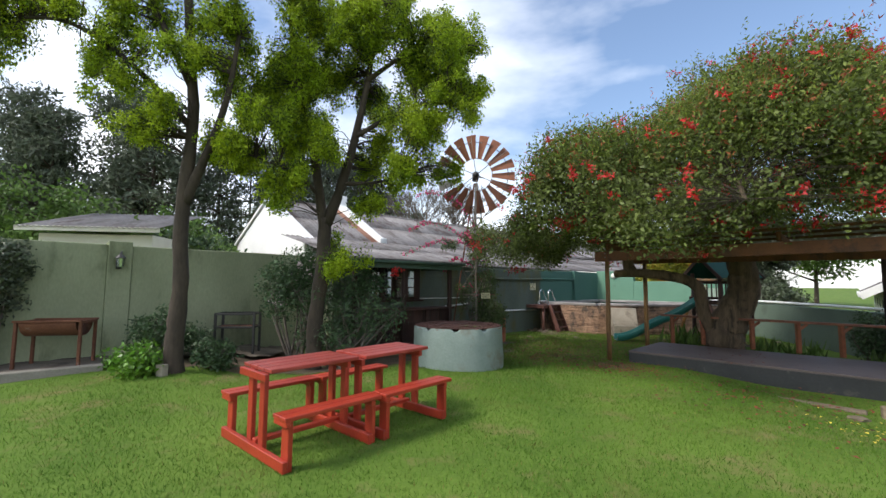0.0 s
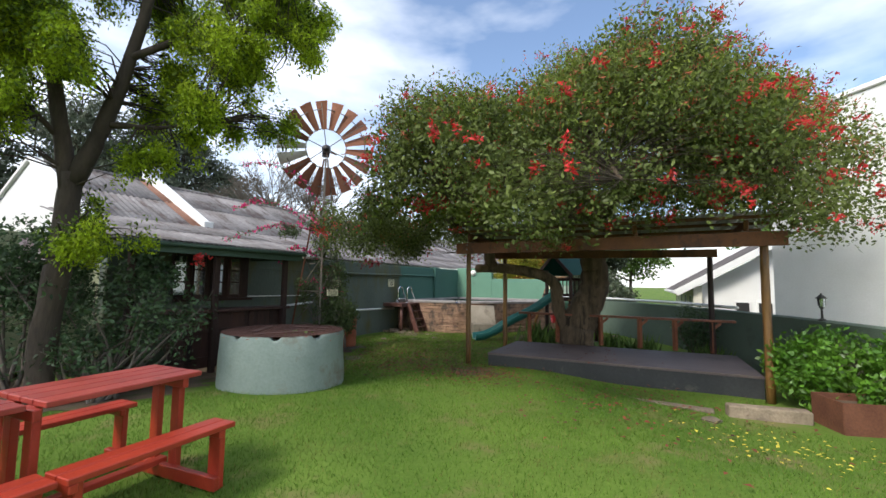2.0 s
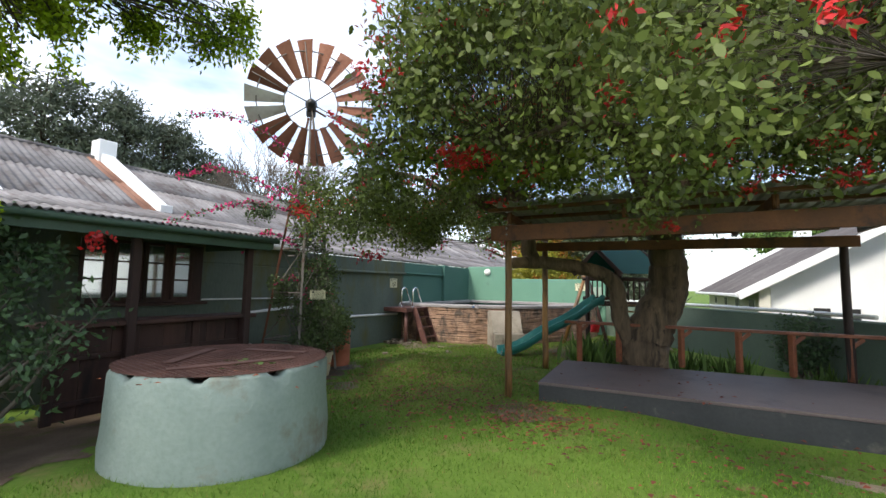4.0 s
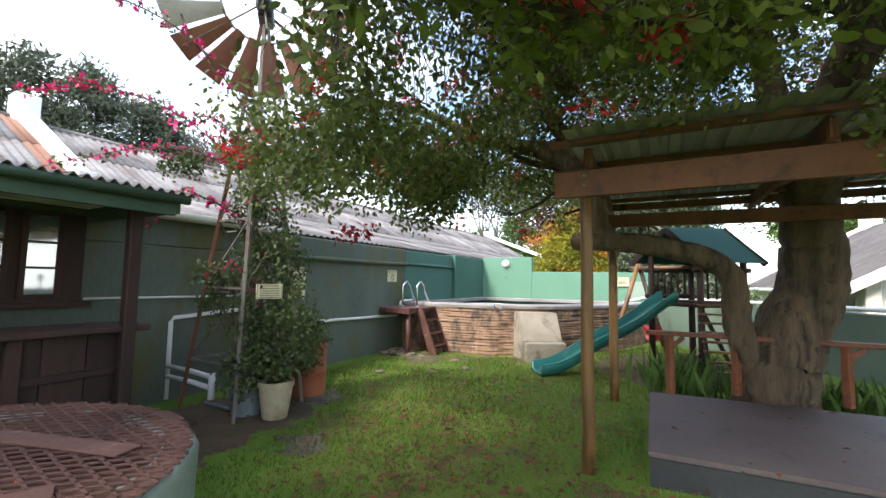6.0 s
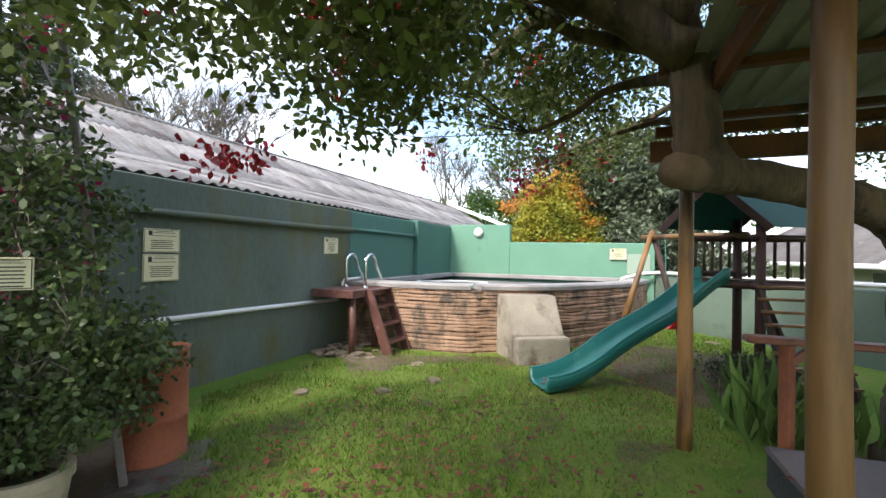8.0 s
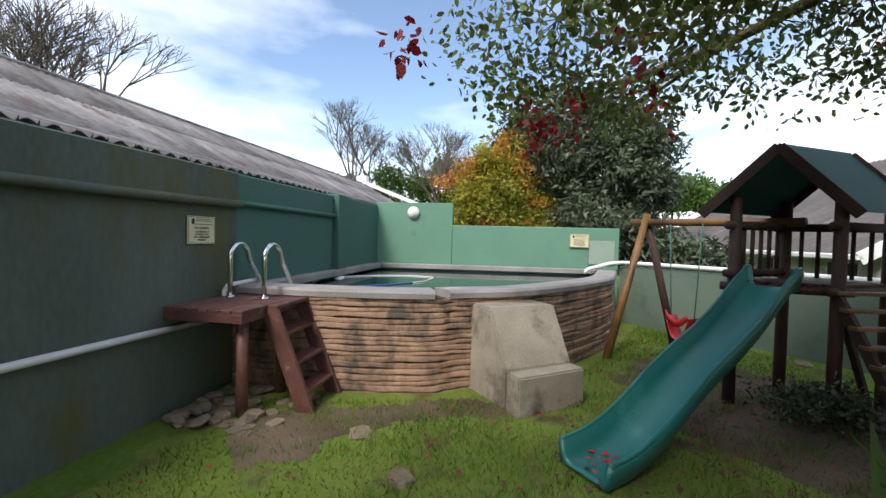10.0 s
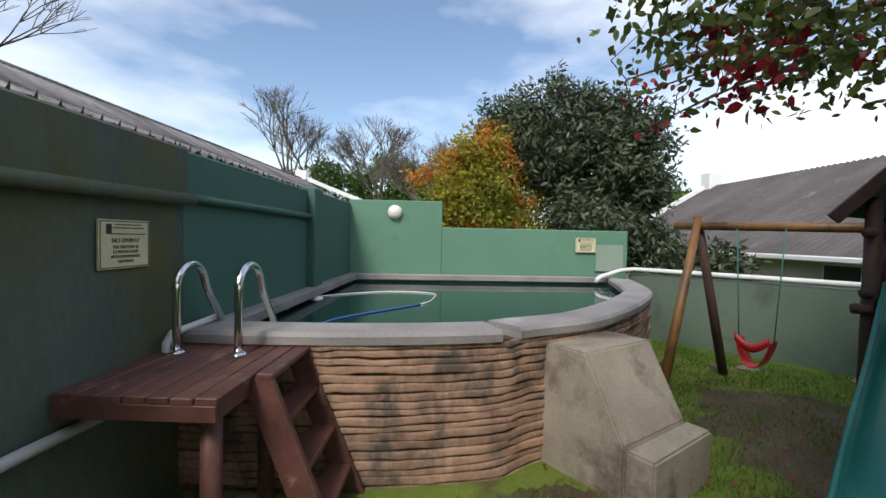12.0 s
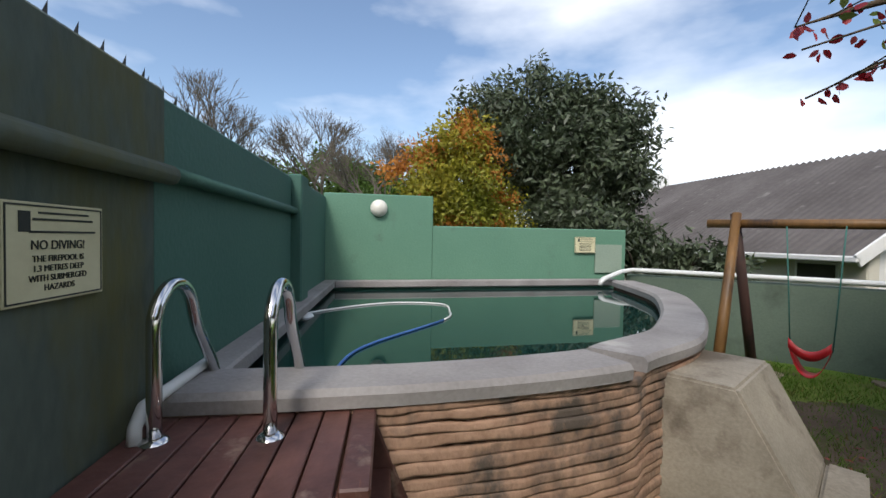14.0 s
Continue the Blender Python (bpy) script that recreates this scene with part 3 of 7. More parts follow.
def house():
    h = thing("long_house", "long white-gabled house with a weathered corrugated roof", "house", HOUSE)
    LOW, END = 3.66, 28.3            # where the lean-to roof meets the main roof; the far end
    # gable end and walls
    g = bmesh.new()
    prof = [(3.45, -0.2), (3.45, 2.76), (6.75, 4.42), (10.1, 3.02), (10.1, -0.2)]
    a = [g.verts.new((1.55, w, z)) for w, z in prof]
    b = [g.verts.new((1.80, w, z)) for w, z in prof]
    g.faces.new(a[::-1])
    g.faces.new(b)
    for i in range(5):
        g.faces.new((a[i], a[(i + 1) % 5], b[(i + 1) % 5], b[i]))
    bmesh.ops.recalc_face_normals(g, faces=g.faces)
    part("gable_wall", g, M_WHITE, h, "white painted gable wall")
    for p, q in (((3.3, 2.76), (6.8, 4.52)), ((10.25, 3.02), (6.7, 4.52))):
        part("gable_coping", beam((1.62, *p), (1.62, *q), 0.30, 0.10, 0.01), M_WHITE, h, "white gable coping")
    part("wall", box((END / 2 + 0.9, 10.0, 1.3), (END - 1.8, 0.2, 3.2)), M_WHITE, h)
    part("wall", box((END - 0.1, 5.0, 1.0), (0.2, 9.8, 2.2)), M_WHITE, h)
    part("lean_to_end_wall", box((0.95, 1.95, 0.9), (0.12, 3.4, 2.2), 0.01), M_WALL_SAGE, h, "sage green lower end wall")
    # main roof: tall stretch, rusty strip at the party wall, lower stretch beyond
    roof_sheets(h, "roof_sheet", 1.80, 4.02, (LOW - 0.1, 2.84), (6.75, 4.49), M_ROOF, 0.74)
    roof_sheets(h, "roof_sheet", 4.02, 4.28, (LOW - 0.1, 2.85), (6.75, 4.49), M_ROOF_RUST, 0.26)
    roof_sheets(h, "roof_sheet", 4.54, END, (LOW - 0.1, 2.82), (6.5, 4.38), M_ROOF, 0.88)
    roof_sheets(h, "roof_sheet", 1.80, 4.28, (6.75, 4.49), (10.2, 3.05), M_ROOF, 1.24, 0.15, 1)
    roof_sheets(h, "roof_sheet", 4.54, END, (6.5, 4.37), (10.2, 2.95), M_ROOF, 5.94, 0.15, 1)
    # lean-to roof down to the yard wall
    roof_sheets(h, "lean_to_sheet", 0.9, 5.2, (-0.08, 2.03), (LOW, 2.87), M_ROOF, 0.86)
    roof_sheets(h, "lean_to_sheet", 5.2, END, (0.24, 2.02), (LOW, 2.85), M_ROOF, 0.88)
    tube("ridge_cap", [(1.80, 6.75, 4.50), (4.28, 6.75, 4.50)], 0.06, M_ROOF, h, 8)
    tube("ridge_cap", [(4.54, 6.5, 4.39), (END, 6.5, 4.39)], 0.06, M_ROOF, h, 8)
    # white party wall rising through the roof, with a block at the ridge and one at the foot
    part("party_wall", beam((4.41, 3.70, 2.86), (4.41, 6.7, 4.52), 0.26, 0.34, 0.01), M_WHITE, h, "white party wall coping")
    part("party_wall_block", box((4.41, 6.72, 4.62), (0.40, 0.44, 0.72), 0.015), M_WHITE, h)
    part("party_wall_foot", box((4.41, 3.62, 2.90), (0.27, 0.24, 0.26), 0.015), M_WHITE, h)
    part("end_coping", beam((END + 0.05, 0.24, 2.10), (END + 0.05, 6.5, 4.50), 0.3, 0.2, 0.01), M_WHITE, h, "white end coping")
    part("end_block", box((END + 0.05, 6.5, 4.58), (0.5, 0.6, 0.5), 0.015), M_WHITE, h)
    # white eave board and gutter
    part("eave_board", box((3.05, -0.055, 1.985), (4.3, 0.03, 0.09), 0.004), M_WHITE, h)
    tube("gutter", [(0.9, -0.12, 1.995), (5.2, -0.12, 1.985)], 0.05, M_CREAM, h, 8, "pale half-round gutter")
    # verandah over the bar
    roof_sheets(h, "verandah_sheet", 0.2, 3.25, (-1.66, 1.945), (-0.14, 2.02), M_ROOF, 0.7625, 0.075, 1)
    part("fascia", box((1.70, -1.56, 1.855), (2.95, 0.035, 0.15), 0.004), M_TRIM_GREEN, h, "dark green fascia board")
    part("fascia_end", box((3.19, -0.83, 1.87), (0.035, 1.5, 0.14), 0.004), M_TRIM_GREEN, h)
    tube("verandah_gutter", [(0.2, -1.63, 1.905), (3.24, -1.63, 1.905)], 0.037, M_TRIM_GREEN, h, 8)
    for s in (0.45, 1.65, 2.99):
        part("verandah_post", box((s, -1.37, 0.9), (0.085, 0.085, 2.0), 0.008), M_TIMBER, h)
    # timber casements in the wall behind the bar
    w = part("window", box((2.46, -0.025, 1.46), (1.42, 0.045, 0.82), 0.004), M_TIMBER, h, "dark timber casement window")
    for i in range(4):
        x = 2.86 - 0.355 * i
        part("pane", box((x, -0.052, 1.475), (0.205, 0.008, 0.71), 0.002), M_GLASS, w, "reflecting glass pane")
        for dx in (-0.125, 0.125):
            part("stile", box((x + dx, -0.06, 1.475), (0.045, 0.03, 0.78), 0.004), M_TIMBER, w)
        for z in (1.36, 1.59):
            part("glazing_bar", box((x, -0.062, z), (0.205, 0.014, 0.022), 0.002), M_TIMBER, w)
    part("sill", box((2.46, -0.08, 1.03), (1.52, 0.13, 0.045), 0.006), M_TIMBER, w)
    tube("conduit", [(3.2, -0.02, 1.075), (5.2, -0.02, 1.065)], 0.012, M_PVC, h, 8, "pale conduit")
    return h


house()


# ---- the pool ----
RIM = [H(8.60, 0.0), H(8.60, -0.40), H(8.61, -0.72), H(8.63, -1.0), H(8.70, -1.48), H(8.82, -1.95), H(8.97, -2.16), H(9.27, -2.66), H(9.72, -3.08), H(10.25, -3.47), H(11.03, -3.93), H(11.70, -4.14), H(12.61, -4.34)]


rim_line = smooth_line([(p.x, p.y, 0) for p in RIM], 6)


def inward(i):
    d = (rim_line[min(i + 1, len(rim_line) - 1)] - rim_line[max(i - 1, 0)]).normalized()
    return Vector((-d.y, d.x, 0))


rim_line = [p + inward(i) * 0.03 for i, p in enumerate(rim_line)]


def band(line, outs, closed=True):
    """A ring section (offset inward, z) swept along the line."""
    verts, faces, k = [], [], len(outs)
    for i, p in enumerate(line):
        n = inward(i)
        verts += [p + n * o + Vector((0, 0, z)) for o, z in outs]
    for i in range(len(line) - 1):
        for j in range(k if closed else k - 1):
            a, b = i * k + j, i * k + (j + 1) % k
            faces.append((a, b, b + k, a + k))
    if closed:
        e = (len(line) - 1) * k
        faces += [tuple(range(k))[::-1], tuple(range(e, e + k))]
    return verts, faces


def pool():
    t = thing("raised_pool", "raised green pool with a sculpted stone-look wall", "pool", kind="")
    v, f = band(rim_line, [(0.02, -0.3), (0.02, 0.80), (0.26, 0.80), (0.26, -0.3)])
    part("core", mesh("core", v, f, M_POOLJOINT), None, t)
    # coping in two runs with the overflow notch between them
    cut = min(range(len(rim_line)), key=lambda i: (rim_line[i] - Vector((4.90, 13.40, 0))).length)
    prof = [(-0.03, 0.80), (-0.035, 0.85), (-0.015, 0.875), (0.26, 0.875), (0.285, 0.85), (0.285, 0.79)]
    for lo, hi in ((0, cut), (cut + 4, len(rim_line) - 1)):
        verts, faces, k = [], [], len(prof)
        for i in range(lo, hi + 1):
            n = inward(i)
            verts += [rim_line[i] + n * o + Vector((0, 0, z)) for o, z in prof]
        for i in range(hi - lo):
            for j in range(k):
                a, b = i * k + j, i * k + (j + 1) % k
                faces.append((a, b, b + k, a + k))
        faces += [tuple(range(k))[::-1], tuple(range((hi - lo) * k, (hi - lo) * k + k))]
        part("coping", mesh("coping", verts, faces, M_COPING), None, t, "grey cement coping")
    # stacked rounded courses, each wavering
    rng = random.Random(4)
    z = -0.12
    while z < 0.79:
        hgt = min(rng.uniform(0.038, 0.066), 0.80 - z)
        ph, ph2 = rng.uniform(0, 6), rng.uniform(0, 6)
        verts, faces, k = [], [], 8
        line = rim_line
        for i in range(len(line)):
            n = inward(i)
            wob = 0.0045 * math.sin(i * 0.31 + ph) + 0.004 * math.sin(i * 1.1 + ph2) + rng.uniform(-0.003, 0.003)
            o = -0.016 - 0.006 * math.sin(i * 0.37 + ph2) + rng.uniform(-0.004, 0.004)
            top, bot = z + hgt - 0.002 + wob, z + 0.002 + wob
            for oo, u in ((0.03, 0.0), (0.5, 0.012), (0.93, 0.07), (1.0, 0.28), (0.94, 0.70), (0.84, 0.945), (0.4, 0.995), (0.03, 1.0)):
                verts.append(line[i] + n * (oo * o if oo > 0.1 else 0.03) + Vector((0, 0, bot + (top - bot) * u)))
        for i in range(len(line) - 1):
            for j in range(k - 1):
                a = i * k + j
                faces.append((a, a + 1, a + 1 + k, a + k))
        part("course", mesh("course", verts, faces, M_POOLSTONE, True), None, t)
        z += hgt
    # inner ledges along the walls
    part("ledge", box((10.7, -0.07, 0.82), (4.0, 0.16, 0.09), 0.012, HOUSE), M_COPING, t)
    part("ledge", beam((6.45, 17.24, 0.82), (9.45, 14.45, 0.82), 0.16, 0.09, 0.012), M_COPING, t)
    # water
    inner = [(p + inward(i) * 0.2) for i, p in enumerate(rim_line)]
    verts = [(p.x, p.y, 0.745) for p in inner] + [(9.66, 14.42, 0.745), (6.5, 17.38, 0.745), (*H(8.72, 0.005).xy, 0.745)]
    bm = bmesh.new()
    bm.faces.new([bm.verts.new(v) for v in verts])
    bmesh.ops.triangulate(bm, faces=bm.faces)
    part("water", bm, M_WATER, t, "still dark green pool water")
    return t


pool()


# ---- the stage under the big tree ----
def stage():
    t = thing("wooden_stage", "low brown painted concrete stage under the coral tree", "stage")
    c = [(3.70, 8.44), (6.62, 5.62), (8.0, 7.05), (4.98, 9.72)]
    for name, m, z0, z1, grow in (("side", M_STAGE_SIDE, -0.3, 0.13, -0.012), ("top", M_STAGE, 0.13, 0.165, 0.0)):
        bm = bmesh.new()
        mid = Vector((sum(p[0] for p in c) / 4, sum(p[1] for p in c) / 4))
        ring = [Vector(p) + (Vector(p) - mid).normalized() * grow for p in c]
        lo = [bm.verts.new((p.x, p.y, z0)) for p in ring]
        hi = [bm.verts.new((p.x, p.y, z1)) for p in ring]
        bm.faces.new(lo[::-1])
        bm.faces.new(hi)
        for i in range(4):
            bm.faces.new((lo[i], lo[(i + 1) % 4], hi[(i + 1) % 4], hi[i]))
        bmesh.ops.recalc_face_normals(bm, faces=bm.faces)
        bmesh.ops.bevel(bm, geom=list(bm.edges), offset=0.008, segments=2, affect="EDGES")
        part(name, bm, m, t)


stage()


# ---- the pergola over the stage ----
def pergola():
    t = thing("pergola", "timber pergola with corrugated roof sheets over the stage", "pergola")
    d = Vector((3.03, -3.25, 0)).normalized()      # along the beams
    n = Vector((0.70, 0.71, 0))                    # towards the back
    p1 = Vector((3.45, 8.75, 0))
    p2 = Vector((6.50, 5.48, 0))
    p3 = Vector((4.95, 10.22, 0))
    p4 = Vector((7.80, 7.35, 0))
    for p, r, m in ((p1, 0.046, M_POLE), (p2, 0.053, M_POLE), (p3, 0.05, M_POLE), (p4, 0.05, M_TIMBER)):
        pts = [(p.x + 0.006 * math.sin(i * 2.1), p.y + 0.006 * math.cos(i * 1.7), -0.2 + i * 0.385) for i in range(7)]
        tube("post", pts, [r * (1.06 - 0.02 * i) for i in range(7)], m, t, 14)
    off = n * -0.075
    part("front_beam", beam(p1 - d * 0.22 + off + Vector((0, 0, 2.055)), p2 + d * 0.25 + off + Vector((0, 0, 2.065)), 0.05, 0.20), M_BEAM, t)
    part("back_beam", beam(p3 - d * 0.25 + off + Vector((0, 0, 2.06)), p3 + d * 4.15 + off + Vector((0, 0, 2.02)), 0.05, 0.15), M_BEAM, t)
    part("back_beam", beam(p3 - d * 0.2 - off + Vector((0, 0, 2.24)), p3 + d * 4.0 - off + Vector((0, 0, 2.24)), 0.05, 0.08), M_BEAM, t)
    for k in range(4):
        q = p1 + d * (0.02 + k * 1.42)
        part("rafter", beam(q - n * 0.05 + Vector((0, 0, 2.27)), q + n * 2.3 + Vector((0, 0, 2.22)), 0.05, 0.12), M_BEAM, t)
        part("rafter_block", box((0, 0, 0), (0.05, 0.05, 0.16), 0.004, Matrix.Translation(q + off * 0.3 + Vector((0, 0, 2.26)))), M_BEAM, t)
    for k, (f, z) in enumerate(((-0.12, 2.345), (0.55, 2.335), (1.3, 2.32), (2.15, 2.30))):
        part("purlin", beam(p1 + n * f - d * 0.25 + Vector((0, 0, z + 0.02)), p1 + n * f + d * 4.7 + Vector((0, 0, z + 0.02)), 0.07, 0.045), M_BEAM, t)
    # trapezoid sheets
    rot = Matrix((d, n, Vector((0, 0, 1)))).transposed().to_4x4()
    rot.translation = p1
    s = -0.12
    rng = random.Random(5)
    for i in range(6):
        wid = 0.84
        v, f = [], []
        xs = []
        x = 0.0
        while x < wid:
            xs += [(x, 0), (x + 0.07, 0), (x + 0.085, 0.028), (x + 0.125, 0.028), (x + 0.14, 0)]
            x += 0.14
        for lay in (0, 0.004):
            for w, z in ((-0.32, 2.405), (2.5, 2.35)):
                for xx, zz in xs:
                    v.append((s + xx, w + rng.uniform(-0.01, 0.01), z + zz + lay + 0.006 * (i % 2)))
        k = len(xs)
        for j in range(k - 1):
            f += [(j + k, j + k + 1, j + 1, j), (j + 2 * k, j + 1 + 2 * k, j + 1 + 3 * k, j + 3 * k)]
        part("roof_sheet", mesh("roof_sheet", v, f, M_SHEET), None, t, "", rot)
        s += 0.80
    for z in (2.115, 2.035):
        v, f = lathe([(0.0, 0.012), (0.012, 0.010), (0.016, 0.0)], 10)
        part("bolt", mesh("bolt", v, f, M_GALV), None, t, "", Matrix.Translation(p1 + off * 1.36 + Vector((0, 0, z))) @ Matrix.Rotation(math.atan2(-n.y, -n.x), 4, "Z") @ Matrix.Rotation(math.pi / 2, 4, "Y"))


pergola()


# ---- tank ----
def tank():
    t = thing("water_tank", "round pale green plastered tank with a rusty lid", "tank", Matrix.Translation((0.285, 7.694, -0.01)))
    seg, h, r = 96, 0.715, 0.80
    rng = random.Random(2)
    v, f = [], []
    notch = {k for c in (70, 80, 90, 60, 40, 20) for k in (c, c + 1)}
    prof = [(r + 0.02, -0.12), (r + 0.012, 0.2), (r, 0.45), (r - 0.004, h - 0.02), (r - 0.02, h + 0.012), (r - 0.11, h + 0.012), (r - 0.125, h - 0.02), (r - 0.125, 0.45)]
    for ro, z in prof:
        for k in range(seg):
            a = 2 * math.pi * k / seg
            bump = 0.006 * math.sin(a * 7 + z * 9) + 0.005 * math.sin(a * 17 - z * 13)
            zz = z - 0.042 if (k % seg in notch and z > h - 0.03) else z
            v.append(((ro + bump) * math.cos(a), (ro + bump) * math.sin(a), zz))
    for i in range(len(prof) - 1):
        for k in range(seg):
            a, b = i * seg + k, i * seg + (k + 1) % seg
            f.append((a, b, b + seg, a + seg))
    part("wall", mesh("wall", v, f, M_TANK, True), None, t)
    v, f = lathe([(0.0, h - 0.03), (0.4, h - 0.03), (0.66, h - 0.026), (0.70, h + 0.014), (0.76, h + 0.018), (0.775, h + 0.016)], 64)
    part("lid", mesh("lid", v, f, M_LID, False), None, t, "rusty sheet iron lid")
    # expanded-metal cover: crossing strips
    bm = bmesh.new()
    for ang in (35, 95):
        rot = Matrix.Rotation(radians(ang), 4, "Z")
        for i in range(-17, 18):
            x = i * 0.046
            half = math.sqrt(max(0, 0.785 ** 2 - x * x))
            if half > 0.05:
                box((x, 0, h + 0.019), (0.009, half * 2, 0.006), 0, rot, bm)
    part("mesh_cover", bm, M_LID, t, "rusty expanded-metal cover")
    for (x, y, a, l) in ((0.1, -0.35, 20, 0.9), (-0.3, 0.1, 75, 0.7), (0.35, 0.2, -30, 0.6)):
        part("strap", box((0, 0, h + 0.028), (l, 0.09, 0.008), 0.002), M_LID, t, "", Matrix.Translation((x, y, 0)) @ Matrix.Rotation(radians(a), 4, "Z"))


tank()


# ---- picnic benches ----
def picnic_set(m):
    """One unit, a metre long: table between two benches on sled feet. x along the table."""
    t = thing("picnic_table", "red painted wooden picnic table with attached benches", "picnic table", m, "picnic tables")
    L = 0.95
    for i in range(4):
        part("table_plank", box((L / 2 + 0.03, -0.2025 + i * 0.135, 0.72), (L - 0.05, 0.128, 0.034), 0.005), M_RED_TOP, t)
    for sgn in (-1, 1):
        for i in range(2):
            part("bench_plank", box((L / 2, sgn * (0.53 + 0.105 * (i - 0.5)), 0.415), (L, 0.10, 0.034), 0.005), M_RED, t)
    for x in (0.03, L - 0.10):
        part("foot_rail", box((x, 0, 0.05), (0.045, 1.20, 0.09), 0.006), M_RED, t)
        part("top_rail", box((x, 0, 0.67), (0.04, 0.50, 0.065), 0.005), M_RED, t)
        for sgn in (-1, 1):
            part("table_leg", box((x + 0.045, sgn * 0.11, 0.36), (0.042, 0.085, 0.68), 0.005), M_RED, t)
            part("bench_leg", box((x + 0.045, sgn * 0.53, 0.20), (0.042, 0.11, 0.40), 0.005), M_RED, t)
            part("bench_bearer", box((x, sgn * 0.53, 0.375), (0.04, 0.20, 0.045), 0.005), M_RED, t)
    part("stretcher", box((L / 2, 0, 0.10), (L - 0.1, 0.07, 0.04), 0.005), M_RED, t)
    return t


base = Vector((-1.66, 3.69, 0))
unit = picnic_set(Matrix.Translation(base) @ Matrix.Rotation(radians(48), 4, "Z"))
copy_thing(unit, Matrix.Translation(base + Vector((math.cos(radians(48)), math.sin(radians(48)), 0)) * 0.965 + Vector((0.02, -0.015, 0))) @ Matrix.Rotation(radians(48.6), 4, "Z"))


# ---- trees and shrubs ----
def branchwork(limbs, tips, seg=9, twig=0.014, seed=1, every=1, rough=0.09):
    """Limbs are (points, thick end, thin end); each tip is joined to its nearest limb by a bent twig."""
    rng = random.Random(seed)
    v, f, nodes = [], [], []
    for pts, r0, r1 in limbs:
        line = smooth_line(pts, 5)
        k = len(line)
        radii = [r0 + (r1 - r0) * (i / (k - 1)) ** 0.8 for i in range(k)]
        line = [p + Vector((rng.uniform(-1, 1), rng.uniform(-1, 1), rng.uniform(-1, 1))) * radii[i] * 0.06 for i, p in enumerate(line)]
        tube_data(line, radii, seg, v, f, rough=rough, rng=rng)
        nodes += [(p, radii[i]) for i, p in enumerate(line) if i > k * 0.25]
    P = np.array([tuple(n[0]) for n in nodes])
    for tip in tips[::every]:
        d = np.linalg.norm(P - np.array(tip), axis=1) + 0.35 * np.maximum(0, P[:, 2] - tip[2])
        i = int(np.argmin(d))
        a, r = nodes[i]
        b = Vector(tip)
        mid = (a + b) / 2 + Vector((rng.uniform(-0.15, 0.15), rng.uniform(-0.15, 0.15), rng.uniform(-0.05, 0.2)))
        m2 = (mid + b) / 2 + Vector((rng.uniform(-0.08, 0.08), rng.uniform(-0.08, 0.08), rng.uniform(-0.05, 0.08)))
        r = min(r * 0.7, twig * (0.6 + 0.6 * (b - a).length))
        tube_data([a, mid, m2, b], [r, r * 0.75, r * 0.5, r * 0.22], 5, v, f, caps=False)
    return v, f


def foliage(tips, per, radius, rng, flat=0.75):
    """Points scattered round every tip."""
    tips = np.asarray(tips, float)
    n = len(tips) * per
    q = rng.normal(size=(n, 3))
    q /= np.linalg.norm(q, axis=1)[:, None]
    q *= (rng.uniform(0, 1, n) ** 0.5)[:, None] * radius
    q[:, 2] *= flat
    return np.repeat(tips, per, axis=0) + q


def lobes(centres, count, rng, shell=0.55):
    """Tips inside ellipsoid lobes (x, y, z, radius, height ratio), thicker to the outside."""
    vol = np.array([c[3] ** 2.2 for c in centres])
    out = []
    for c, k in zip(centres, np.maximum(3, (count * vol / vol.sum()).astype(int))):
        q = rng.normal(size=(k, 3))
        q /= np.linalg.norm(q, axis=1)[:, None]
        q *= (shell + (1 - shell) * rng.uniform(0, 1, k))[:, None] * c[3]
        q[:, 2] *= c[4] if len(c) > 4 else 0.8
        out.append(q + np.array(c[:3]))
    return np.concatenate(out)


def plant(name, label, category, at, limbs, tips, per, spread, size, leaf, bark, seed, aspect=0.5, droop=0.3, flat=0.75, twig=0.012, every=1, group="", seg=9):
    rng = np.random.default_rng(seed)
    t = thing(name, label, category, Matrix.Translation(at), group)
    o = np.array(at)
    loc = [([tuple(np.array(p) - o) for p in pts], a, b) for pts, a, b in limbs]
    v, f = branchwork(loc, np.asarray(tips) - o, seg, twig, seed, every)
    part("trunk", mesh("trunk", v, f, bark, True), None, t)
    part("crown", leaf_mesh("crown", foliage(np.asarray(tips) - o, per, spread, rng, flat), size, leaf, rng, aspect, droop), None, t)
    return t


def clear_of_path(p, r=1.0):
    """Keeps a walking gap through the hanging foliage."""
    lx = np.interp(p[:, 1], [0, 2.6, 5.5, 8.2, 10.7, 13.0, 14.2], [0, 0.64, 1.25, 2.13, 2.65, 2.78, 2.9])
    return (np.hypot(p[:, 0] - lx, np.maximum(0, p[:, 2] - 1.36) * 1.35 - 0.0) > r) | (p[:, 1] > 13.6)


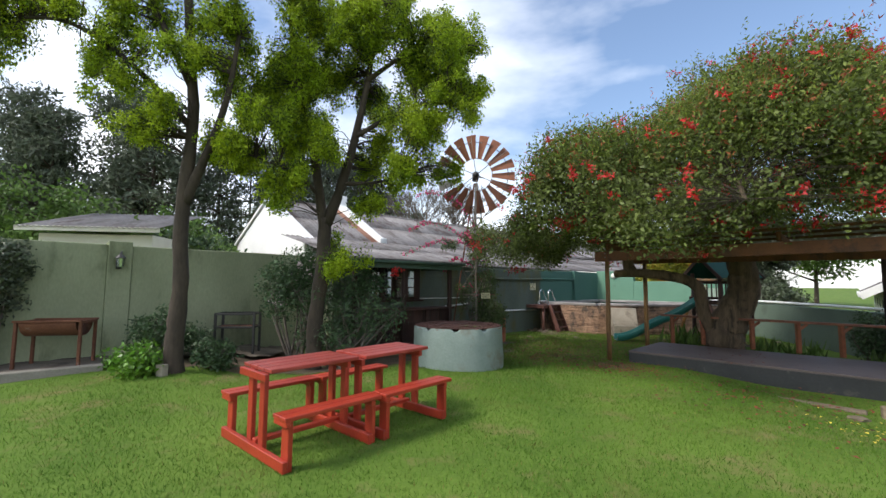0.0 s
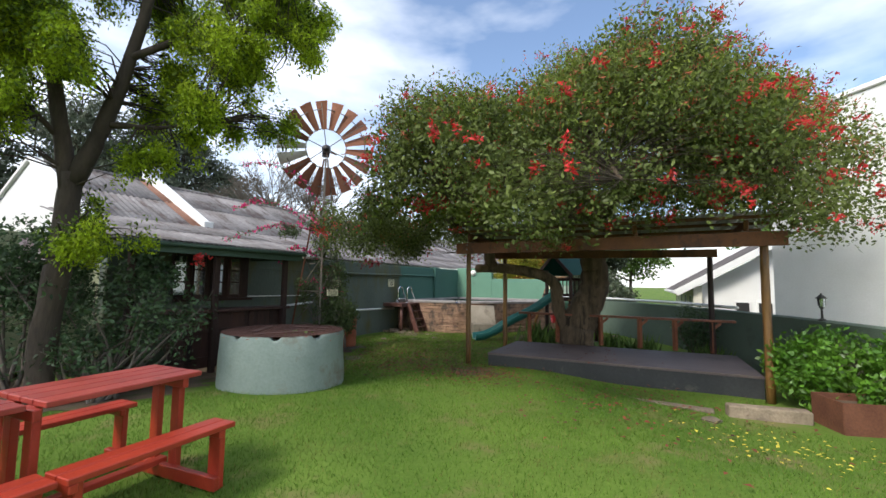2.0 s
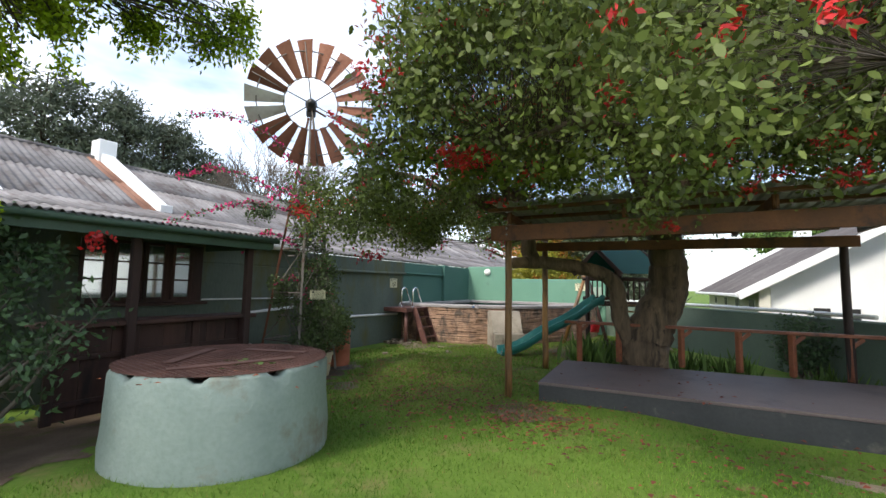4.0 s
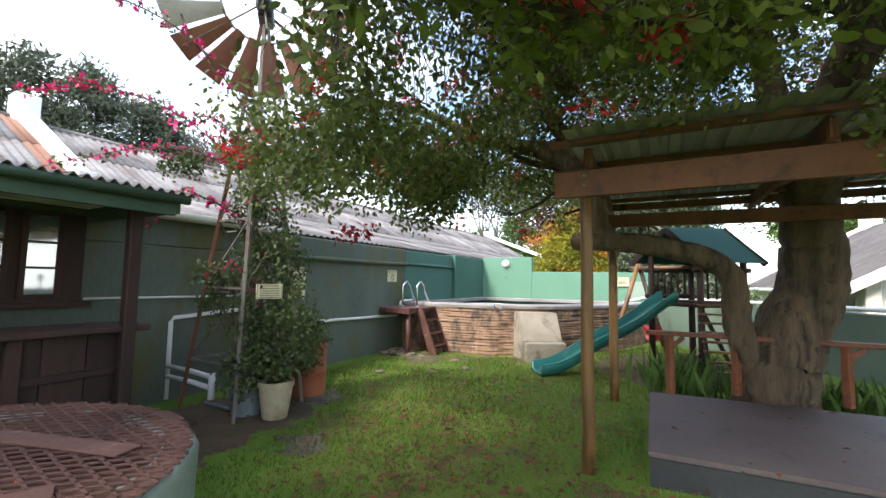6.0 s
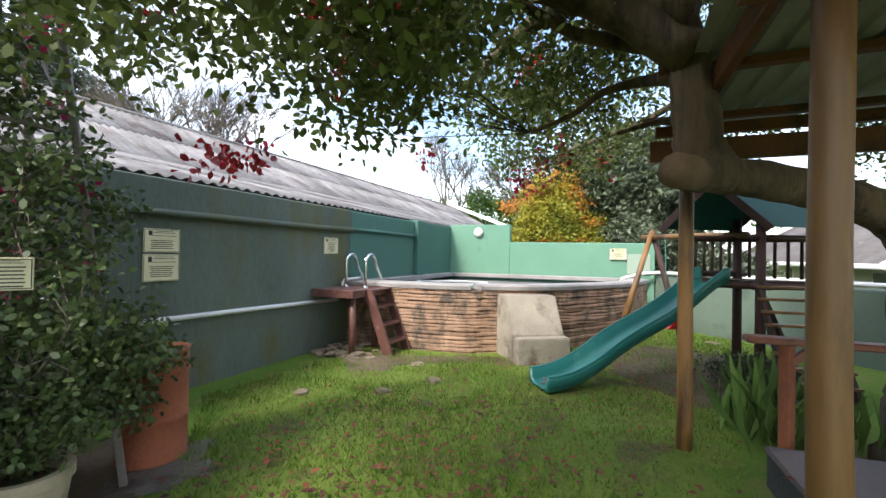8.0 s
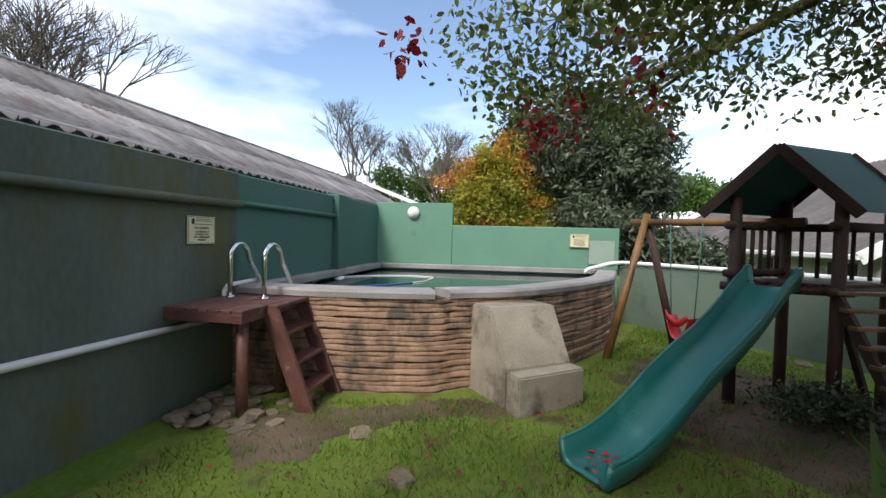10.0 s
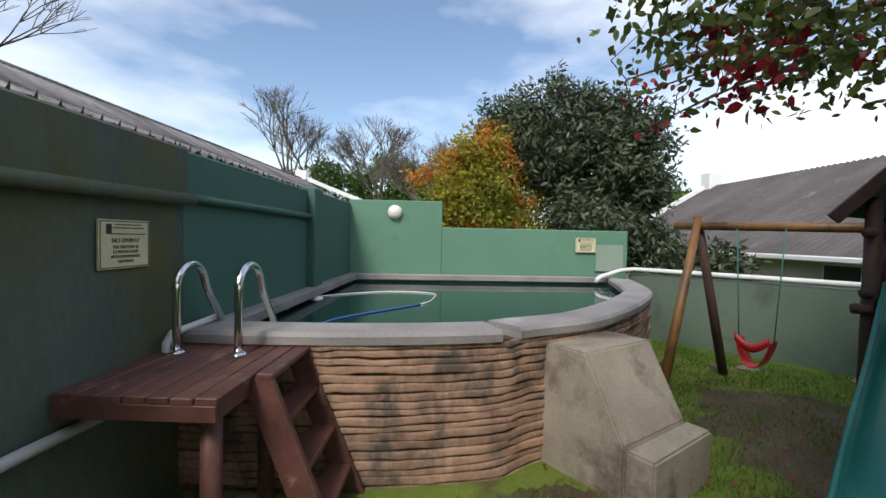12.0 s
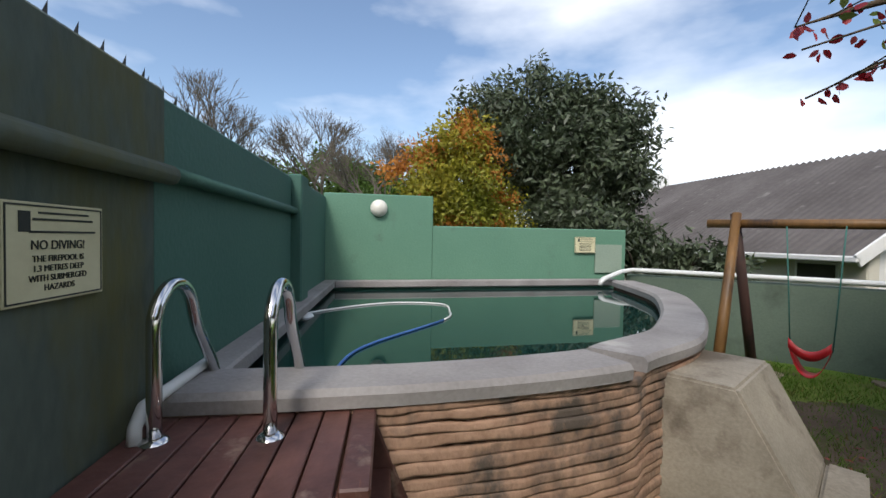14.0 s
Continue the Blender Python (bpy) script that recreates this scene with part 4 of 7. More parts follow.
def coral_tree():
    rng = np.random.default_rng(11)
    at = np.array((6.05, 9.3, 0.0))
    c0 = np.array((4.75, 8.05))
    ax, ay = np.array((0.68, -0.73)), np.array((0.73, 0.68))
    n = 2300
    rho, th = np.sqrt(rng.uniform(0, 1, n)), rng.uniform(0, 2 * np.pi, n)
    lump = np.array([noise.noise((2.2 * math.cos(a) * r, 2.2 * math.sin(a) * r, 0.3)) for r, a in zip(rho, th)])
    rad = rho * (1 + 0.10 * np.sin(3 * th + 1.0) + 0.06 * np.sin(7 * th))
    right = (rad * np.cos(th))
    reach = np.where(right < 0, 3.5, 4.15)
    xy = c0 + np.outer(reach * rad * np.cos(th), ax) + np.outer(3.75 * rad * np.sin(th), ay)
    top = 2.35 + (2.52 + 1.3 * right) * np.clip(1 - rho ** 2.0, 0, 1) ** 0.62 + 0.8 * lump
    top -= 0.6 * np.clip((-0.1 - right) / 0.6, 0, 1)
    top += 0.45 * np.exp(-((right - 0.6) ** 2) / 0.05)
    top += 0.75 * np.exp(-((right - 0.05) ** 2 + (rad * np.sin(th)) ** 2) / 0.012)
    low = 3.15 - 1.15 * rho ** 2.2
    low = np.where((rad * np.sin(th) > 0.35), low + 0.25, low)
    k = rng.uniform(0, 1, n)
    z = np.where(k < 0.76, top - np.abs(rng.normal(0, 0.28, n)), low + (top - low) * rng.uniform(0, 1, n) ** 1.6)
    z = np.maximum(z, low)
    tips = np.column_stack([xy, z])
    # a low hanging fringe on the lawn side and by the windmill
    m = 190
    th2 = rng.uniform(2.3, 5.0, m)
    r2 = rng.uniform(0.80, 1.0, m)
    xy2 = c0 + np.outer(3.6 * r2 * np.cos(th2), ax) + np.outer(3.75 * r2 * np.sin(th2), ay)
    tips = np.concatenate([tips, np.column_stack([xy2, rng.uniform(1.95, 2.7, m)])])
    q = 180
    tips = np.concatenate([tips, np.column_stack([rng.uniform(0.8, 2.7, q), rng.uniform(9.5, 11.4, q), rng.uniform(2.1, 2.85, q)])])
    tips = np.concatenate([tips, lobes([(6.3, 5.6, 3.05, 0.85, 0.8), (6.9, 6.2, 3.5, 1.0, 0.8), (6.0, 5.9, 3.7, 1.0, 0.8), (7.4, 6.3, 2.95, 0.8, 0.7), (5.3, 6.3, 3.9, 0.9, 0.7), (7.7, 7.2, 3.3, 0.9, 0.7)], 330, rng, 0.3)])
    tips = tips[~((tips[:, 0] < 1.3 + 0.02 * (tips[:, 1] - 5.5)) & (tips[:, 1] < 9.4))]
    # over the pool lawn only thin sprays reach out
    keep = clear_of_path(tips, np.where(tips[:, 1] < 8.6, 1.5, 0.82)) & ~((tips[:, 1] > 10.6) & (tips[:, 2] < 2.5)) & ~((tips[:, 1] > 11.2) & (rng.uniform(size=len(tips)) < 0.55))
    under = (tips[:, 2] < 2.55) & (np.abs((tips[:, :2] - np.array((5.6, 8.0))) @ ax) < 2.7) & (np.abs((tips[:, :2] - np.array((5.6, 8.0))) @ ay) < 1.3)
    keep &= ~under
    tips = tips[keep]
    sprays = np.array([(5.3, 12.0, 2.62), (5.5, 11.9, 2.5), (4.6, 11.4, 2.75), (4.8, 11.6, 2.7), (4.9, 11.5, 2.5), (5.8, 12.05, 2.72), (5.7, 11.8, 2.55), (4.3, 11.2, 2.6), (3.7, 11.3, 2.7), (3.3, 11.2, 2.55), (5.0, 11.9, 2.8), (4.56, 12.40, 2.6), (4.79, 12.26, 2.5), (4.65, 12.3, 2.42), (5.01, 12.07, 2.56), (5.06, 12.02, 2.4), (5.28, 11.83, 2.5), (4.83, 12.15, 2.3), (4.4, 12.2, 2.7), (5.4, 11.5, 2.6), (5.2, 11.4, 2.8), (4.5, 11.8, 2.8)])
    fringe = lobes([(4.35, 7.15, 2.25, 0.34, 1.0), (4.7, 6.75, 2.45, 0.3, 0.8), (3.4, 7.75, 2.5, 0.35, 0.8), (6.75, 5.1, 2.3, 0.32, 1.2), (7.1, 5.5, 2.35, 0.3, 1.0)], 44, rng, 0.2)
    fringe = np.concatenate([fringe, lobes([(3.6, 7.9, 2.8, 0.4, 0.7), (4.3, 6.85, 2.72, 0.42, 0.8), (4.9, 6.25, 2.75, 0.42, 0.8), (5.5, 5.65, 2.72, 0.42, 0.8), (6.1, 5.05, 2.68, 0.42, 0.8), (5.2, 6.2, 2.45, 0.25, 0.8)], 110, rng, 0.2)])
    tips = np.concatenate([tips, fringe])
    tips = tips[~((tips[:, 1] > 12.0) & (tips[:, 2] < 3.3))]
    tips = np.concatenate([tips, np.repeat(sprays, 3, axis=0) + rng.normal(0, 0.11, (3 * len(sprays), 3))])
    t = thing("coral_tree", "broad spreading tree with dark leaves and scarlet flowers", "tree", Matrix.Translation(tuple(at)))
    limbs = [
        ([(6.17, 9.24, -0.25), (6.18, 9.24, 0.1), (6.19, 9.21, 0.5), (6.33, 9.14, 0.88), (6.47, 9.06, 1.24), (6.50, 9.02, 1.63), (6.44, 9.01, 1.95), (6.42, 8.97, 2.37)], 0.41, 0.24),
        ([(6.02, 9.28, 0.25), (5.91, 9.30, 0.55), (5.79, 9.32, 0.87), (5.74, 9.31, 1.15), (5.68, 9.31, 1.42), (5.42, 9.38, 1.6), (4.95, 9.49, 1.70), (4.47, 9.60, 1.74), (4.15, 9.64, 1.74)], 0.155, 0.092),
        ([(4.38, 9.64, 1.7), (4.32, 9.70, 1.95), (4.28, 9.72, 2.3), (4.22, 9.76, 2.6), (3.9, 10.0, 3.2), (3.7, 9.9, 3.9)], 0.14, 0.07),
        ([(4.25, 9.7, 2.4), (3.8, 10.0, 2.75), (3.2, 10.2, 2.85), (2.6, 10.3, 3.1), (1.9, 10.4, 3.2)], 0.12, 0.03),
        ([(4.2, 9.65, 2.6), (3.9, 10.3, 2.9), (3.8, 11.0, 2.85), (3.9, 11.8, 2.9)], 0.10, 0.02),
        ([(4.15, 9.6, 2.8), (4.4, 10.4, 3.1), (4.6, 11.2, 3.0), (4.8, 12.0, 2.8)], 0.09, 0.02),
        ([(3.85, 9.5, 3.2), (3.0, 9.0, 3.3), (2.2, 8.6, 3.2), (1.5, 8.4, 2.9)], 0.08, 0.02),
        ([(6.38, 8.97, 2.2), (5.7, 8.3, 3.0), (5.2, 7.6, 3.6), (4.6, 6.8, 4.0), (4.2, 6.0, 3.9)], 0.24, 0.04),
        ([(6.38, 8.97, 2.3), (6.3, 8.2, 3.1), (6.5, 7.3, 3.6), (6.6, 6.3, 3.7), (6.6, 5.4, 3.3)], 0.22, 0.03),
        ([(6.38, 8.97, 2.4), (5.8, 8.9, 3.2), (5.5, 8.8, 4.0), (5.2, 8.6, 4.8)], 0.2, 0.04),
        ([(6.38, 8.97, 2.3), (6.5, 9.3, 3.0), (7.0, 9.9, 3.4), (7.4, 10.4, 3.4)], 0.18, 0.03),
        ([(5.5, 8.0, 3.2), (4.4, 7.6, 3.2), (3.4, 7.2, 3.0), (2.5, 7.0, 2.6)], 0.12, 0.02),
        ([(5.2, 7.6, 3.5), (4.6, 6.6, 3.2), (4.0, 5.6, 2.9), (3.6, 4.9, 2.5)], 0.10, 0.02),
        ([(3.4, 9.6, 3.7), (2.7, 9.4, 4.0), (2.0, 9.4, 3.9)], 0.08, 0.02),
        ([(5.6, 8.8, 3.8), (4.6, 9.0, 4.4), (3.8, 8.8, 4.7)], 0.1, 0.02),
        ([(6.6, 9.4, 3.0), (6.3, 10.6, 3.1), (6.0, 11.6, 2.8), (5.55, 12.42, 2.57), (5.27, 12.80, 2.42)], 0.07, 0.003),
        ([(6.1, 11.3, 2.9), (5.85, 11.9, 2.6), (5.60, 12.32, 2.5), (5.29, 12.77, 2.32)], 0.02, 0.003),
        ([(6.0, 11.5, 2.8), (5.9, 11.95, 2.55), (5.62, 12.32, 2.36), (5.30, 12.75, 2.1)], 0.02, 0.003),
        ([(4.25, 9.75, 2.45), (4.05, 10.1, 2.62), (3.76, 10.18, 2.67), (3.39, 10.3, 2.9), (3.19, 10.35, 3.2)], 0.06, 0.014),
        ([(4.28, 9.75, 2.3), (4.35, 10.1, 2.42), (4.15, 10.23, 2.36), (3.98, 10.3, 2.22), (3.75, 10.45, 2.1)], 0.045, 0.012),
        ([(4.3, 9.72, 2.0), (4.5, 10.06, 2.18), (4.25, 10.2, 2.1)], 0.035, 0.012),
    ]
    loc = [([tuple(np.array(p) - at) for p in pts], a, b) for pts, a, b in limbs]
    v, f = branchwork(loc, [], 26, 0.013, 3, 1, 0.06)
    part("trunk", mesh("trunk", v, f, M_BARK, True), None, t, "ridged grey-brown trunk and limbs")
    v, f = branchwork([(p, 0.01, 0.005) for p, a, b in loc[2:]], tips - at, 4, 0.010, 3)
    part("twigwork", mesh("twigwork", v, f, M_BARK_DARK, True), None, t, "dark bare twigs")
    stump = smooth_line([np.array((4.2, 9.63, 1.735)) - at, np.array((3.97, 9.57, 1.72)) - at], 2)
    tube("sawn_stump", stump, 0.088, M_CUT, t, 12, "sawn limb end")
    # a low bough of larger fresh leaves over the path
    bough = lobes([(1.75, 7.7, 2.62, 0.35, 0.5), (2.3, 7.75, 2.6, 0.45, 0.5), (2.9, 7.6, 2.55, 0.45, 0.6), (3.5, 7.4, 2.6, 0.45, 0.5), (4.1, 7.0, 2.75, 0.4, 0.6), (2.6, 8.2, 2.75, 0.45, 0.5)], 80, rng, 0.2)
    part("bough_leaves", leaf_mesh("bough_leaves", foliage(bough - at, 11, 0.2, rng, 0.8), 0.095, M_LEAF_YOUNG, rng, 0.48, 0.35, oval=True), None, t, "larger fresh green leaves on a low bough")
    v, f = branchwork([([tuple(np.array(p) - at) for p in ((5.2, 7.6, 3.5), (4.2, 7.5, 2.9), (3.2, 7.65, 2.65), (2.3, 7.8, 2.65), (1.6, 7.75, 2.6))], 0.035, 0.006)], bough - at, 6, 0.007, 14)
    part("bough", mesh("bough", v, f, M_BARK_DARK, True), None, t, "thin low bough")
    edge = (tips[:, 2] > 3.0)
    part("crown", leaf_mesh("crown", foliage(tips - at, 50, 0.34, rng, 0.85), 0.056, M_LEAF_BIG, rng, 0.5, 0.25, oval=True), None, t)
    part("young_leaves", leaf_mesh("young_leaves", foliage(tips[edge] - at + (0, 0, 0.16), 42, 0.34, rng, 0.9), 0.056, M_LEAF_YOUNG, rng, 0.4, -0.7), None, t)
    # upright shoots and dry flower stalks standing out of the crown
    high = tips[(tips[:, 2] > 3.3) & (rng.uniform(size=len(tips)) < 0.55)]
    way = high - np.array((*c0, 1.5))
    way = way / np.linalg.norm(way, axis=1)[:, None] + rng.normal(0, 0.28, high.shape)
    u = rng.uniform(0.15, 0.36, (len(high), 14, 1))
    shoot = (high[:, None] + way[:, None] * u + rng.normal(0, 0.018, (len(high), 14, 3))).reshape(-1, 3)
    part("shoot", leaf_mesh("shoot", shoot - at, 0.05, M_LEAF_YOUNG, rng, 0.35, -0.4), None, t, "upright leafy shoots")
    dry = tips[(tips[:, 2] > 2.9) & (rng.uniform(size=len(tips)) < 0.75)]
    way = dry - np.array((*c0, 2.0))
    way = way / np.linalg.norm(way, axis=1)[:, None] + rng.normal(0, 0.25, dry.shape)
    u = rng.uniform(0.15, 0.40, (len(dry), 9, 1))
    stalk = (dry[:, None] + way[:, None] * u + rng.normal(0, 0.016, (len(dry), 9, 3))).reshape(-1, 3)
    part("dry_stalk", leaf_mesh("dry_stalk", stalk - at, 0.055, M_STALK, rng, 0.25, -0.3), None, t, "rust-coloured old flower stalks")
    # scarlet flower spikes over the outside
    outer = tips[(rng.uniform(size=len(tips)) < np.where(tips[:, 0] > 4.2, 0.27, 0.12) * (0.5 + 0.9 * (np.sin(tips[:, 0] * 2.3 + tips[:, 1]) * np.sin(tips[:, 2] * 3.1 + tips[:, 1] * 1.7) > 0))) & (tips[:, 2] > 2.1) & (tips[:, 1] < 10.5)]
    pts = []
    for p in outer:
        d = rng.normal(size=3)
        d[2] = abs(d[2])
        d /= np.linalg.norm(d)
        m = rng.integers(18, 42)
        o = (p - np.array((*c0, 3.0)))
        o /= np.linalg.norm(o)
        pts.append(p + o * 0.28 + np.outer(rng.uniform(0, 0.22, m), d) + rng.normal(0, 0.022, (m, 3)))
    for q in ((2.05, 7.30, 2.56), (2.15, 7.33, 2.60), (2.40, 7.45, 2.58), (2.55, 7.55, 2.66), (2.30, 7.5, 2.62), (2.48, 7.7, 2.72), (2.62, 7.85, 2.75), (0.85, 10.35, 2.42), (1.1, 10.2, 2.55), (2.2, 7.35, 2.5)):
        pts.append(np.array(q) + rng.normal(0, 0.07, (60, 3)) * (1, 1, 0.7))
    pts = np.concatenate(pts)
    part("flower", leaf_mesh("flower", pts - at, 0.055, M_FLOWER, rng, 0.42, 0.1), None, t, "scarlet flower spikes")
    hang = np.concatenate([np.array(p) + np.outer(np.linspace(0, 1, 15), d) + rng.normal(0, 0.022, (15, 3)) for p, d in (((5.55, 12.42, 2.56), (-0.28, 0.38, -0.15)), ((5.60, 12.32, 2.5), (-0.31, 0.45, -0.19)), ((5.62, 12.32, 2.36), (-0.31, 0.42, -0.27)), ((5.68, 12.15, 2.55), (-0.1, 0.2, -0.05)))] + [s + rng.normal(0, 0.05, (22, 3)) * (1, 1, 1.8) for s in sprays[[3, 4, 6, 12, 14, 15, 17, 17]] - (0, 0, 0.14)] + [np.array(q) + rng.normal(0, 0.06, (30, 3)) for q in ((3.6, 11.9, 2.25), (1.95, 11.1, 1.88), (2.1, 11.0, 1.9), (1.8, 11.15, 1.87))])
    part("red_leaves", leaf_mesh("red_leaves", hang - at, 0.055, M_LEAF_RED, rng, 0.7, 0.9, oval=True), None, t, "dark red hanging leaves")


coral_tree()


def lime_tree(at, limbs, centres, tips_n, per, seed, label):
    rng = np.random.default_rng(seed)
    plumes = []
    for c in centres:
        for k in range(5):
            o = rng.normal(0, 0.42, 3) * c[3]
            plumes.append((c[0] + o[0], c[1] + o[1], c[2] + o[2] * 0.8, c[3] * rng.uniform(0.34, 0.58), rng.uniform(1.0, 1.6)))
    tips = lobes(plumes, tips_n, rng, 0.1)
    t = plant("feathery_tree", label, "tree", at, limbs, tips, int(per * 0.8), 0.13, 0.05, M_LEAF_LIME, M_BARK_DARK, seed, 0.4, 0.9, 1.15, 0.010)
    # second leaf set inside the plumes; its dark colour puts in the crown's shade
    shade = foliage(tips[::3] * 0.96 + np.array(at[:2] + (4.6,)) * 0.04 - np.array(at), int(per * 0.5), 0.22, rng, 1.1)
    part("inner_crown", leaf_mesh("inner_crown", shade, 0.058, M_LEAF_LIMESHADE, rng, 0.4, 0.9), None, t, "inner foliage coloured dark for crown shade")


lime_tree((-2.2, 7.3, 0.0), [
    ([(-2.22, 7.3, -0.1), (-2.2, 7.3, 0.9), (-2.1, 7.28, 1.8), (-2.08, 7.25, 2.6)], 0.14, 0.11),
    ([(-2.08, 7.25, 2.4), (-2.2, 7.2, 3.2), (-2.35, 7.1, 4.2), (-2.6, 6.9, 5.4), (-2.7, 6.8, 6.6)], 0.10, 0.03),
    ([(-2.05, 7.25, 2.5), (-1.75, 7.2, 3.3), (-1.5, 7.15, 4.3), (-1.3, 7.1, 5.4), (-1.2, 7.1, 6.8)], 0.11, 0.03),
    ([(-1.6, 7.15, 4.0), (-0.9, 7.1, 4.4), (-0.2, 7.0, 4.6), (0.4, 7.0, 4.5)], 0.05, 0.012),
    ([(-1.75, 7.2, 3.2), (-1.2, 7.1, 3.2), (-0.7, 7.0, 3.3)], 0.04, 0.012),
    ([(-1.4, 7.1, 5.0), (-0.6, 7.0, 5.5), (0.1, 7.0, 5.6)], 0.05, 0.012),
    ([(-2.3, 7.15, 3.8), (-3.0, 6.9, 4.2), (-3.5, 6.6, 4.6)], 0.05, 0.012),
    ([(-2.2, 7.2, 3.0), (-2.5, 7.0, 3.3), (-3.3, 6.7, 3.6)], 0.04, 0.01),
], [(-3.3, 6.7, 5.1, 0.7), (-2.3, 7.0, 5.2, 0.75), (-1.0, 6.9, 5.8, 0.85), (0.0, 6.9, 5.3, 0.75), (0.5, 7.0, 4.6, 0.5, 1.1), (-2.75, 6.6, 4.2, 0.6),
    (-0.75, 6.9, 3.35, 0.55, 1.0), (-2.1, 6.6, 3.9, 0.55), (-0.35, 7.0, 4.2, 0.6), (-1.65, 6.75, 1.75, 0.28), (-3.5, 6.45, 3.7, 0.55, 1.0), (-2.5, 6.7, 3.0, 0.4, 1.1),
    (-1.3, 7.1, 2.75, 0.3, 1.1), (-2.5, 6.7, 6.1, 0.8), (-1.5, 7.0, 6.6, 0.9), (0.1, 7.6, 5.9, 0.7), (-3.6, 7.4, 4.7, 0.6), (-3.45, 7.3, 3.6, 0.5), (-2.8, 7.6, 4.9, 0.65), (-1.5, 7.6, 5.1, 0.65), (-0.3, 7.5, 5.3, 0.6), (0.35, 7.35, 4.9, 0.5), (-0.9, 7.5, 4.2, 0.5), (-0.15, 7.7, 3.6, 0.42, 1.1), (-1.4, 7.6, 3.6, 0.4), (-2.7, 7.45, 4.05, 0.5), (-1.9, 7.6, 2.0, 0.35, 1.2)],
    2300, 110, 21, "slender forked tree with feathery lime-green foliage")
lime_tree((-4.1, 6.5, 0.12), [
    ([(-4.1, 6.5, -0.1), (-4.12, 6.5, 0.6), (-4.08, 6.5, 1.3), (-4.1, 6.48, 2.6), (-4.0, 6.45, 4.0), (-4.1, 6.4, 5.5), (-4.2, 6.3, 7.2)], 0.155, 0.06),
    ([(-4.08, 6.48, 2.7), (-3.75, 6.4, 3.4), (-3.4, 6.3, 4.3), (-3.2, 6.2, 5.3)], 0.09, 0.03),
    ([(-4.0, 6.45, 3.9), (-4.8, 6.1, 4.8), (-5.6, 5.9, 5.3), (-6.4, 5.8, 5.3)], 0.06, 0.015),
    ([(-4.05, 6.4, 4.6), (-4.6, 6.3, 5.8), (-4.9, 6.1, 6.6)], 0.06, 0.02),
], [(-6.2, 6.0, 5.4, 0.6, 0.6), (-5.4, 6.0, 5.0, 0.5, 0.6), (-4.8, 6.2, 5.7, 0.6), (-5.7, 5.7, 5.7, 0.5, 0.6), (-4.9, 6.0, 4.4, 0.4), (-4.3, 6.1, 4.0, 0.42), (-4.6, 6.0, 3.7, 0.35, 0.7), (-3.8, 6.2, 4.9, 0.5),
    (-3.4, 6.2, 5.6, 0.7), (-4.2, 6.2, 7.0, 1.0), (-5.2, 6.0, 6.6, 0.8), (-6.6, 5.4, 5.0, 0.5, 0.5), (-7.0, 5.2, 5.9, 0.6)], 900, 110, 22, "tall dark-trunked tree with feathery lime-green foliage")


def shrub(name, label, at, r, h, leaf, seed, n=60, per=60, size=0.07, bark=M_TWIG, aspect=0.5, category="shrub", lobes_at=None, droop=0.1, spread=0.2, stems=9):
    rng = np.random.default_rng(seed)
    at = (at[0], at[1], gz(at[0], at[1]) if len(at) < 3 else at[2])
    cs = lobes_at or [(at[0], at[1], at[2] + h * 0.55, r, h / r * 0.5)]
    tips = lobes(cs, n, rng, 0.35)
    tips = tips[tips[:, 2] > at[2] + 0.05]
    limbs = []
    for i in range(stems):
        e = tips[rng.integers(len(tips))]
        b = np.array(at) + (*rng.normal(0, 0.06 + r * 0.06, 2), -0.05)
        limbs.append(([tuple(b), tuple((b + e) / 2 + rng.normal(0, 0.05, 3)), tuple(e)], 0.016 + 0.012 * min(h, 1.5), 0.005))
    return plant(name, label, category, at, limbs, tips, per, spread, size, leaf, bark, seed, aspect, droop, 0.9, 0.008, 1, seg=6)


# beds in front of the house wall
shrub("grey_shrub", "tangled grey-green shrub with bare twigs", (-1.75, 7.55), 0.9, 1.6, M_LEAF_GREY, 31, 150, 34, 0.06, lobes_at=[(-1.9, 7.75, 1.0, 0.7, 0.95), (-1.35, 7.6, 0.75, 0.55, 0.9), (-2.5, 7.9, 1.1, 0.7, 1.0), (-1.15, 7.9, 0.95, 0.5, 0.8), (-2.0, 7.5, 0.45, 0.7, 0.5)], stems=40)
shrub("climbing_shrub", "tall leafy climber against the house wall", (-2.75, 8.05), 0.7, 2.2, M_LEAF_GREY, 32, 150, 50, 0.065, lobes_at=[(-2.8, 7.95, 1.5, 0.65, 1.0), (-2.4, 7.95, 1.7, 0.5, 0.9), (-3.1, 8.3, 1.2, 0.6, 1.0), (-1.6, 8.2, 1.5, 0.5, 0.7)], stems=14)
for p, r, m, label, up in (((-0.95, 8.35, 1.70), 0.05, M_FLOWER, "scarlet blooms among the shrub leaves", "climbing_shrub"), ((-3.05, 7.9, 1.15), 0.10, M_BLOSSOM, "pale pink blossom", "climbing_shrub"), ((-2.55, 7.75, 1.75), 0.10, M_BLOSSOM, "pale pink blossom", "climbing_shrub")):
    rngb = np.random.default_rng(int(p[2] * 100))
    root = bpy.data.objects[up]
    part("blossom", leaf_mesh("blossom", np.array(p) - np.array(root.matrix_basis.translation) + rngb.normal(0, r, (60, 3)), 0.05, m, rngb, 0.7, 0.0), None, root, label)
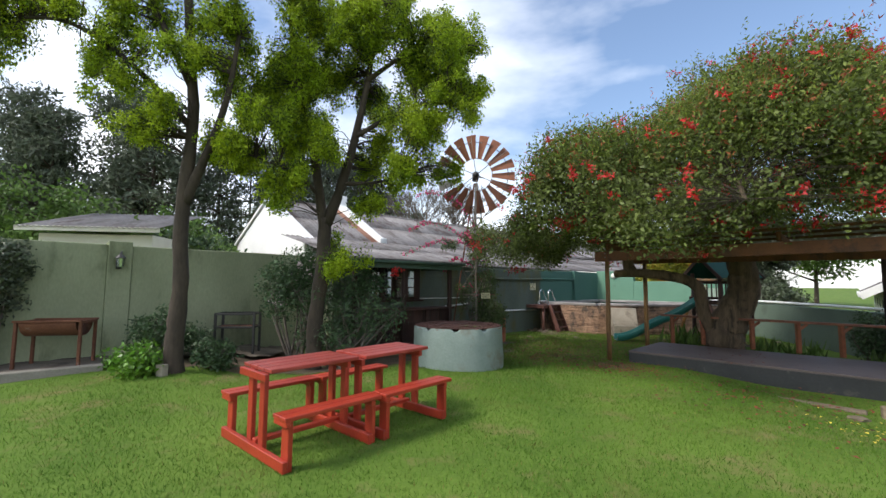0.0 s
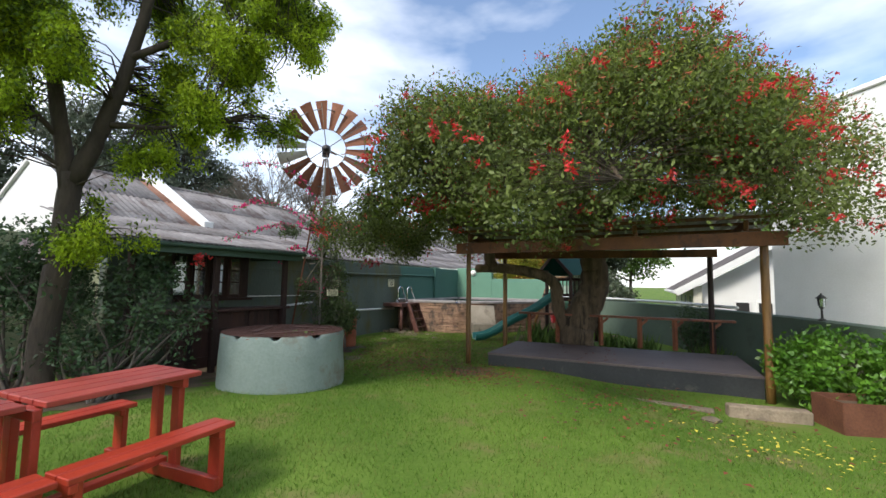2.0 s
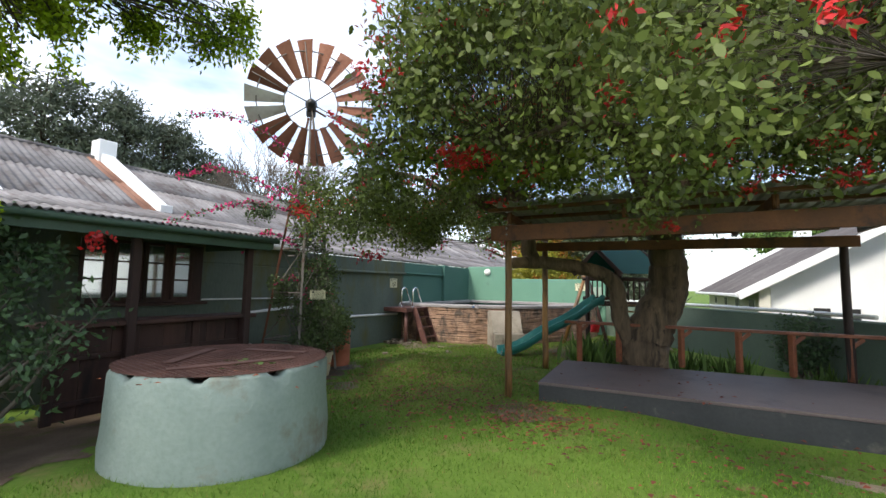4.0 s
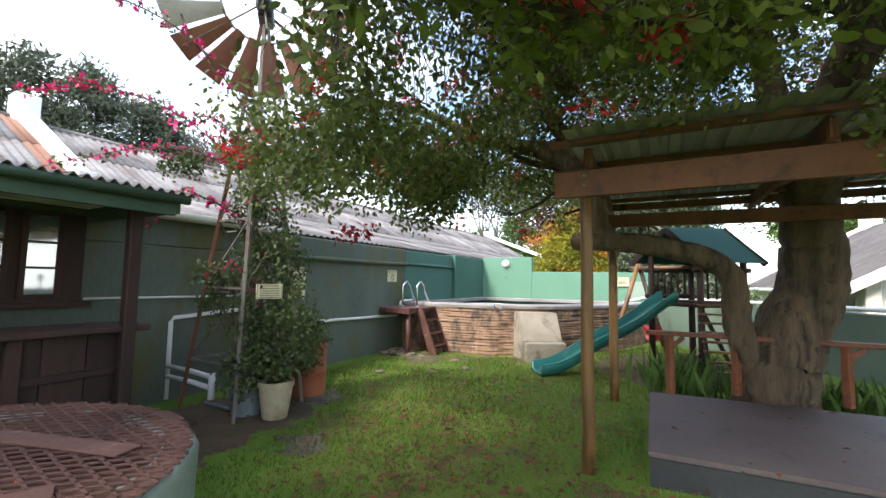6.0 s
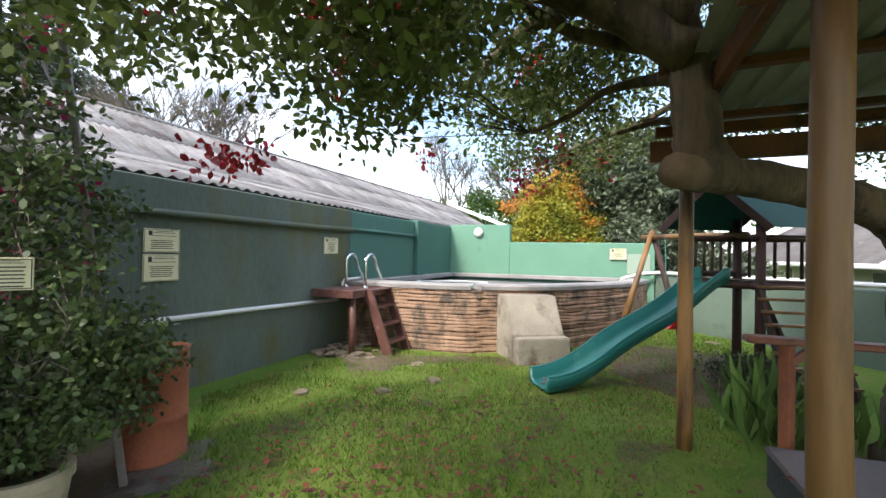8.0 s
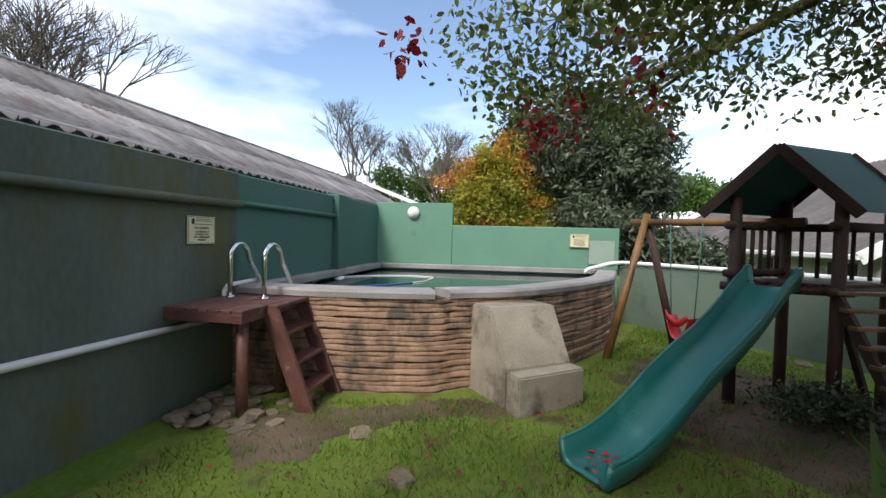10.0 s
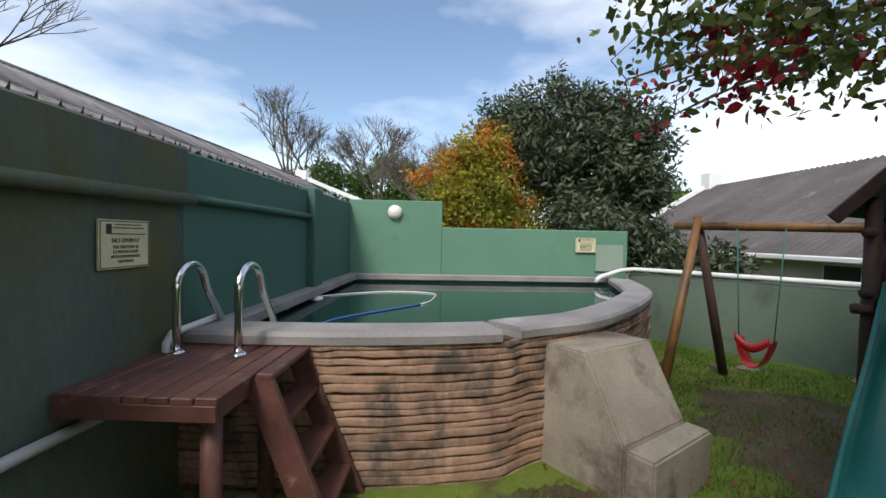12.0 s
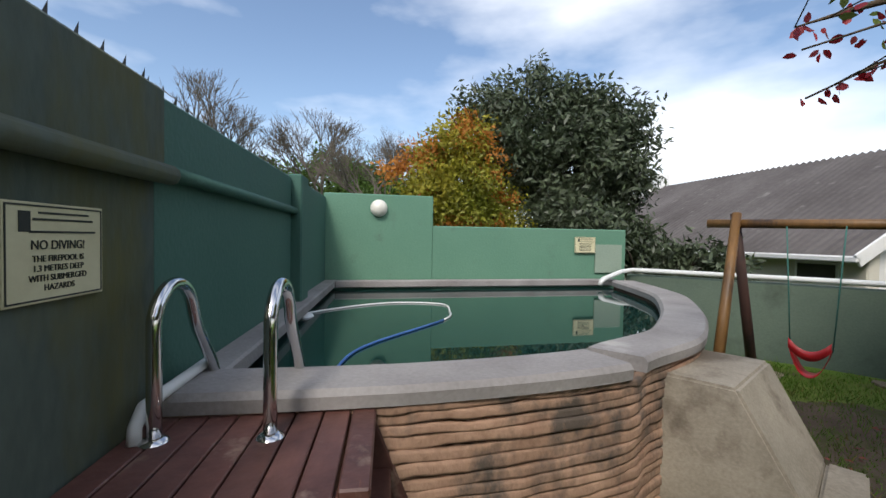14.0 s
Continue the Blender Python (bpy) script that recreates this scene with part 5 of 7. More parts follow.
shrub("terrace_bush", "low dark bush beside the terrace wall", (-4.95, 7.35), 0.45, 0.8, M_LEAF_GREY, 33, 70, 60, 0.06, lobes_at=[(-5.0, 7.4, 0.55, 0.5, 0.8), (-4.6, 7.5, 0.45, 0.4, 0.7)])
shrub("lime_shrub", "small bright green shrub at the tree's foot", (-4.55, 6.35), 0.35, 0.4, M_LEAF_HEDGE, 34, 50, 50, 0.07, lobes_at=[(-4.55, 6.35, 0.28, 0.34, 0.6), (-4.35, 6.2, 0.2, 0.25, 0.6)])
shrub("trunk_fern", "dark low plant beside the tree trunk", (-3.75, 7.0), 0.3, 0.35, M_LEAF_GREY, 35, 40, 40, 0.07)
shrub("dark_bush", "dense dark evergreen bush by the wall", (-6.95, 6.3), 0.75, 2.1, M_LEAF_DARK, 36, 170, 80, 0.07, lobes_at=[(-7.0, 6.3, 1.55, 0.62, 1.0), (-7.3, 6.3, 1.0, 0.65, 1.0), (-6.75, 6.35, 1.75, 0.35, 0.9)])
shrub("bright_hedge", "rounded bright green garden hedge", (6.95, 4.75, -0.1), 0.8, 0.85, M_LEAF_HEDGE, 37, 330, 60, 0.075, category="hedge", lobes_at=[(6.85, 5.0, 0.35, 0.62, 0.8), (7.05, 4.4, 0.35, 0.62, 0.8), (6.75, 4.0, 0.35, 0.6, 0.8), (7.3, 5.1, 0.35, 0.5, 0.8)], spread=0.16, stems=20)
# plants behind the stage rail
for i, (x, y, sc) in enumerate(((5.75, 10.15, 0.34), (6.0, 9.95, 0.3), (6.9, 9.0, 0.26), (7.3, 8.6, 0.26), (8.1, 7.7, 0.24))):
    rng = np.random.default_rng(50 + i)
    m = 85
    base = np.column_stack([rng.normal(x, 0.16, m), rng.normal(y, 0.16, m), np.full(m, gz(x, y))])
    t = thing("strap_plant", "clump of green sword-shaped leaves", "plant", Matrix.Translation((x, y, gz(x, y))), "strap plants")
    up = np.column_stack([rng.normal(0, 0.35, m), rng.normal(0, 0.35, m), np.full(m, 1.6)])
    part("leaves", leaf_mesh("leaves", base - (x, y, gz(x, y)), sc * 1.5, M_LEAF_WOOD, rng, 0.12, -0.2, up * 2, 0.4), None, t)
shrub("fence_bush", "thin dark bush against the boundary wall", (8.55, 8.35), 0.4, 1.0, M_LEAF_GREY, 41, 60, 40, 0.06)
shrub("tower_creeper", "dark ground creeper at the play tower's foot", (7.25, 11.05), 0.4, 0.25, M_LEAF_DARK, 42, 60, 45, 0.05, lobes_at=[(7.2, 11.05, 0.02, 0.42, 0.4)])


# trees beyond the walls
def far_tree(name, label, at, h, centres, n, per, leaf, size, seed, bark=M_BARK_DARK, spread=0.4, trunk=0.14, droop=0.2, aspect=0.5, flat=0.8, shell=0.4, tw=0.03):
    rng = np.random.default_rng(seed)
    tips = lobes(centres, n, rng, shell)
    limbs = [([at, (at[0] + 0.1, at[1], at[2] + h * 0.5), (at[0], at[1] + 0.1, at[2] + h * 0.95)], trunk, trunk * 0.2)]
    for c in centres:
        limbs.append(([(at[0], at[1], at[2] + h * 0.3), tuple((np.array(at) + np.array(c[:3])) / 2 + (0, 0, h * 0.1)), tuple(c[:3])], trunk * 0.5, 0.012))
    return plant(name, label, "tree", at, limbs, tips, per, spread, size, leaf, bark, seed, aspect, droop, flat, tw, seg=7)


far_tree("autumn_tree", "small tree in yellow and orange autumn leaf", (9.60, 17.55, -0.1), 3.6, [(9.55, 17.45, 2.3, 1.05, 0.9), (9.75, 17.55, 3.2, 0.8, 0.9), (9.15, 17.95, 1.9, 0.8, 0.9), (10.05, 16.95, 1.8, 0.8, 0.9)], 300, 70, M_LEAF_GOLD, 0.085, 61, spread=0.3, trunk=0.08)
rngo = np.random.default_rng(62)
otips = lobes([(10.20, 17.05, 2.4, 0.6, 1.2), (9.15, 18.05, 2.8, 0.7, 1.0), (10.05, 17.55, 3.6, 0.5, 1.0), (9.65, 17.25, 1.7, 0.7, 0.5), (9.65, 17.15, 2.9, 0.7, 1.0)], 110, rngo, 0.4)
at_o = np.array((9.60, 17.55, -0.1))
part("orange_leaves", leaf_mesh("orange_leaves", foliage(otips - at_o, 55, 0.26, rngo), 0.085, M_LEAF_ORANGE, rngo, 0.5, 0.2), None, bpy.data.objects["autumn_tree"], "orange leaves")
far_tree("evergreen_tree", "large dark glossy-leaved evergreen tree", (11.5, 15.7, -0.2), 4.8, [(11.4, 15.8, 3.0, 1.35, 0.8), (11.2, 16.1, 4.3, 0.75, 1.1), (11.7, 15.0, 3.6, 0.8, 0.8), (11.8, 14.95, 2.6, 0.75, 0.8), (11.0, 15.6, 1.7, 1.2, 0.8), (11.5, 14.75, 1.4, 0.65, 0.7), (10.75, 13.6, 0.95, 0.7, 0.7), (10.8, 16.8, 3.3, 1.0, 1.0), (10.6, 17.1, 4.15, 0.75, 0.8), (11.6, 15.4, 4.0, 0.7, 0.8)], 690, 62, M_LEAF_DARK, 0.15, 63, spread=0.38, trunk=0.16, aspect=0.32, droop=0.5)
def beyond(p, k=1.75):
    """Moves a place outward from the pool, keeping its direction and apparent size."""
    return (2.8 + (p[0] - 2.8) * k, 12.9 + (p[1] - 12.9) * k, *[1.4 + (z - 1.4) * k for z in p[2:3]], *[r * k for r in p[3:4]], *p[4:])


for i, (x, y, h, leaf, cs) in enumerate((
    (17.0, 30.0, 6.0, M_LEAF_WOOD, [(17, 30, 4.2, 2.2, 0.7), (14.5, 31, 3.8, 2.0, 0.7), (12, 32, 3.4, 1.7, 0.7)]),
    (19.0, 25.5, 5.0, M_LEAF_WOOD, [(19, 25, 3.2, 1.6, 0.8), (17, 27, 3.4, 1.8, 0.8)]),
    (40.0, 27.0, 7.0, M_LEAF_WOOD, [(40, 27, 5.6, 4.0, 0.4), (44, 24, 5.2, 3.0, 0.5)]),
)):
    if i < 2:
        (x, y), h, cs = beyond((x, y)), h * 1.6, [beyond(c) for c in cs]
    far_tree("distant_tree", "distant rounded green tree", (x, y, -0.5), h, cs, 220, 50, leaf, 0.34, 70 + i, spread=0.9, trunk=0.2)


def bare_tree(at, h, seed, spread=0.5):
    """A leafless winter tree of forking twigs."""
    rng = random.Random(seed)
    v, f = [], []

    def grow(p, d, l, r, depth):
        q = p + d * l
        tube_data([p, (p + q) / 2 + Vector((rng.uniform(-1, 1), rng.uniform(-1, 1), 0)) * l * 0.06, q], [r, r * 0.85, r * 0.7], 5 if depth > 3 else 3, v, f, caps=False)
        if depth == 0:
            return
        for k in range(rng.choice((3, 3, 4)) if depth > 1 else 3):
            nd = (d + Vector((rng.uniform(-1, 1), rng.uniform(-1, 1), rng.uniform(-0.35, 0.6))) * spread * 1.35).normalized()
            grow(q, nd, l * rng.uniform(0.62, 0.85), r * 0.62, depth - 1)
    grow(Vector((0, 0, 0)), Vector((0, 0, 1)), h * 0.26, h * 0.016, 6)
    t = thing("bare_tree", "leafless grey winter tree", "tree", Matrix.Translation(at), "bare trees")
    part("trunk", mesh("trunk", v, f, M_TWIG, True), None, t)


for at, h, sd in (((15.0, 28.0, -0.3), 7.2, 1), ((11.5, 29.0, -0.3), 7.6, 2), ((17.5, 26.5, -0.3), 6.2, 3), ((14.0, 23.5, -0.3), 5.6, 5), ((1.6, 25.0, -0.3), 7.4, 4), ((-0.6, 25.2, -0.3), 7.9, 6)):
    bare_tree((*beyond(at[:2], 1.3 if at[0] < 2 else 1.75), -0.3), h * (1.3 if at[0] < 2 else 1.75), sd)
# hedge, bushes and pines behind the sage wall
for i, (x, y, r, h, leaf, c) in enumerate((
    (-9.5, 11.5, 2.0, 3.0, M_LEAF_WOOD, 130), (-8.6, 13.6, 1.8, 3.0, M_LEAF_GREY, 130), (-13.0, 13.0, 2.6, 5.2, M_LEAF_WOOD, 170), (-10.5, 16.0, 2.4, 4.2, M_LEAF_WOOD, 150), (-16.0, 11.0, 2.6, 5.0, M_LEAF_WOOD, 150), (-11.0, 19.5, 2.2, 4.0, M_LEAF_GREY, 120))):
    far_tree("back_bush", "large rounded green bush behind the wall", (x, y, -0.1), h * 0.8, [(x, y, h * 0.6, r, h * 0.4 / r), (x + r * 0.7, y + 0.6, h * 0.5, r * 0.7, 0.8), (x - r * 0.6, y - 0.4, h * 0.55, r * 0.8, 0.8)], c, 60, leaf, 0.16, 90 + i, spread=0.5, trunk=0.12)


def pine(at, h, seed, w=1.0):
    rng = np.random.default_rng(seed)
    tips = []
    for k in range(70):
        z = h * rng.uniform(0.35, 1.0)
        r = w * h * 0.22 * (1.12 - z / h) ** 0.7 * rng.uniform(0.5, 1.0) + 0.2
        a = rng.uniform(0, 6.28)
        tips.append((at[0] + r * math.cos(a), at[1] + r * math.sin(a), at[2] + z))
    plant("pine_tree", "tall dark distant pine tree", "tree", at, [([at, (at[0], at[1] + 0.1, at[2] + h * 0.5), (at[0], at[1], at[2] + h)], h * 0.018, 0.03)], tips, 60, h * 0.075, h * 0.028, M_LEAF_PINE, M_BARK_DARK, seed, 0.3, -0.2, 0.6, 0.05, group="pines", seg=6)


rp = random.Random(8)
for i in range(22):
    x = -42 + i * 1.75
    pine((x, 33 + rp.uniform(-4, 5), -0.5), (15.5 if x < -20 else 12.0) * rp.uniform(0.85, 1.1) * (0.9 if x > -14 else 1), 120 + i)
for i, (x, y, h) in enumerate(((-7.5, 33, 11.5), (-5.5, 34, 10), (-9.5, 31, 12), (-3.0, 37, 8.5), (-1.0, 36, 7.0), (-12, 30, 12.5))):
    pine((x, y, -0.5), h, 160 + i, 1.3)


# ---- the bar under the verandah ----
def bar():
    t = thing("bar_counter", "dark stained timber bar counter under the verandah", "bar counter", HOUSE @ Matrix.Translation((1.05, -1.22, 0.035)))
    for i in range(8):
        part("board", box((0.125 + i * 0.25, 0, 0.40), (0.246, 0.028, 0.86), 0.003), M_TIMBER, t)
    for x in (0.02, 0.7, 1.35, 1.98):
        part("upright", box((x, -0.035, 0.40), (0.085, 0.05, 0.88), 0.006), M_TIMBER, t)
    for z in (0.12, 0.55):
        part("batten", box((1.0, -0.025, z), (1.9, 0.03, 0.05), 0.004), M_TIMBER, t)
    part("counter_top", box((1.0, 0.05, 0.87), (2.2, 0.42, 0.05), 0.01), M_TIMBER, t)
    part("end_panel", box((2.0, 0.36, 0.40), (0.03, 0.70, 0.86), 0.004), M_TIMBER, t)
    b = thing("timber_step", "low dark timber step box beside the bar", "step", HOUSE @ Matrix.Translation((2.9, -1.75, -0.03)))
    part("box", box((0, 0, 0.13), (0.6, 0.34, 0.26), 0.01), M_TIMBER, b)
    part("tread", box((0, 0, 0.275), (0.66, 0.40, 0.03), 0.006), M_TIMBER, b)


bar()


# ---- windmill ----
def windmill():
    c = Vector((0.84, 11.2, -0.08))
    t = thing("windmill", "rusty multi-bladed wind pump on a lattice tower", "windmill", Matrix.Translation(c))
    foot = [Vector((-0.62, 0.05, 0)), Vector((0.0, -0.66, 0)), Vector((0.61, -0.05, 0)), Vector((-0.01, 0.66, 0))]
    apex = Vector((0.03, -0.12, 4.25))
    leg = [(f, apex + f * 0.06) for f in foot]
    at = lambda k, u: leg[k][0].lerp(leg[k][1], u)
    for k in range(4):
        m = M_RUST if k == 0 else M_GALV
        part("leg", beam(at(k, -0.03), at(k, 1.0), 0.036, 0.036, 0.003), m, t)
    for u in (0.12, 0.3, 0.47, 0.63, 0.78):
        for k in range(4):
            part("girt", beam(at(k, u), at((k + 1) % 4, u), 0.022, 0.022, 0), M_GALV, t)
    for u0, u1 in ((0.12, 0.3), (0.3, 0.47), (0.47, 0.63), (0.63, 0.78)):
        for k in range(4):
            part("brace", beam(at(k, u0), at((k + 1) % 4, u1), 0.012, 0.012, 0), M_GALV, t)
    tube("pump_rod", [(0.02, -0.05, 0.1), (0.03, -0.12, 4.2)], 0.014, M_GALV, t, 6)
    # ladder up the front
    for i in range(9):
        u = 0.14 + i * 0.075
        part("rung", beam(at(0, u).lerp(at(1, u), 0.35), at(0, u).lerp(at(1, u), 0.65), 0.016, 0.016, 0), M_GALV, t)
    # head and wheel
    hub = Vector((0.026, -0.26, 4.45))
    face = (Vector((-0.02, -0.98, -0.16))).normalized()
    v, f = lathe([(0.0, -0.17), (0.09, -0.17), (0.10, -0.05), (0.07, 0.02), (0.06, 0.12), (0.0, 0.13)], 16)
    rot = face.to_track_quat("Z", "Y").to_matrix().to_4x4()
    wheel = part("wheel", mesh("wheel", v, f, M_IRON, True), None, t, "black iron hub", Matrix.Translation(hub) @ rot)
    part("gearbox", box(hub - face * 0.22 + Vector((0, 0, -0.04)), (0.16, 0.3, 0.2), 0.02), M_IRON, t)
    tube("tail_boom", [hub - face * 0.3, hub - face * 0.8 + Vector((0.25, 0, 0))], 0.02, M_RUST, t, 8)
    n = 18
    for i in range(n):
        a = 2 * math.pi * (i + 0.4) / n
        r0, r1, tw = 0.42, 1.04, radians(24)
        verts = []
        for r, w in ((r0, 0.055), (0.72, 0.095), (r1, 0.14)):
            for s in (-1, 0, 1):
                verts.append((s * w * math.cos(tw), r, s * w * math.sin(tw) + 0.018 * (1 - s * s)))
        back = [(x, y, z - 0.004) for x, y, z in verts]
        fs = []
        for j in range(2):
            for k in range(2):
                q = j * 3 + k
                fs += [(q, q + 1, q + 4, q + 3), (q + 9, q + 12, q + 13, q + 10)]
        part("blade", mesh("blade", verts + back, fs, M_BLADE_PALE if i in (4, 5) else M_BLADE_RUST, True), None, wheel, "", Matrix.Rotation(a, 4, "Z"))
        if i % 3 == 0:
            tube("spoke", [(0.07 * math.sin(-a), 0.07 * math.cos(a), 0.0), (1.0 * math.sin(-a), 1.0 * math.cos(a), 0.02)], 0.010, M_GALV, wheel, 5)
    for r in (0.44, 0.86):
        ring = [(r * math.cos(2 * math.pi * k / 48), r * math.sin(2 * math.pi * k / 48), 0.0) for k in range(49)]
        tube("rim", ring, 0.011, M_GALV, wheel, 5, caps=False)


windmill()


# ---- bougainvillea, pots, pump pipes at the tower ----
def climber():
    rng = np.random.default_rng(77)
    at = np.array((0.95, 11.05, -0.08))
    cs = [(1.2, 10.62, 0.5, 0.26, 0.7), (0.95, 10.7, 0.42, 0.28, 0.8), (1.15, 10.95, 0.75, 0.48, 1.25), (1.05, 11.05, 1.5, 0.42, 1.2), (0.95, 11.0, 2.1, 0.30, 1.0), (0.6, 11.0, 1.2, 0.26, 1.3), (1.35, 11.2, 0.6, 0.4, 1.0), (0.75, 11.0, 2.6, 0.22, 0.8), (0.2, 11.0, 2.5, 0.22, 0.6)]
    tips = lobes(cs, 330, rng, 0.3)
    tips = tips[(tips[:, 2] > 0.12)]
    limbs = []
    for i in range(26):
        e = tips[rng.integers(len(tips))]
        b = at + (*rng.normal(0, 0.12, 2), 0)
        limbs.append(([tuple(b), tuple((b + e) / 2 + rng.normal(0, 0.08, 3)), tuple(e)], 0.016, 0.004))
    arches = [[(0.8, 11.0, 2.4), (0.2, 10.8, 2.9), (-0.4, 10.5, 3.0), (-0.8, 10.3, 2.8)], [(0.8, 11.0, 2.5), (0.0, 10.9, 2.6), (-0.6, 10.8, 2.4), (-1.0, 10.7, 2.2)], [(0.9, 11.0, 2.9), (0.3, 10.6, 3.6), (-0.3, 10.3, 3.75), (-0.75, 10.1, 3.6)],
              [(0.9, 11.0, 2.5), (0.6, 10.3, 2.75), (0.4, 9.8, 2.5)], [(1.0, 11.0, 2.3), (1.5, 10.6, 2.6), (1.7, 10.2, 2.4)], [(0.7, 11.0, 2.0), (0.3, 10.6, 2.1), (0.05, 10.4, 1.8)]]
    limbs += [(p, 0.010, 0.003) for p in arches]
    t = thing("bougainvillea", "bougainvillea with magenta bracts climbing the windmill tower", "climber", Matrix.Translation(tuple(at)))
    loc = [([tuple(np.array(p) - at) for p in pts], a, b) for pts, a, b in limbs]
    v, f = branchwork(loc, tips - at, 5, 0.007, 9)
    part("stem", mesh("stem", v, f, M_TWIG, True), None, t)
    along = np.concatenate([np.array([tuple(q) for q in smooth_line(p, 6)]) for p in arches])
    low = foliage(tips - at, 40, 0.15, rng, 0.9)
    part("leafage", leaf_mesh("leafage", np.concatenate([low, foliage(along - at, 7, 0.08, rng)]), 0.042, M_LEAF_CLIMB, rng, 0.6, 0.3, oval=True), None, t)
    blo = np.concatenate([along[rng.uniform(size=len(along)) < 0.75], tips[(tips[:, 2] > 0.9) & (rng.uniform(size=len(tips)) < 0.13)]])
    part("bract", leaf_mesh("bract", foliage(blo - at, 11, 0.08, rng), 0.045, M_BOUGAIN, rng, 0.8, 0.0), None, t, "magenta papery bracts")


climber()


def pot(name, label, at, r0, r1, h, m, rim=0.012):
    t = thing(name, label, "plant pot", Matrix.Translation((at[0], at[1], gz(*at))))
    v, f = lathe([(0.0, 0.0), (r0, 0.0), (r0 * 1.02, 0.01), (r1, h - 0.05), (r1 + rim, h - 0.05), (r1 + rim, h), (r1 - 0.02, h), (r1 - 0.03, h - 0.06), (0.0, h - 0.06)], 28)
    part("body", mesh("body", v, f, m, False), None, t)
    v, f = lathe([(0.0, h - 0.05), (r1 - 0.03, h - 0.055)], 20)
    part("soil", mesh("soil", v, f, M_EARTH, False), None, t, "dry brown soil")
    return t


pot("cream_pot", "stained cream tapered plant pot", (1.19, 10.68), 0.12, 0.165, 0.36, M_CREAMPOT)
pot("grey_pot", "dull grey-blue plastic plant pot", (0.90, 10.85), 0.13, 0.165, 0.30, M_BLUEPOT)


def oil_drum():
    t = thing("oil_drum", "rusty red steel drum used as planter", "drum", Matrix.Translation((1.52, 11.5, gz(1.5, 11.5))))
    v, f = lathe([(0.0, 0.0), (0.2, 0.0), (0.205, 0.01), (0.2, 0.02), (0.2, 0.26), (0.21, 0.275), (0.2, 0.29), (0.2, 0.56), (0.21, 0.575), (0.2, 0.59), (0.2, 0.70), (0.208, 0.715), (0.19, 0.715), (0.19, 0.66), (0.0, 0.66)], 32)
    part("shell", mesh("shell", v, f, M_CLAY, True), None, t)


oil_drum()


def pump_pipes():
    t = thing("pump_pipes", "white plastic pump pipes and valve at the tower", "pipework", HOUSE @ Matrix.Translation((4.0, 0, 0)))
    tube("riser", [(0.0, -0.05, -0.05), (0.0, -0.05, 0.80), (0.03, -0.05, 0.84), (0.95, -0.05, 0.90)], 0.024, M_PVC, t, 8)
    for dz in (0.20, 0.31):
        tube("arm", [(0.0, -0.06, dz), (0.02, -0.45, dz - 0.01), (0.02, -0.84, dz - 0.03)], 0.026, M_PVC, t, 8)
    tube("valve", [(0.02, -0.84, 0.06), (0.02, -0.84, 0.32)], 0.036, M_PVC, t, 8, "white valve body")
    tube("hose", [(0.02, -0.74, 0.02), (0.15, -0.95, -0.05), (0.35, -0.85, -0.06)], 0.02, M_BLUEPOT, t, 6, "blue hose")


pump_pipes()


# ---- pool fittings ----
def pool_deck():
    t = thing("pool_deck", "red-brown timber platform beside the pool", "deck", HOUSE @ Matrix.Translation((7.81, 0, 0)))
    n, wid = 7, 0.0985
    for i in range(n):
        part("plank", box((0.44, -0.056 - i * wid, 0.775), (0.875 + 0.006 * (i % 3), wid - 0.007, 0.032), 0.004), M_DECKING, t)
    part("edge_beam", box((0.02, -0.35, 0.725), (0.04, 0.68, 0.07), 0.004), M_DECKING, t)
    part("side_beam", box((0.42, -0.665, 0.725), (0.80, 0.04, 0.07), 0.004), M_DECKING, t)
    part("inner_beam", box((0.70, -0.35, 0.725), (0.04, 0.62, 0.07), 0.004), M_DECKING, t)
    for x, y in ((0.16, -0.58), (0.70, -0.58)):
        tube("leg", [(x, y, -0.15), (x, y, 0.70)], 0.045, M_DECKING, t, 12)
    s = thing("pool_steps", "red-brown timber ladder steps up to the pool platform", "steps", HOUSE @ Matrix.Translation((8.14, -0.70, 0)))
    for x in (0.0, 0.50):
        part("stringer", beam((x, 0.0, 0.77), (x, -0.37, -0.14), 0.045, 0.14, 0.006), M_DECKING, s)
    part("top_tread", box((0.25, -0.045, 0.777), (0.55, 0.085, 0.032), 0.006), M_DECKING, s)
    for k, (y, z) in enumerate(((-0.07, 0.55), (-0.17, 0.31), (-0.27, 0.08))):
        part("tread", box((0.25, y, z), (0.46, 0.15, 0.032), 0.005), M_DECKING, s)


pool_deck()


def grab_rail(w, seed):
    t = thing("grab_rail", "polished steel pool ladder handrail", "handrail", HOUSE @ Matrix.Translation((8.435, w, 0.79)), "pool handrails")
    pts = [(0, 0, 0), (0, 0, 0.34)]
    for k in range(1, 9):
        a = math.pi * k / 9
        pts.append((0.13 - 0.13 * math.cos(a), 0, 0.35 + 0.13 * math.sin(a)))
    pts += [(0.30, 0, 0.29), (0.48, 0, 0.04), (0.53, 0, -0.30)]
    tube("bar", smooth_line(pts, 3), 0.022, M_CHROME, t, 14)
    v, f = lathe([(0.0, 0.016), (0.024, 0.016), (0.04, 0.008), (0.045, 0.0)], 20)
    part("flange", mesh("flange", v, f, M_CHROME, True), None, t)


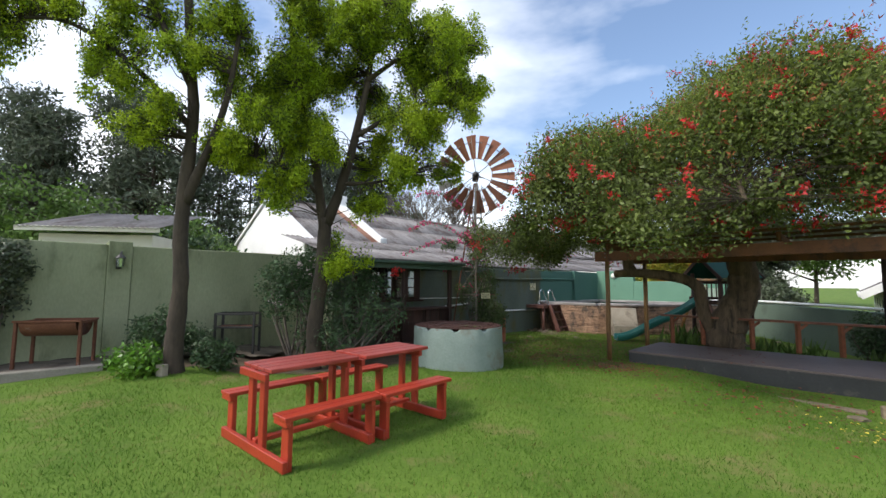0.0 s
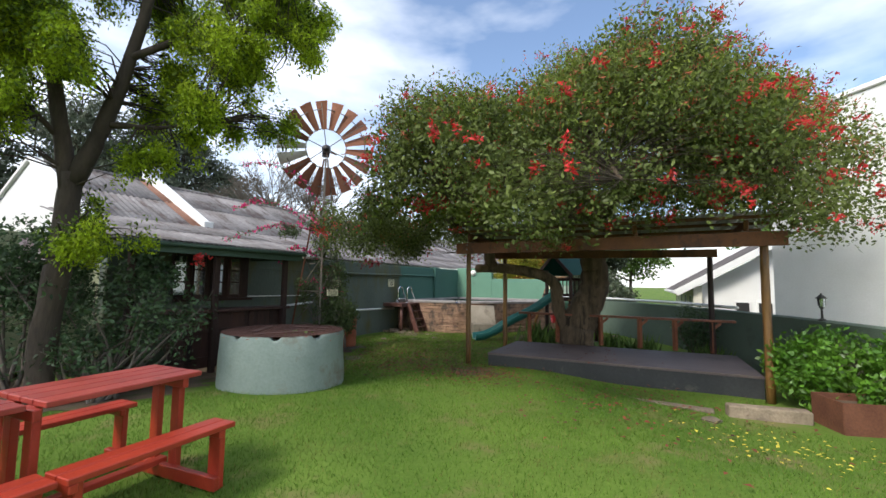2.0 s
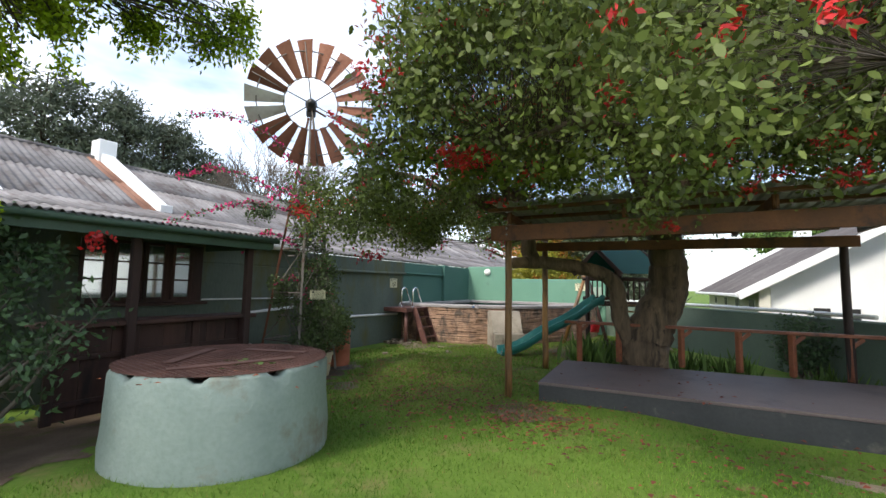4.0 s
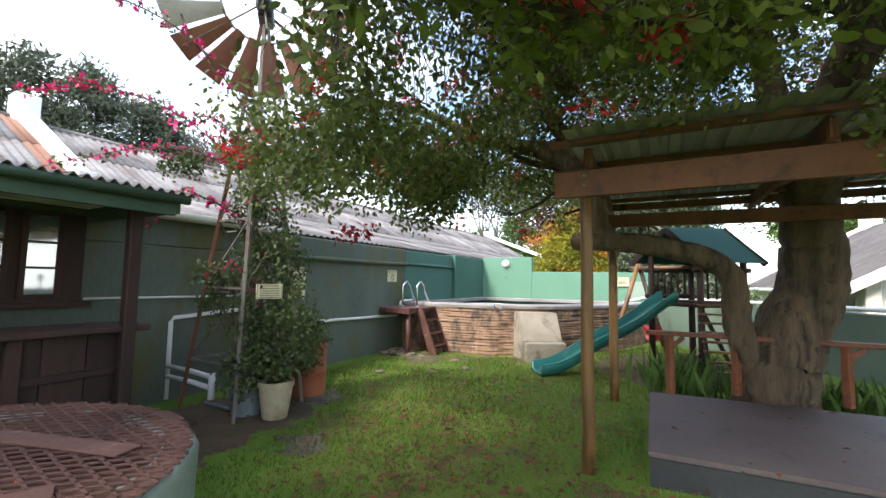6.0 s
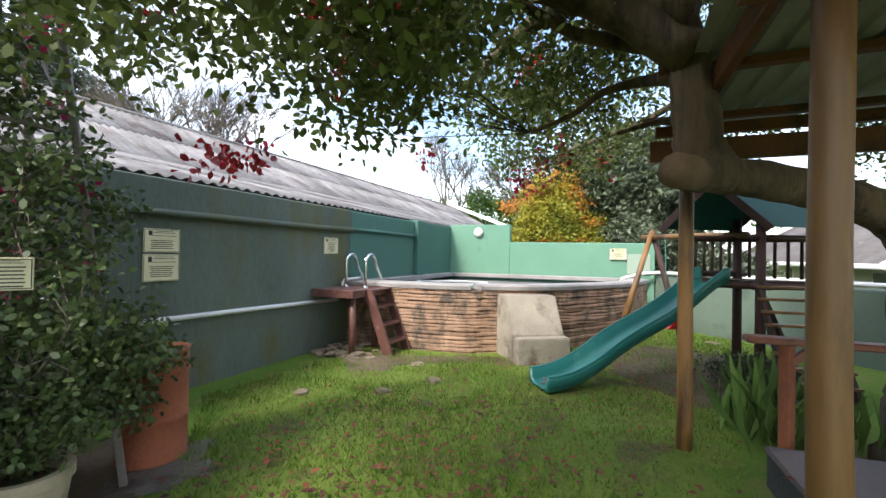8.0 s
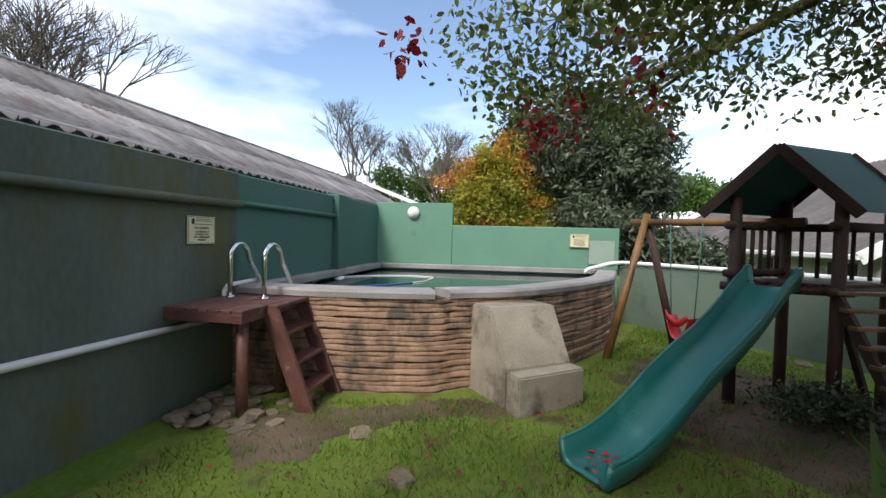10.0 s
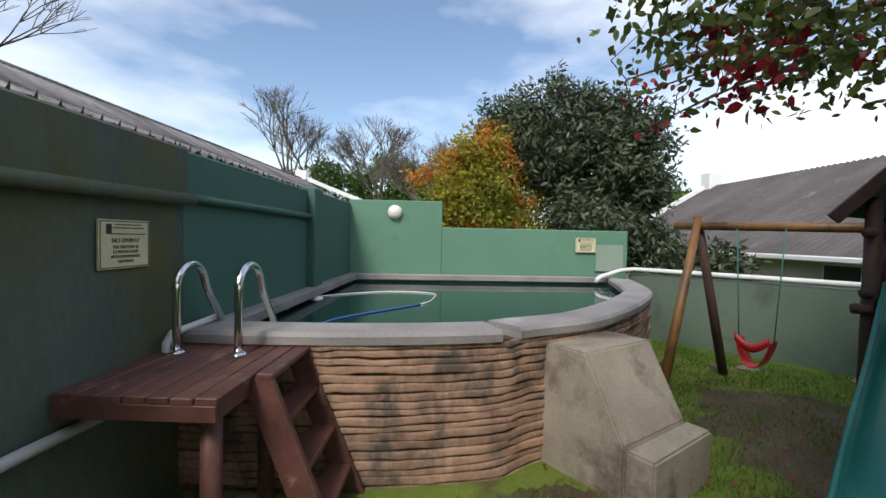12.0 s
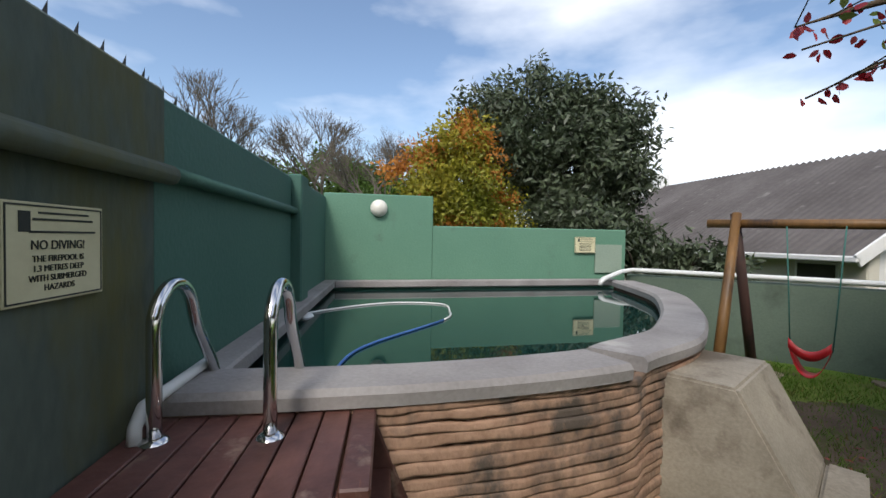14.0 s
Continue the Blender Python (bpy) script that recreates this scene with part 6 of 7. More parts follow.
grab_rail(-0.11, 1)
grab_rail(-0.455, 2)
tagged(tube("pool_inlet_pipe", [H(8.42, -0.06, 0.79), H(8.425, -0.06, 0.84), H(8.47, -0.06, 0.885), H(8.90, -0.07, 0.90), H(8.93, -0.07, 0.89), H(8.94, -0.08, 0.78)], 0.021, M_PVC, None, 10), "white plastic inlet pipe over the pool rim", "pipe")
hose = smooth_line([(4.52, 15.59, 0.752), (4.8, 15.95, 0.752), (5.2, 16.1, 0.752), (6.02, 15.96, 0.752), (6.35, 15.5, 0.752), (6.06, 15.18, 0.752), (5.67, 14.98, 0.752), (4.65, 14.88, 0.752), (4.15, 14.6, 0.752), (4.0, 14.5, 0.752)], 6)
pool_hose = thing("pool_hose", "white and blue cleaner hose floating on the pool", "hose")
half = len(hose) * 2 // 3
tube("hose_run", hose[:half + 1], 0.009, M_PVC, pool_hose, 8)
tube("hose_run", hose[half:], 0.009, M_HOSE_BLUE, pool_hose, 8, "blue length of hose")
fl = thing("pool_skimmer", "white floating pool skimmer", "skimmer", Matrix.Translation((5.05, 16.05, 0.745)))
v, f = lathe([(0.0, 0.03), (0.06, 0.03), (0.10, 0.015), (0.11, 0.0)], 16)
part("float", mesh("float", v, f, M_PVC, True), None, fl)


def block_steps():
    u, w = Vector((0.966, -0.26, 0)), Vector((-0.20, -0.98, 0))
    a = Vector((5.27, 13.36, 0))
    t = thing("concrete_steps", "pale cast concrete step block against the pool", "steps")
    for name, prof in (("block", [(0.0, -0.25), (0.0, 0.75), (0.40, 0.75), (0.68, 0.26), (0.682, -0.25)]), ("tread", [(0.685, -0.25), (0.683, 0.257), (0.86, 0.255), (0.865, -0.25)])):
        step_part(t, name, prof, a, u, w)


def step_part(t, name, prof, a, u, w):
    bm = bmesh.new()
    L = [bm.verts.new(a + w * y + Vector((0, 0, z))) for y, z in prof]
    R = [bm.verts.new(a + u * 0.72 + w * (y * 0.93) + Vector((0, 0, z))) for y, z in prof]
    bm.faces.new(L)
    bm.faces.new(R[::-1])
    for i in range(len(prof)):
        bm.faces.new((L[i], L[(i + 1) % len(prof)], R[(i + 1) % len(prof)], R[i]))
    bmesh.ops.recalc_face_normals(bm, faces=bm.faces)
    bmesh.ops.bevel(bm, geom=list(bm.edges), offset=0.014, segments=2, affect="EDGES")
    part(name, bm, M_PALE_CONCRETE, t)


block_steps()


def spikes():
    t = thing("wall_spikes", "row of sharp metal points along the wall top", "wall spikes", HOUSE)
    v = [(-0.014, 0, 0), (0.014, 0, 0), (0, 0.012, 0), (0.010, -0.004, 0.056)]
    shape = mesh("point", v, [(0, 1, 3), (1, 2, 3), (2, 0, 3), (2, 1, 0)], M_IRON)
    for i in range(62):
        s, top = 6.46 + i * 0.1, 1.955 if i < 22 else 1.965
        w = -0.01 if i < 22 else 0.03
        part("point", shape, None, t, "", Matrix.Translation((s, w, top - 0.02)))


spikes()


# ---- signs ----
def lettering(text, size, loc, parent, m):
    cu = bpy.data.curves.new("lettering", "FONT")
    cu.body, cu.size, cu.align_x, cu.align_y, cu.extrude = text, size, "CENTER", "CENTER", 0.0008
    ob = new("lettering_tmp", cu)
    me = bpy.data.meshes.new_from_object(ob.evaluated_get(bpy.context.evaluated_depsgraph_get()))
    bpy.data.objects.remove(ob)
    me.materials.append(m)
    return part("lettering", me, None, parent, "", Matrix.Translation(loc))


def sign(label, m, w, h, lines, bars, head=True):
    """A board in its own x (right) and y (up) plane."""
    t = thing("notice_board", label, "sign", m, "notices")
    part("board", box((0, 0, 0.006), (w, h, 0.012), 0.002), M_SIGN, t)
    for c, s in (((0, h / 2 - 0.008), (w - 0.012, 0.004)), ((0, -h / 2 + 0.008), (w - 0.012, 0.004)), ((-w / 2 + 0.008, 0), (0.004, h - 0.012)), ((w / 2 - 0.008, 0), (0.004, h - 0.012))):
        part("border", box((*c, 0.013), (*s, 0.001)), M_INK, t)
    if head:
        for y, bw in ((h * 0.40, 0.52), (h * 0.335, 0.62), (h * 0.21, 0.68)):
            part("banner", box((w * 0.06, y, 0.013), (w * bw, h * 0.022, 0.001)), M_INK, t)
        part("emblem", box((-w * 0.32, h * 0.31, 0.013), (w * 0.10, h * 0.2, 0.001)), M_INK, t)
    for text, size, y in lines:
        lettering(text, size, (0, y, 0.0135), t, M_INK)
    for y, bw, bh in bars:
        part("print_line", box((0, y, 0.013), (w * bw, bh, 0.001)), M_INK, t)
    return t


def on_wall(s, z):
    return HOUSE @ Matrix.Translation((s, -0.004, z)) @ Matrix.Rotation(math.pi / 2, 4, "X")


sign("cream safety notice with dark lettering on the wall", on_wall(8.197, 1.388), 0.315, 0.236,
     [("NO DIVING!", 0.031, 0.018), ("THE FIREPOOL IS", 0.0215, -0.014), ("1.3 METRES DEEP", 0.0215, -0.037), ("WITH SUBMERGED", 0.0215, -0.060), ("HAZARDS", 0.0215, -0.083)], [])
sign("cream printed notice on the dark wall", on_wall(5.79, 1.37), 0.33, 0.215, [], [(0.0 - 0.018 * i, 0.62 - 0.06 * (i % 2), 0.007) for i in range(5)])
sign("cream printed notice on the dark wall", on_wall(5.79, 1.12), 0.33, 0.25, [], [(0.01 - 0.018 * i, 0.66 - 0.05 * (i % 3), 0.007) for i in range(6)])
back = Matrix.Rotation(math.atan2(-2.1, 2.25), 4, "Z") @ Matrix.Rotation(math.pi / 2, 4, "X")
sign("cream printed notice on the mint wall", Matrix.Translation((9.19, 14.83, 1.37)) @ back, 0.34, 0.24, [], [(0.02 - 0.02 * i, 0.6 - 0.05 * (i % 2), 0.008) for i in range(6)])
sign("cream printed notice hung on the climber", Matrix.Translation((1.09, 10.62, 1.17)) @ Matrix.Rotation(radians(18), 4, "Z") @ Matrix.Rotation(radians(88), 4, "X"), 0.25, 0.145, [], [(0.03 - 0.017 * i, 0.78 - 0.04 * (i % 2), 0.006) for i in range(6)])
lamp = thing("bulkhead_lamp", "round white bulkhead lamp on the green wall", "lamp", Matrix.Translation((6.93, 16.93, 1.83)) @ back)
v, f = lathe([(0.0, 0.075), (0.05, 0.07), (0.09, 0.045), (0.112, 0.012), (0.115, 0.0)], 28)
part("globe", mesh("globe", v, f, M_GLOBE, True), None, lamp)


# ---- play tower, slide and swing ----
P1, P2, P3, P4 = Vector((6.98, 11.67, 0)), Vector((7.62, 11.46, 0)), Vector((7.30, 11.02, 0)), Vector((7.94, 10.80, 0))


def play_tower():
    t = thing("play_tower", "timber play tower with a green canvas roof", "play tower")
    for p in (P1, P2, P3, P4):
        tube("post", [p + Vector((0, 0, -0.25)), p + Vector((0, 0, 0.8)), p + Vector((0, 0, 1.80))], [0.052, 0.05, 0.048], M_TIMBER, t, 12)
    for a, b, z in ((P1, P2, 1.0), (P2, P4, 1.0), (P4, P3, 1.0), (P3, P1, 1.0), (P1, P2, 1.55), (P2, P4, 1.55), (P3, P4, 1.55), (P1, P2, 1.12)):
        d = (b - a).normalized() * 0.1
        tube("cross_pole", [a - d + Vector((0, 0, z)), b + d + Vector((0, 0, z))], 0.038, M_TIMBER, t, 10)
    for i in range(6):
        u = (i + 0.5) / 6
        part("floor_plank", beam(P1.lerp(P3, u) + Vector((0, 0, 1.05)), P2.lerp(P4, u) + Vector((0, 0, 1.05)), 0.105, 0.025), M_TIMBER, t)
    for i in range(1, 6):
        for a, b in ((P1, P2), (P2, P4)):
            q = a.lerp(b, i / 6)
            tube("baluster", [q + Vector((0, 0, 1.08)), q + Vector((0, 0, 1.56))], 0.018, M_TIMBER, t, 8)
    # gabled canvas roof; ridge from the slide side to the back
    f0, f1 = P1.lerp(P3, 0.5), P2.lerp(P4, 0.5)
    along = (f1 - f0).normalized()
    out = (P1 - P3).normalized()
    r0, r1 = f0 - along * 0.14 + Vector((0, 0, 2.25)), f1 + along * 0.14 + Vector((0, 0, 2.25))
    for sg in (1, -1):
        e0, e1 = r0 + out * sg * 0.55 - Vector((0, 0, 0.58)), r1 + out * sg * 0.55 - Vector((0, 0, 0.58))
        v = [r0, r1, e1, e0] + [p - Vector((0, 0, 0.006)) for p in (r0, r1, e1, e0)]
        part("canvas", mesh("canvas", v, [(0, 1, 2, 3), (7, 6, 5, 4), (0, 3, 7, 4), (1, 5, 6, 2), (3, 2, 6, 7)], M_TARP), None, t, "green canvas roof")
        for a, b in ((r0, e0), (r1, e1)):
            part("barge_board", beam(a - Vector((0, 0, 0.03)), b - Vector((0, 0, 0.03)), 0.03, 0.09), M_TIMBER, t)
    # plank ladder
    top, bot = Vector((7.48, 10.86, 1.0)), Vector((7.02, 10.30, -0.05))
    side = Vector((0.56, -0.46, 0)).normalized() * 0.27
    for sg in (-1, 1):
        part("ladder_side", beam(top + side * sg, bot + side * sg, 0.04, 0.09), M_TIMBER, t)
    for i in range(8):
        q = top.lerp(bot, (i + 0.4) / 8.2) + Vector((0, 0, 0.05))
        part("ladder_plank", beam(q - side * 1.15, q + side * 1.15, 0.085, 0.03), M_POLE, t)
    part("strut", beam(P3 + Vector((0, 0, 0.95)), P3.lerp(P4, 0.7) + Vector((0, 0, 0.0)), 0.05, 0.05), M_TIMBER, t)


play_tower()


def slide():
    t = thing("garden_slide", "wavy dark green plastic slide", "slide", Matrix.Translation((4.8, 11.68, 0)))
    a, b = Vector((7.08, 11.36, 1.08)), Vector((4.80, 11.68, 0.0))
    prof = [(0.0, 1.08), (0.05, 1.07), (0.12, 0.98), (0.25, 0.78), (0.38, 0.62), (0.5, 0.50), (0.62, 0.36), (0.75, 0.18), (0.86, 0.07), (0.94, 0.03), (1.0, 0.02)]
    d = Vector((b.x - a.x, b.y - a.y, 0))
    s = Vector((-d.y, d.x, 0)).normalized()
    line = smooth_line([(a.x + d.x * u - 4.8, a.y + d.y * u - 11.68, z - 0.06) for u, z in prof], 4)
    cross = [(-0.25, 0.10), (-0.235, 0.135), (-0.205, 0.13), (-0.185, 0.04), (-0.12, 0.0), (0.12, 0.0), (0.185, 0.04), (0.205, 0.13), (0.235, 0.135), (0.25, 0.10), (0.215, -0.02), (-0.215, -0.02)]
    v, f, k = [], [], len(cross)
    for i, p in enumerate(line):
        lift = 1.0 if i > 3 else 1.25
        for x, z in cross:
            v.append(p + s * (x * 0.84 - 0.04) + Vector((0, 0, z * lift)))
    for i in range(len(line) - 1):
        for j in range(k):
            q, r = i * k + j, i * k + (j + 1) % k
            f.append((q, r, r + k, q + k))
    f += [tuple(range(k))[::-1], tuple(range((len(line) - 1) * k, len(line) * k))]
    me = mesh("chute", v, f, M_SLIDE, True)
    part("chute", me, None, t)
    for sg in (-1, 1):
        tube("side_lip", [p + s * (sg * 0.189 - 0.04) + Vector((0, 0, 0.132 * (1.0 if i > 3 else 1.25))) for i, p in enumerate(line)], 0.016, M_SLIDE, t, 8)


slide()


def swing():
    t = thing("garden_swing", "round timber swing with a red strap seat", "swing")
    end, tow = Vector((8.03, 13.22, 1.64)), Vector((7.58, 11.42, 1.60))
    tube("top_pole", [end, end.lerp(tow, 0.5), tow + (tow - end).normalized() * 0.12], 0.045, M_POLE, t, 12)
    for foot, m, lean in ((Vector((7.33, 13.12, -0.15)), M_POLE, 0.0), (Vector((8.45, 12.76, -0.15)), M_TIMBER, 0.05)):
        head = Vector((7.96, 12.98, 1.66)) + Vector((0.03 if lean else -0.03, 0, 0))
        tube("leg", [foot, foot.lerp(head, 0.5), head + (head - foot).normalized() * 0.08], [0.05, 0.048, 0.042], m, t, 12)
    c = Vector((7.72, 12.40, 0.36))
    d = (tow - end).normalized()
    d.z = 0
    for sg in (-1, 1):
        topp = Vector((*(c + d * sg * 0.20).xy, 1.6)) - c
        tube("rope", [c + d * sg * 0.145 + Vector((0, 0, 0.14)), c + topp], 0.006, M_ROPE, t, 6, "green rope")
    n = Vector((-d.y, d.x, 0))
    v, f = [], []
    for i in range(13):
        u = -1 + 2 * i / 12
        z = -0.10 + 0.26 * abs(u) ** 2.4
        for w, dz in ((-0.10, 0.008), (0.10, 0.008), (0.10, 0), (-0.10, 0)):
            v.append(c + d * u * 0.145 + n * w + Vector((0, 0, z + dz)))
    for i in range(12):
        for j in range(4):
            a, b = i * 4 + j, i * 4 + (j + 1) % 4
            f.append((a, b, b + 4, a + 4))
    f += [(3, 2, 1, 0), (48, 49, 50, 51)]
    w2, g2 = [], []
    for i in range(9):
        u = -1 + i / 4
        z = 0.05 + 0.10 * abs(u) ** 2
        for dn, dz in ((-0.105, 0.0), (-0.105, 0.085), (-0.098, 0.085), (-0.098, 0.0)):
            w2.append(c + d * u * 0.145 + n * dn + Vector((0, 0, z + dz)))
    for i in range(8):
        for j in range(4):
            a, b = i * 4 + j, i * 4 + (j + 1) % 4
            g2.append((a, b, b + 4, a + 4))
    g2 += [(3, 2, 1, 0), (32, 33, 34, 35)]
    part("seat_band", mesh("seat_band", w2, g2, M_SEAT_RED, True), None, t, "red plastic back band")
    part("strap_seat", mesh("strap_seat", v, f, M_SEAT_RED, True), None, t, "red plastic strap seat")


swing()


# ---- stage rail ----
def stage_rail():
    t = thing("stage_rail", "orange-stained timber handrail along the stage", "railing")
    a, b = Vector((5.25, 9.86, 0)), Vector((7.98, 7.15, 0))
    d = (b - a).normalized()
    for i, u in enumerate((0.03, 0.19, 0.42, 0.61, 0.77, 0.93)):
        p = a.lerp(b, u)
        z0 = 0.165 if i > 0 else -0.1
        part("post", beam(p + Vector((0, 0, z0)), p + Vector((0, 0, 0.74)), 0.07, 0.07, 0.006), M_RAIL_WOOD, t)
        part("bracket", beam(p + d * 0.14 + Vector((0, 0, 0.735)), p + d * 0.02 + Vector((0, 0, 0.62)), 0.04, 0.05, 0.004), M_RAIL_WOOD, t)
    part("handrail", beam(a - d * 0.12 + Vector((0, 0, 0.765)), b + d * 0.1 + Vector((0, 0, 0.765)), 0.12, 0.045, 0.008), M_RAIL_WOOD, t)


stage_rail()


# ---- the terrace: barbecues, kerbs, lantern ----
def half_drum_barbecue():
    t = thing("drum_barbecue", "rusty half-drum barbecue on a stand", "barbecue", Matrix.Translation((-5.98, 6.55, 0.12)) @ Matrix.Rotation(radians(14), 4, "Z"))
    v, f = [], []
    for x in (-0.36, 0.36):
        for r in (0.24, 0.225):
            for k in range(13):
                a = math.pi + math.pi * k / 12
                v.append((x, r * math.cos(a), 0.74 + r * math.sin(a)))
    for k in range(12):
        f += [(k, k + 1, k + 27, k + 26), (k + 13, k + 39, k + 40, k + 14), (k, k + 13, k + 14, k + 1), (k + 26, k + 27, k + 40, k + 39)]
    f += [(0, 26, 39, 13), (12, 25, 51, 38)]
    f += [tuple(range(13)), tuple(range(38, 25, -1))]
    part("drum", mesh("drum", v, f, M_RUST, True), None, t)
    for x in (-0.41, 0.41):
        for y in (-0.2, 0.2):
            part("leg", box((x, y, 0.36), (0.04, 0.04, 0.78), 0.003), M_RUST, t)
        part("end_bar", box((x, 0, 0.72), (0.04, 0.4, 0.04), 0.003), M_RUST, t)
    for y in (-0.245, 0.245):
        part("side_bar", box((0, y, 0.74), (0.86, 0.03, 0.03), 0.003), M_RUST, t)


def grid_barbecue():
    t = thing("grid_barbecue", "dark welded iron barbecue stand with a grid", "barbecue", Matrix.Translation((-4.12, 8.5, 0.08)) @ Matrix.Rotation(radians(8), 4, "Z"))
    for x in (-0.36, 0.36):
        for y in (-0.2, 0.2):
            part("leg", box((x, y, 0.38), (0.045, 0.045, 0.80), 0.003), M_IRON, t)
    for z in (0.50, 0.76):
        for y in (-0.2, 0.2):
            part("long_bar", box((0, y, z), (0.72, 0.04, 0.04), 0.003), M_IRON, t)
        for x in (-0.36, 0.36):
            part("short_bar", box((x, 0, z), (0.035, 0.4, 0.035), 0.003), M_IRON, t)
    for i in range(11):
        part("grid_bar", box((-0.32 + i * 0.064, 0, 0.775), (0.008, 0.4, 0.008)), M_IRON, t)
    part("pan", box((0, 0, 0.50), (0.68, 0.36, 0.02), 0.004), M_RUST, t)


half_drum_barbecue()
grid_barbecue()


def lantern(m, label, standing):
    t = thing("garden_lantern", label, "lantern", m)
    v, f = lathe([(0.0, -0.02), (0.035, -0.02), (0.045, 0.0), (0.055, 0.14), (0.0, 0.14)], 6)
    part("glass", mesh("glass", v, f, M_GLASS), None, t, "clear lantern glass")
    v, f = lathe([(0.0, 0.24), (0.012, 0.235), (0.018, 0.21), (0.05, 0.18), (0.085, 0.145), (0.085, 0.135), (0.0, 0.135)], 12)
    part("cap", mesh("cap", v, f, M_IRON), None, t)
    for k in range(6):
        a = math.pi * k / 3
        tube("bar", [(0.046 * math.cos(a), 0.046 * math.sin(a), 0.0), (0.057 * math.cos(a), 0.057 * math.sin(a), 0.14)], 0.005, M_IRON, t, 5)
    if standing:
        v, f = lathe([(0.06, -0.27), (0.06, -0.25), (0.02, -0.22), (0.018, -0.06), (0.045, -0.02), (0.0, -0.02)], 12)
        part("pedestal", mesh("pedestal", v, f, M_IRON), None, t)
    else:
        tube("bracket", [(0.0, 0.0, 0.22), (0.02, 0.06, 0.26), (0.02, 0.15, 0.14), (0.0, 0.15, -0.04)], 0.011, M_IRON, t, 6)
        part("wall_plate", box((0.0, 0.155, 0.05), (0.09, 0.012, 0.2), 0.004), M_IRON, t)


lantern(Matrix.Translation((7.80, 5.58, 1.14)) @ Matrix.Diagonal((0.8, 0.8, 0.8, 1)), "black iron pedestal lantern on the boundary wall", True)
lantern(Matrix.Translation((-5.745, 7.42, 1.74)) @ Matrix.Rotation(radians(45), 4, "Z"), "black iron wall lantern on the sage pier", False)


def stone(name, label, at, size, seed, m=M_STONE, group="loose stones", cat="stone"):
    rng = random.Random(seed)
    bm = bmesh.new()
    bmesh.ops.create_icosphere(bm, subdivisions=2, radius=1.0)
    for v in bm.verts:
        k = 1 + 0.28 * noise.noise(v.co * 1.3 + Vector((seed * 3.1, seed, 0)))
        v.co = Vector((max(-0.8, min(0.8, v.co.x)) * size[0] * k, max(-0.8, min(0.8, v.co.y)) * size[1] * k, max(-0.6, min(0.7, v.co.z)) * size[2] * k))
    ob = part(name, bm, m, None, "", Matrix.Translation((at[0], at[1], gz(*at[:2]) + (at[2] if len(at) > 2 else size[2] * 0.2))) @ Matrix.Rotation(rng.uniform(0, 3), 4, "Z"))
    return tagged(ob, label, cat, group)


rs = random.Random(12)
for i in range(46):
    s, w = rs.uniform(7.7, 8.5), rs.uniform(-0.95, -0.08)
    p = H(s, w)
    stone("rubble_stone", "broken tan building stone under the platform", (p.x, p.y, rs.uniform(0.0, 0.09) * (1 + w)), (rs.uniform(0.05, 0.12), rs.uniform(0.04, 0.08), rs.uniform(0.02, 0.045)), i)
for i, (x, y, sz) in enumerate(((3.95, 13.0, 0.13), (3.9, 12.35, 0.11), (3.3, 12.2, 0.1), (2.55, 12.45, 0.1), (8.9, 12.6, 0.16), (8.7, 12.9, 0.1), (9.2, 11.6, 0.14), (4.9, 5.05, 0.13))):
    stone("flat_stone", "flat weathered stone in the grass", (x, y), (sz, sz * 0.75, 0.035), 60 + i)


def kerb(name, p, q, w, h, m, label, z=0.0):
    p, q = Vector((*p, z)), Vector((*q, z))
    return tagged(part(name, beam(p + Vector((0, 0, h / 2 - 0.05)), q + Vector((0, 0, h / 2 - 0.05)), w, h + 0.1, 0.012), m, None), label, "kerb")


kerb("stone_kerb", (5.36, 5.22), (6.02, 4.74), 0.16, 0.15, M_STONE, "mossy stone kerb before the hedge", -0.14)
kerb("stone_kerb", (4.6, 6.1), (5.28, 5.32), 0.14, 0.02, M_STONE, "sunken stone edging in the lawn", -0.10)
kerb("terrace_kerb", (-7.75, 5.62), (-6.2, 5.8), 0.16, 0.17, M_CONCRETE, "rough concrete kerb of the terrace", 0.03)
kerb("terrace_kerb", (-6.15, 5.78), (-5.22, 6.55), 0.16, 0.17, M_CONCRETE, "rough concrete kerb of the terrace", 0.03)
kerb("loose_brick", (-5.62, 6.30), (-5.30, 6.48), 0.11, 0.07, M_PALE_CONCRETE, "pale loose block on the lawn", 0.04)
kerb("trunk_block", (-4.18, 6.28), (-4.06, 6.24), 0.11, 0.15, M_PALE_CONCRETE, "small concrete block by the tree trunk", 0.10)


def rust_planter():
    t = thing("steel_planter", "rusty steel box planter beside the kerb", "planter", Matrix.Translation((6.38, 4.42, -0.16)) @ Matrix.Rotation(radians(-28), 4, "Z"))
    for c, s in (((0, -0.24, 0.18), (0.74, 0.015, 0.36)), ((0, 0.24, 0.18), (0.74, 0.015, 0.36)), ((-0.37, 0, 0.18), (0.015, 0.48, 0.36)), ((0.37, 0, 0.18), (0.015, 0.48, 0.36))):
        part("side", box(c, s, 0.003), M_RUST, t)
    part("soil", box((0, 0, 0.14), (0.72, 0.46, 0.28)), M_EARTH, t, "dark soil")


rust_planter()


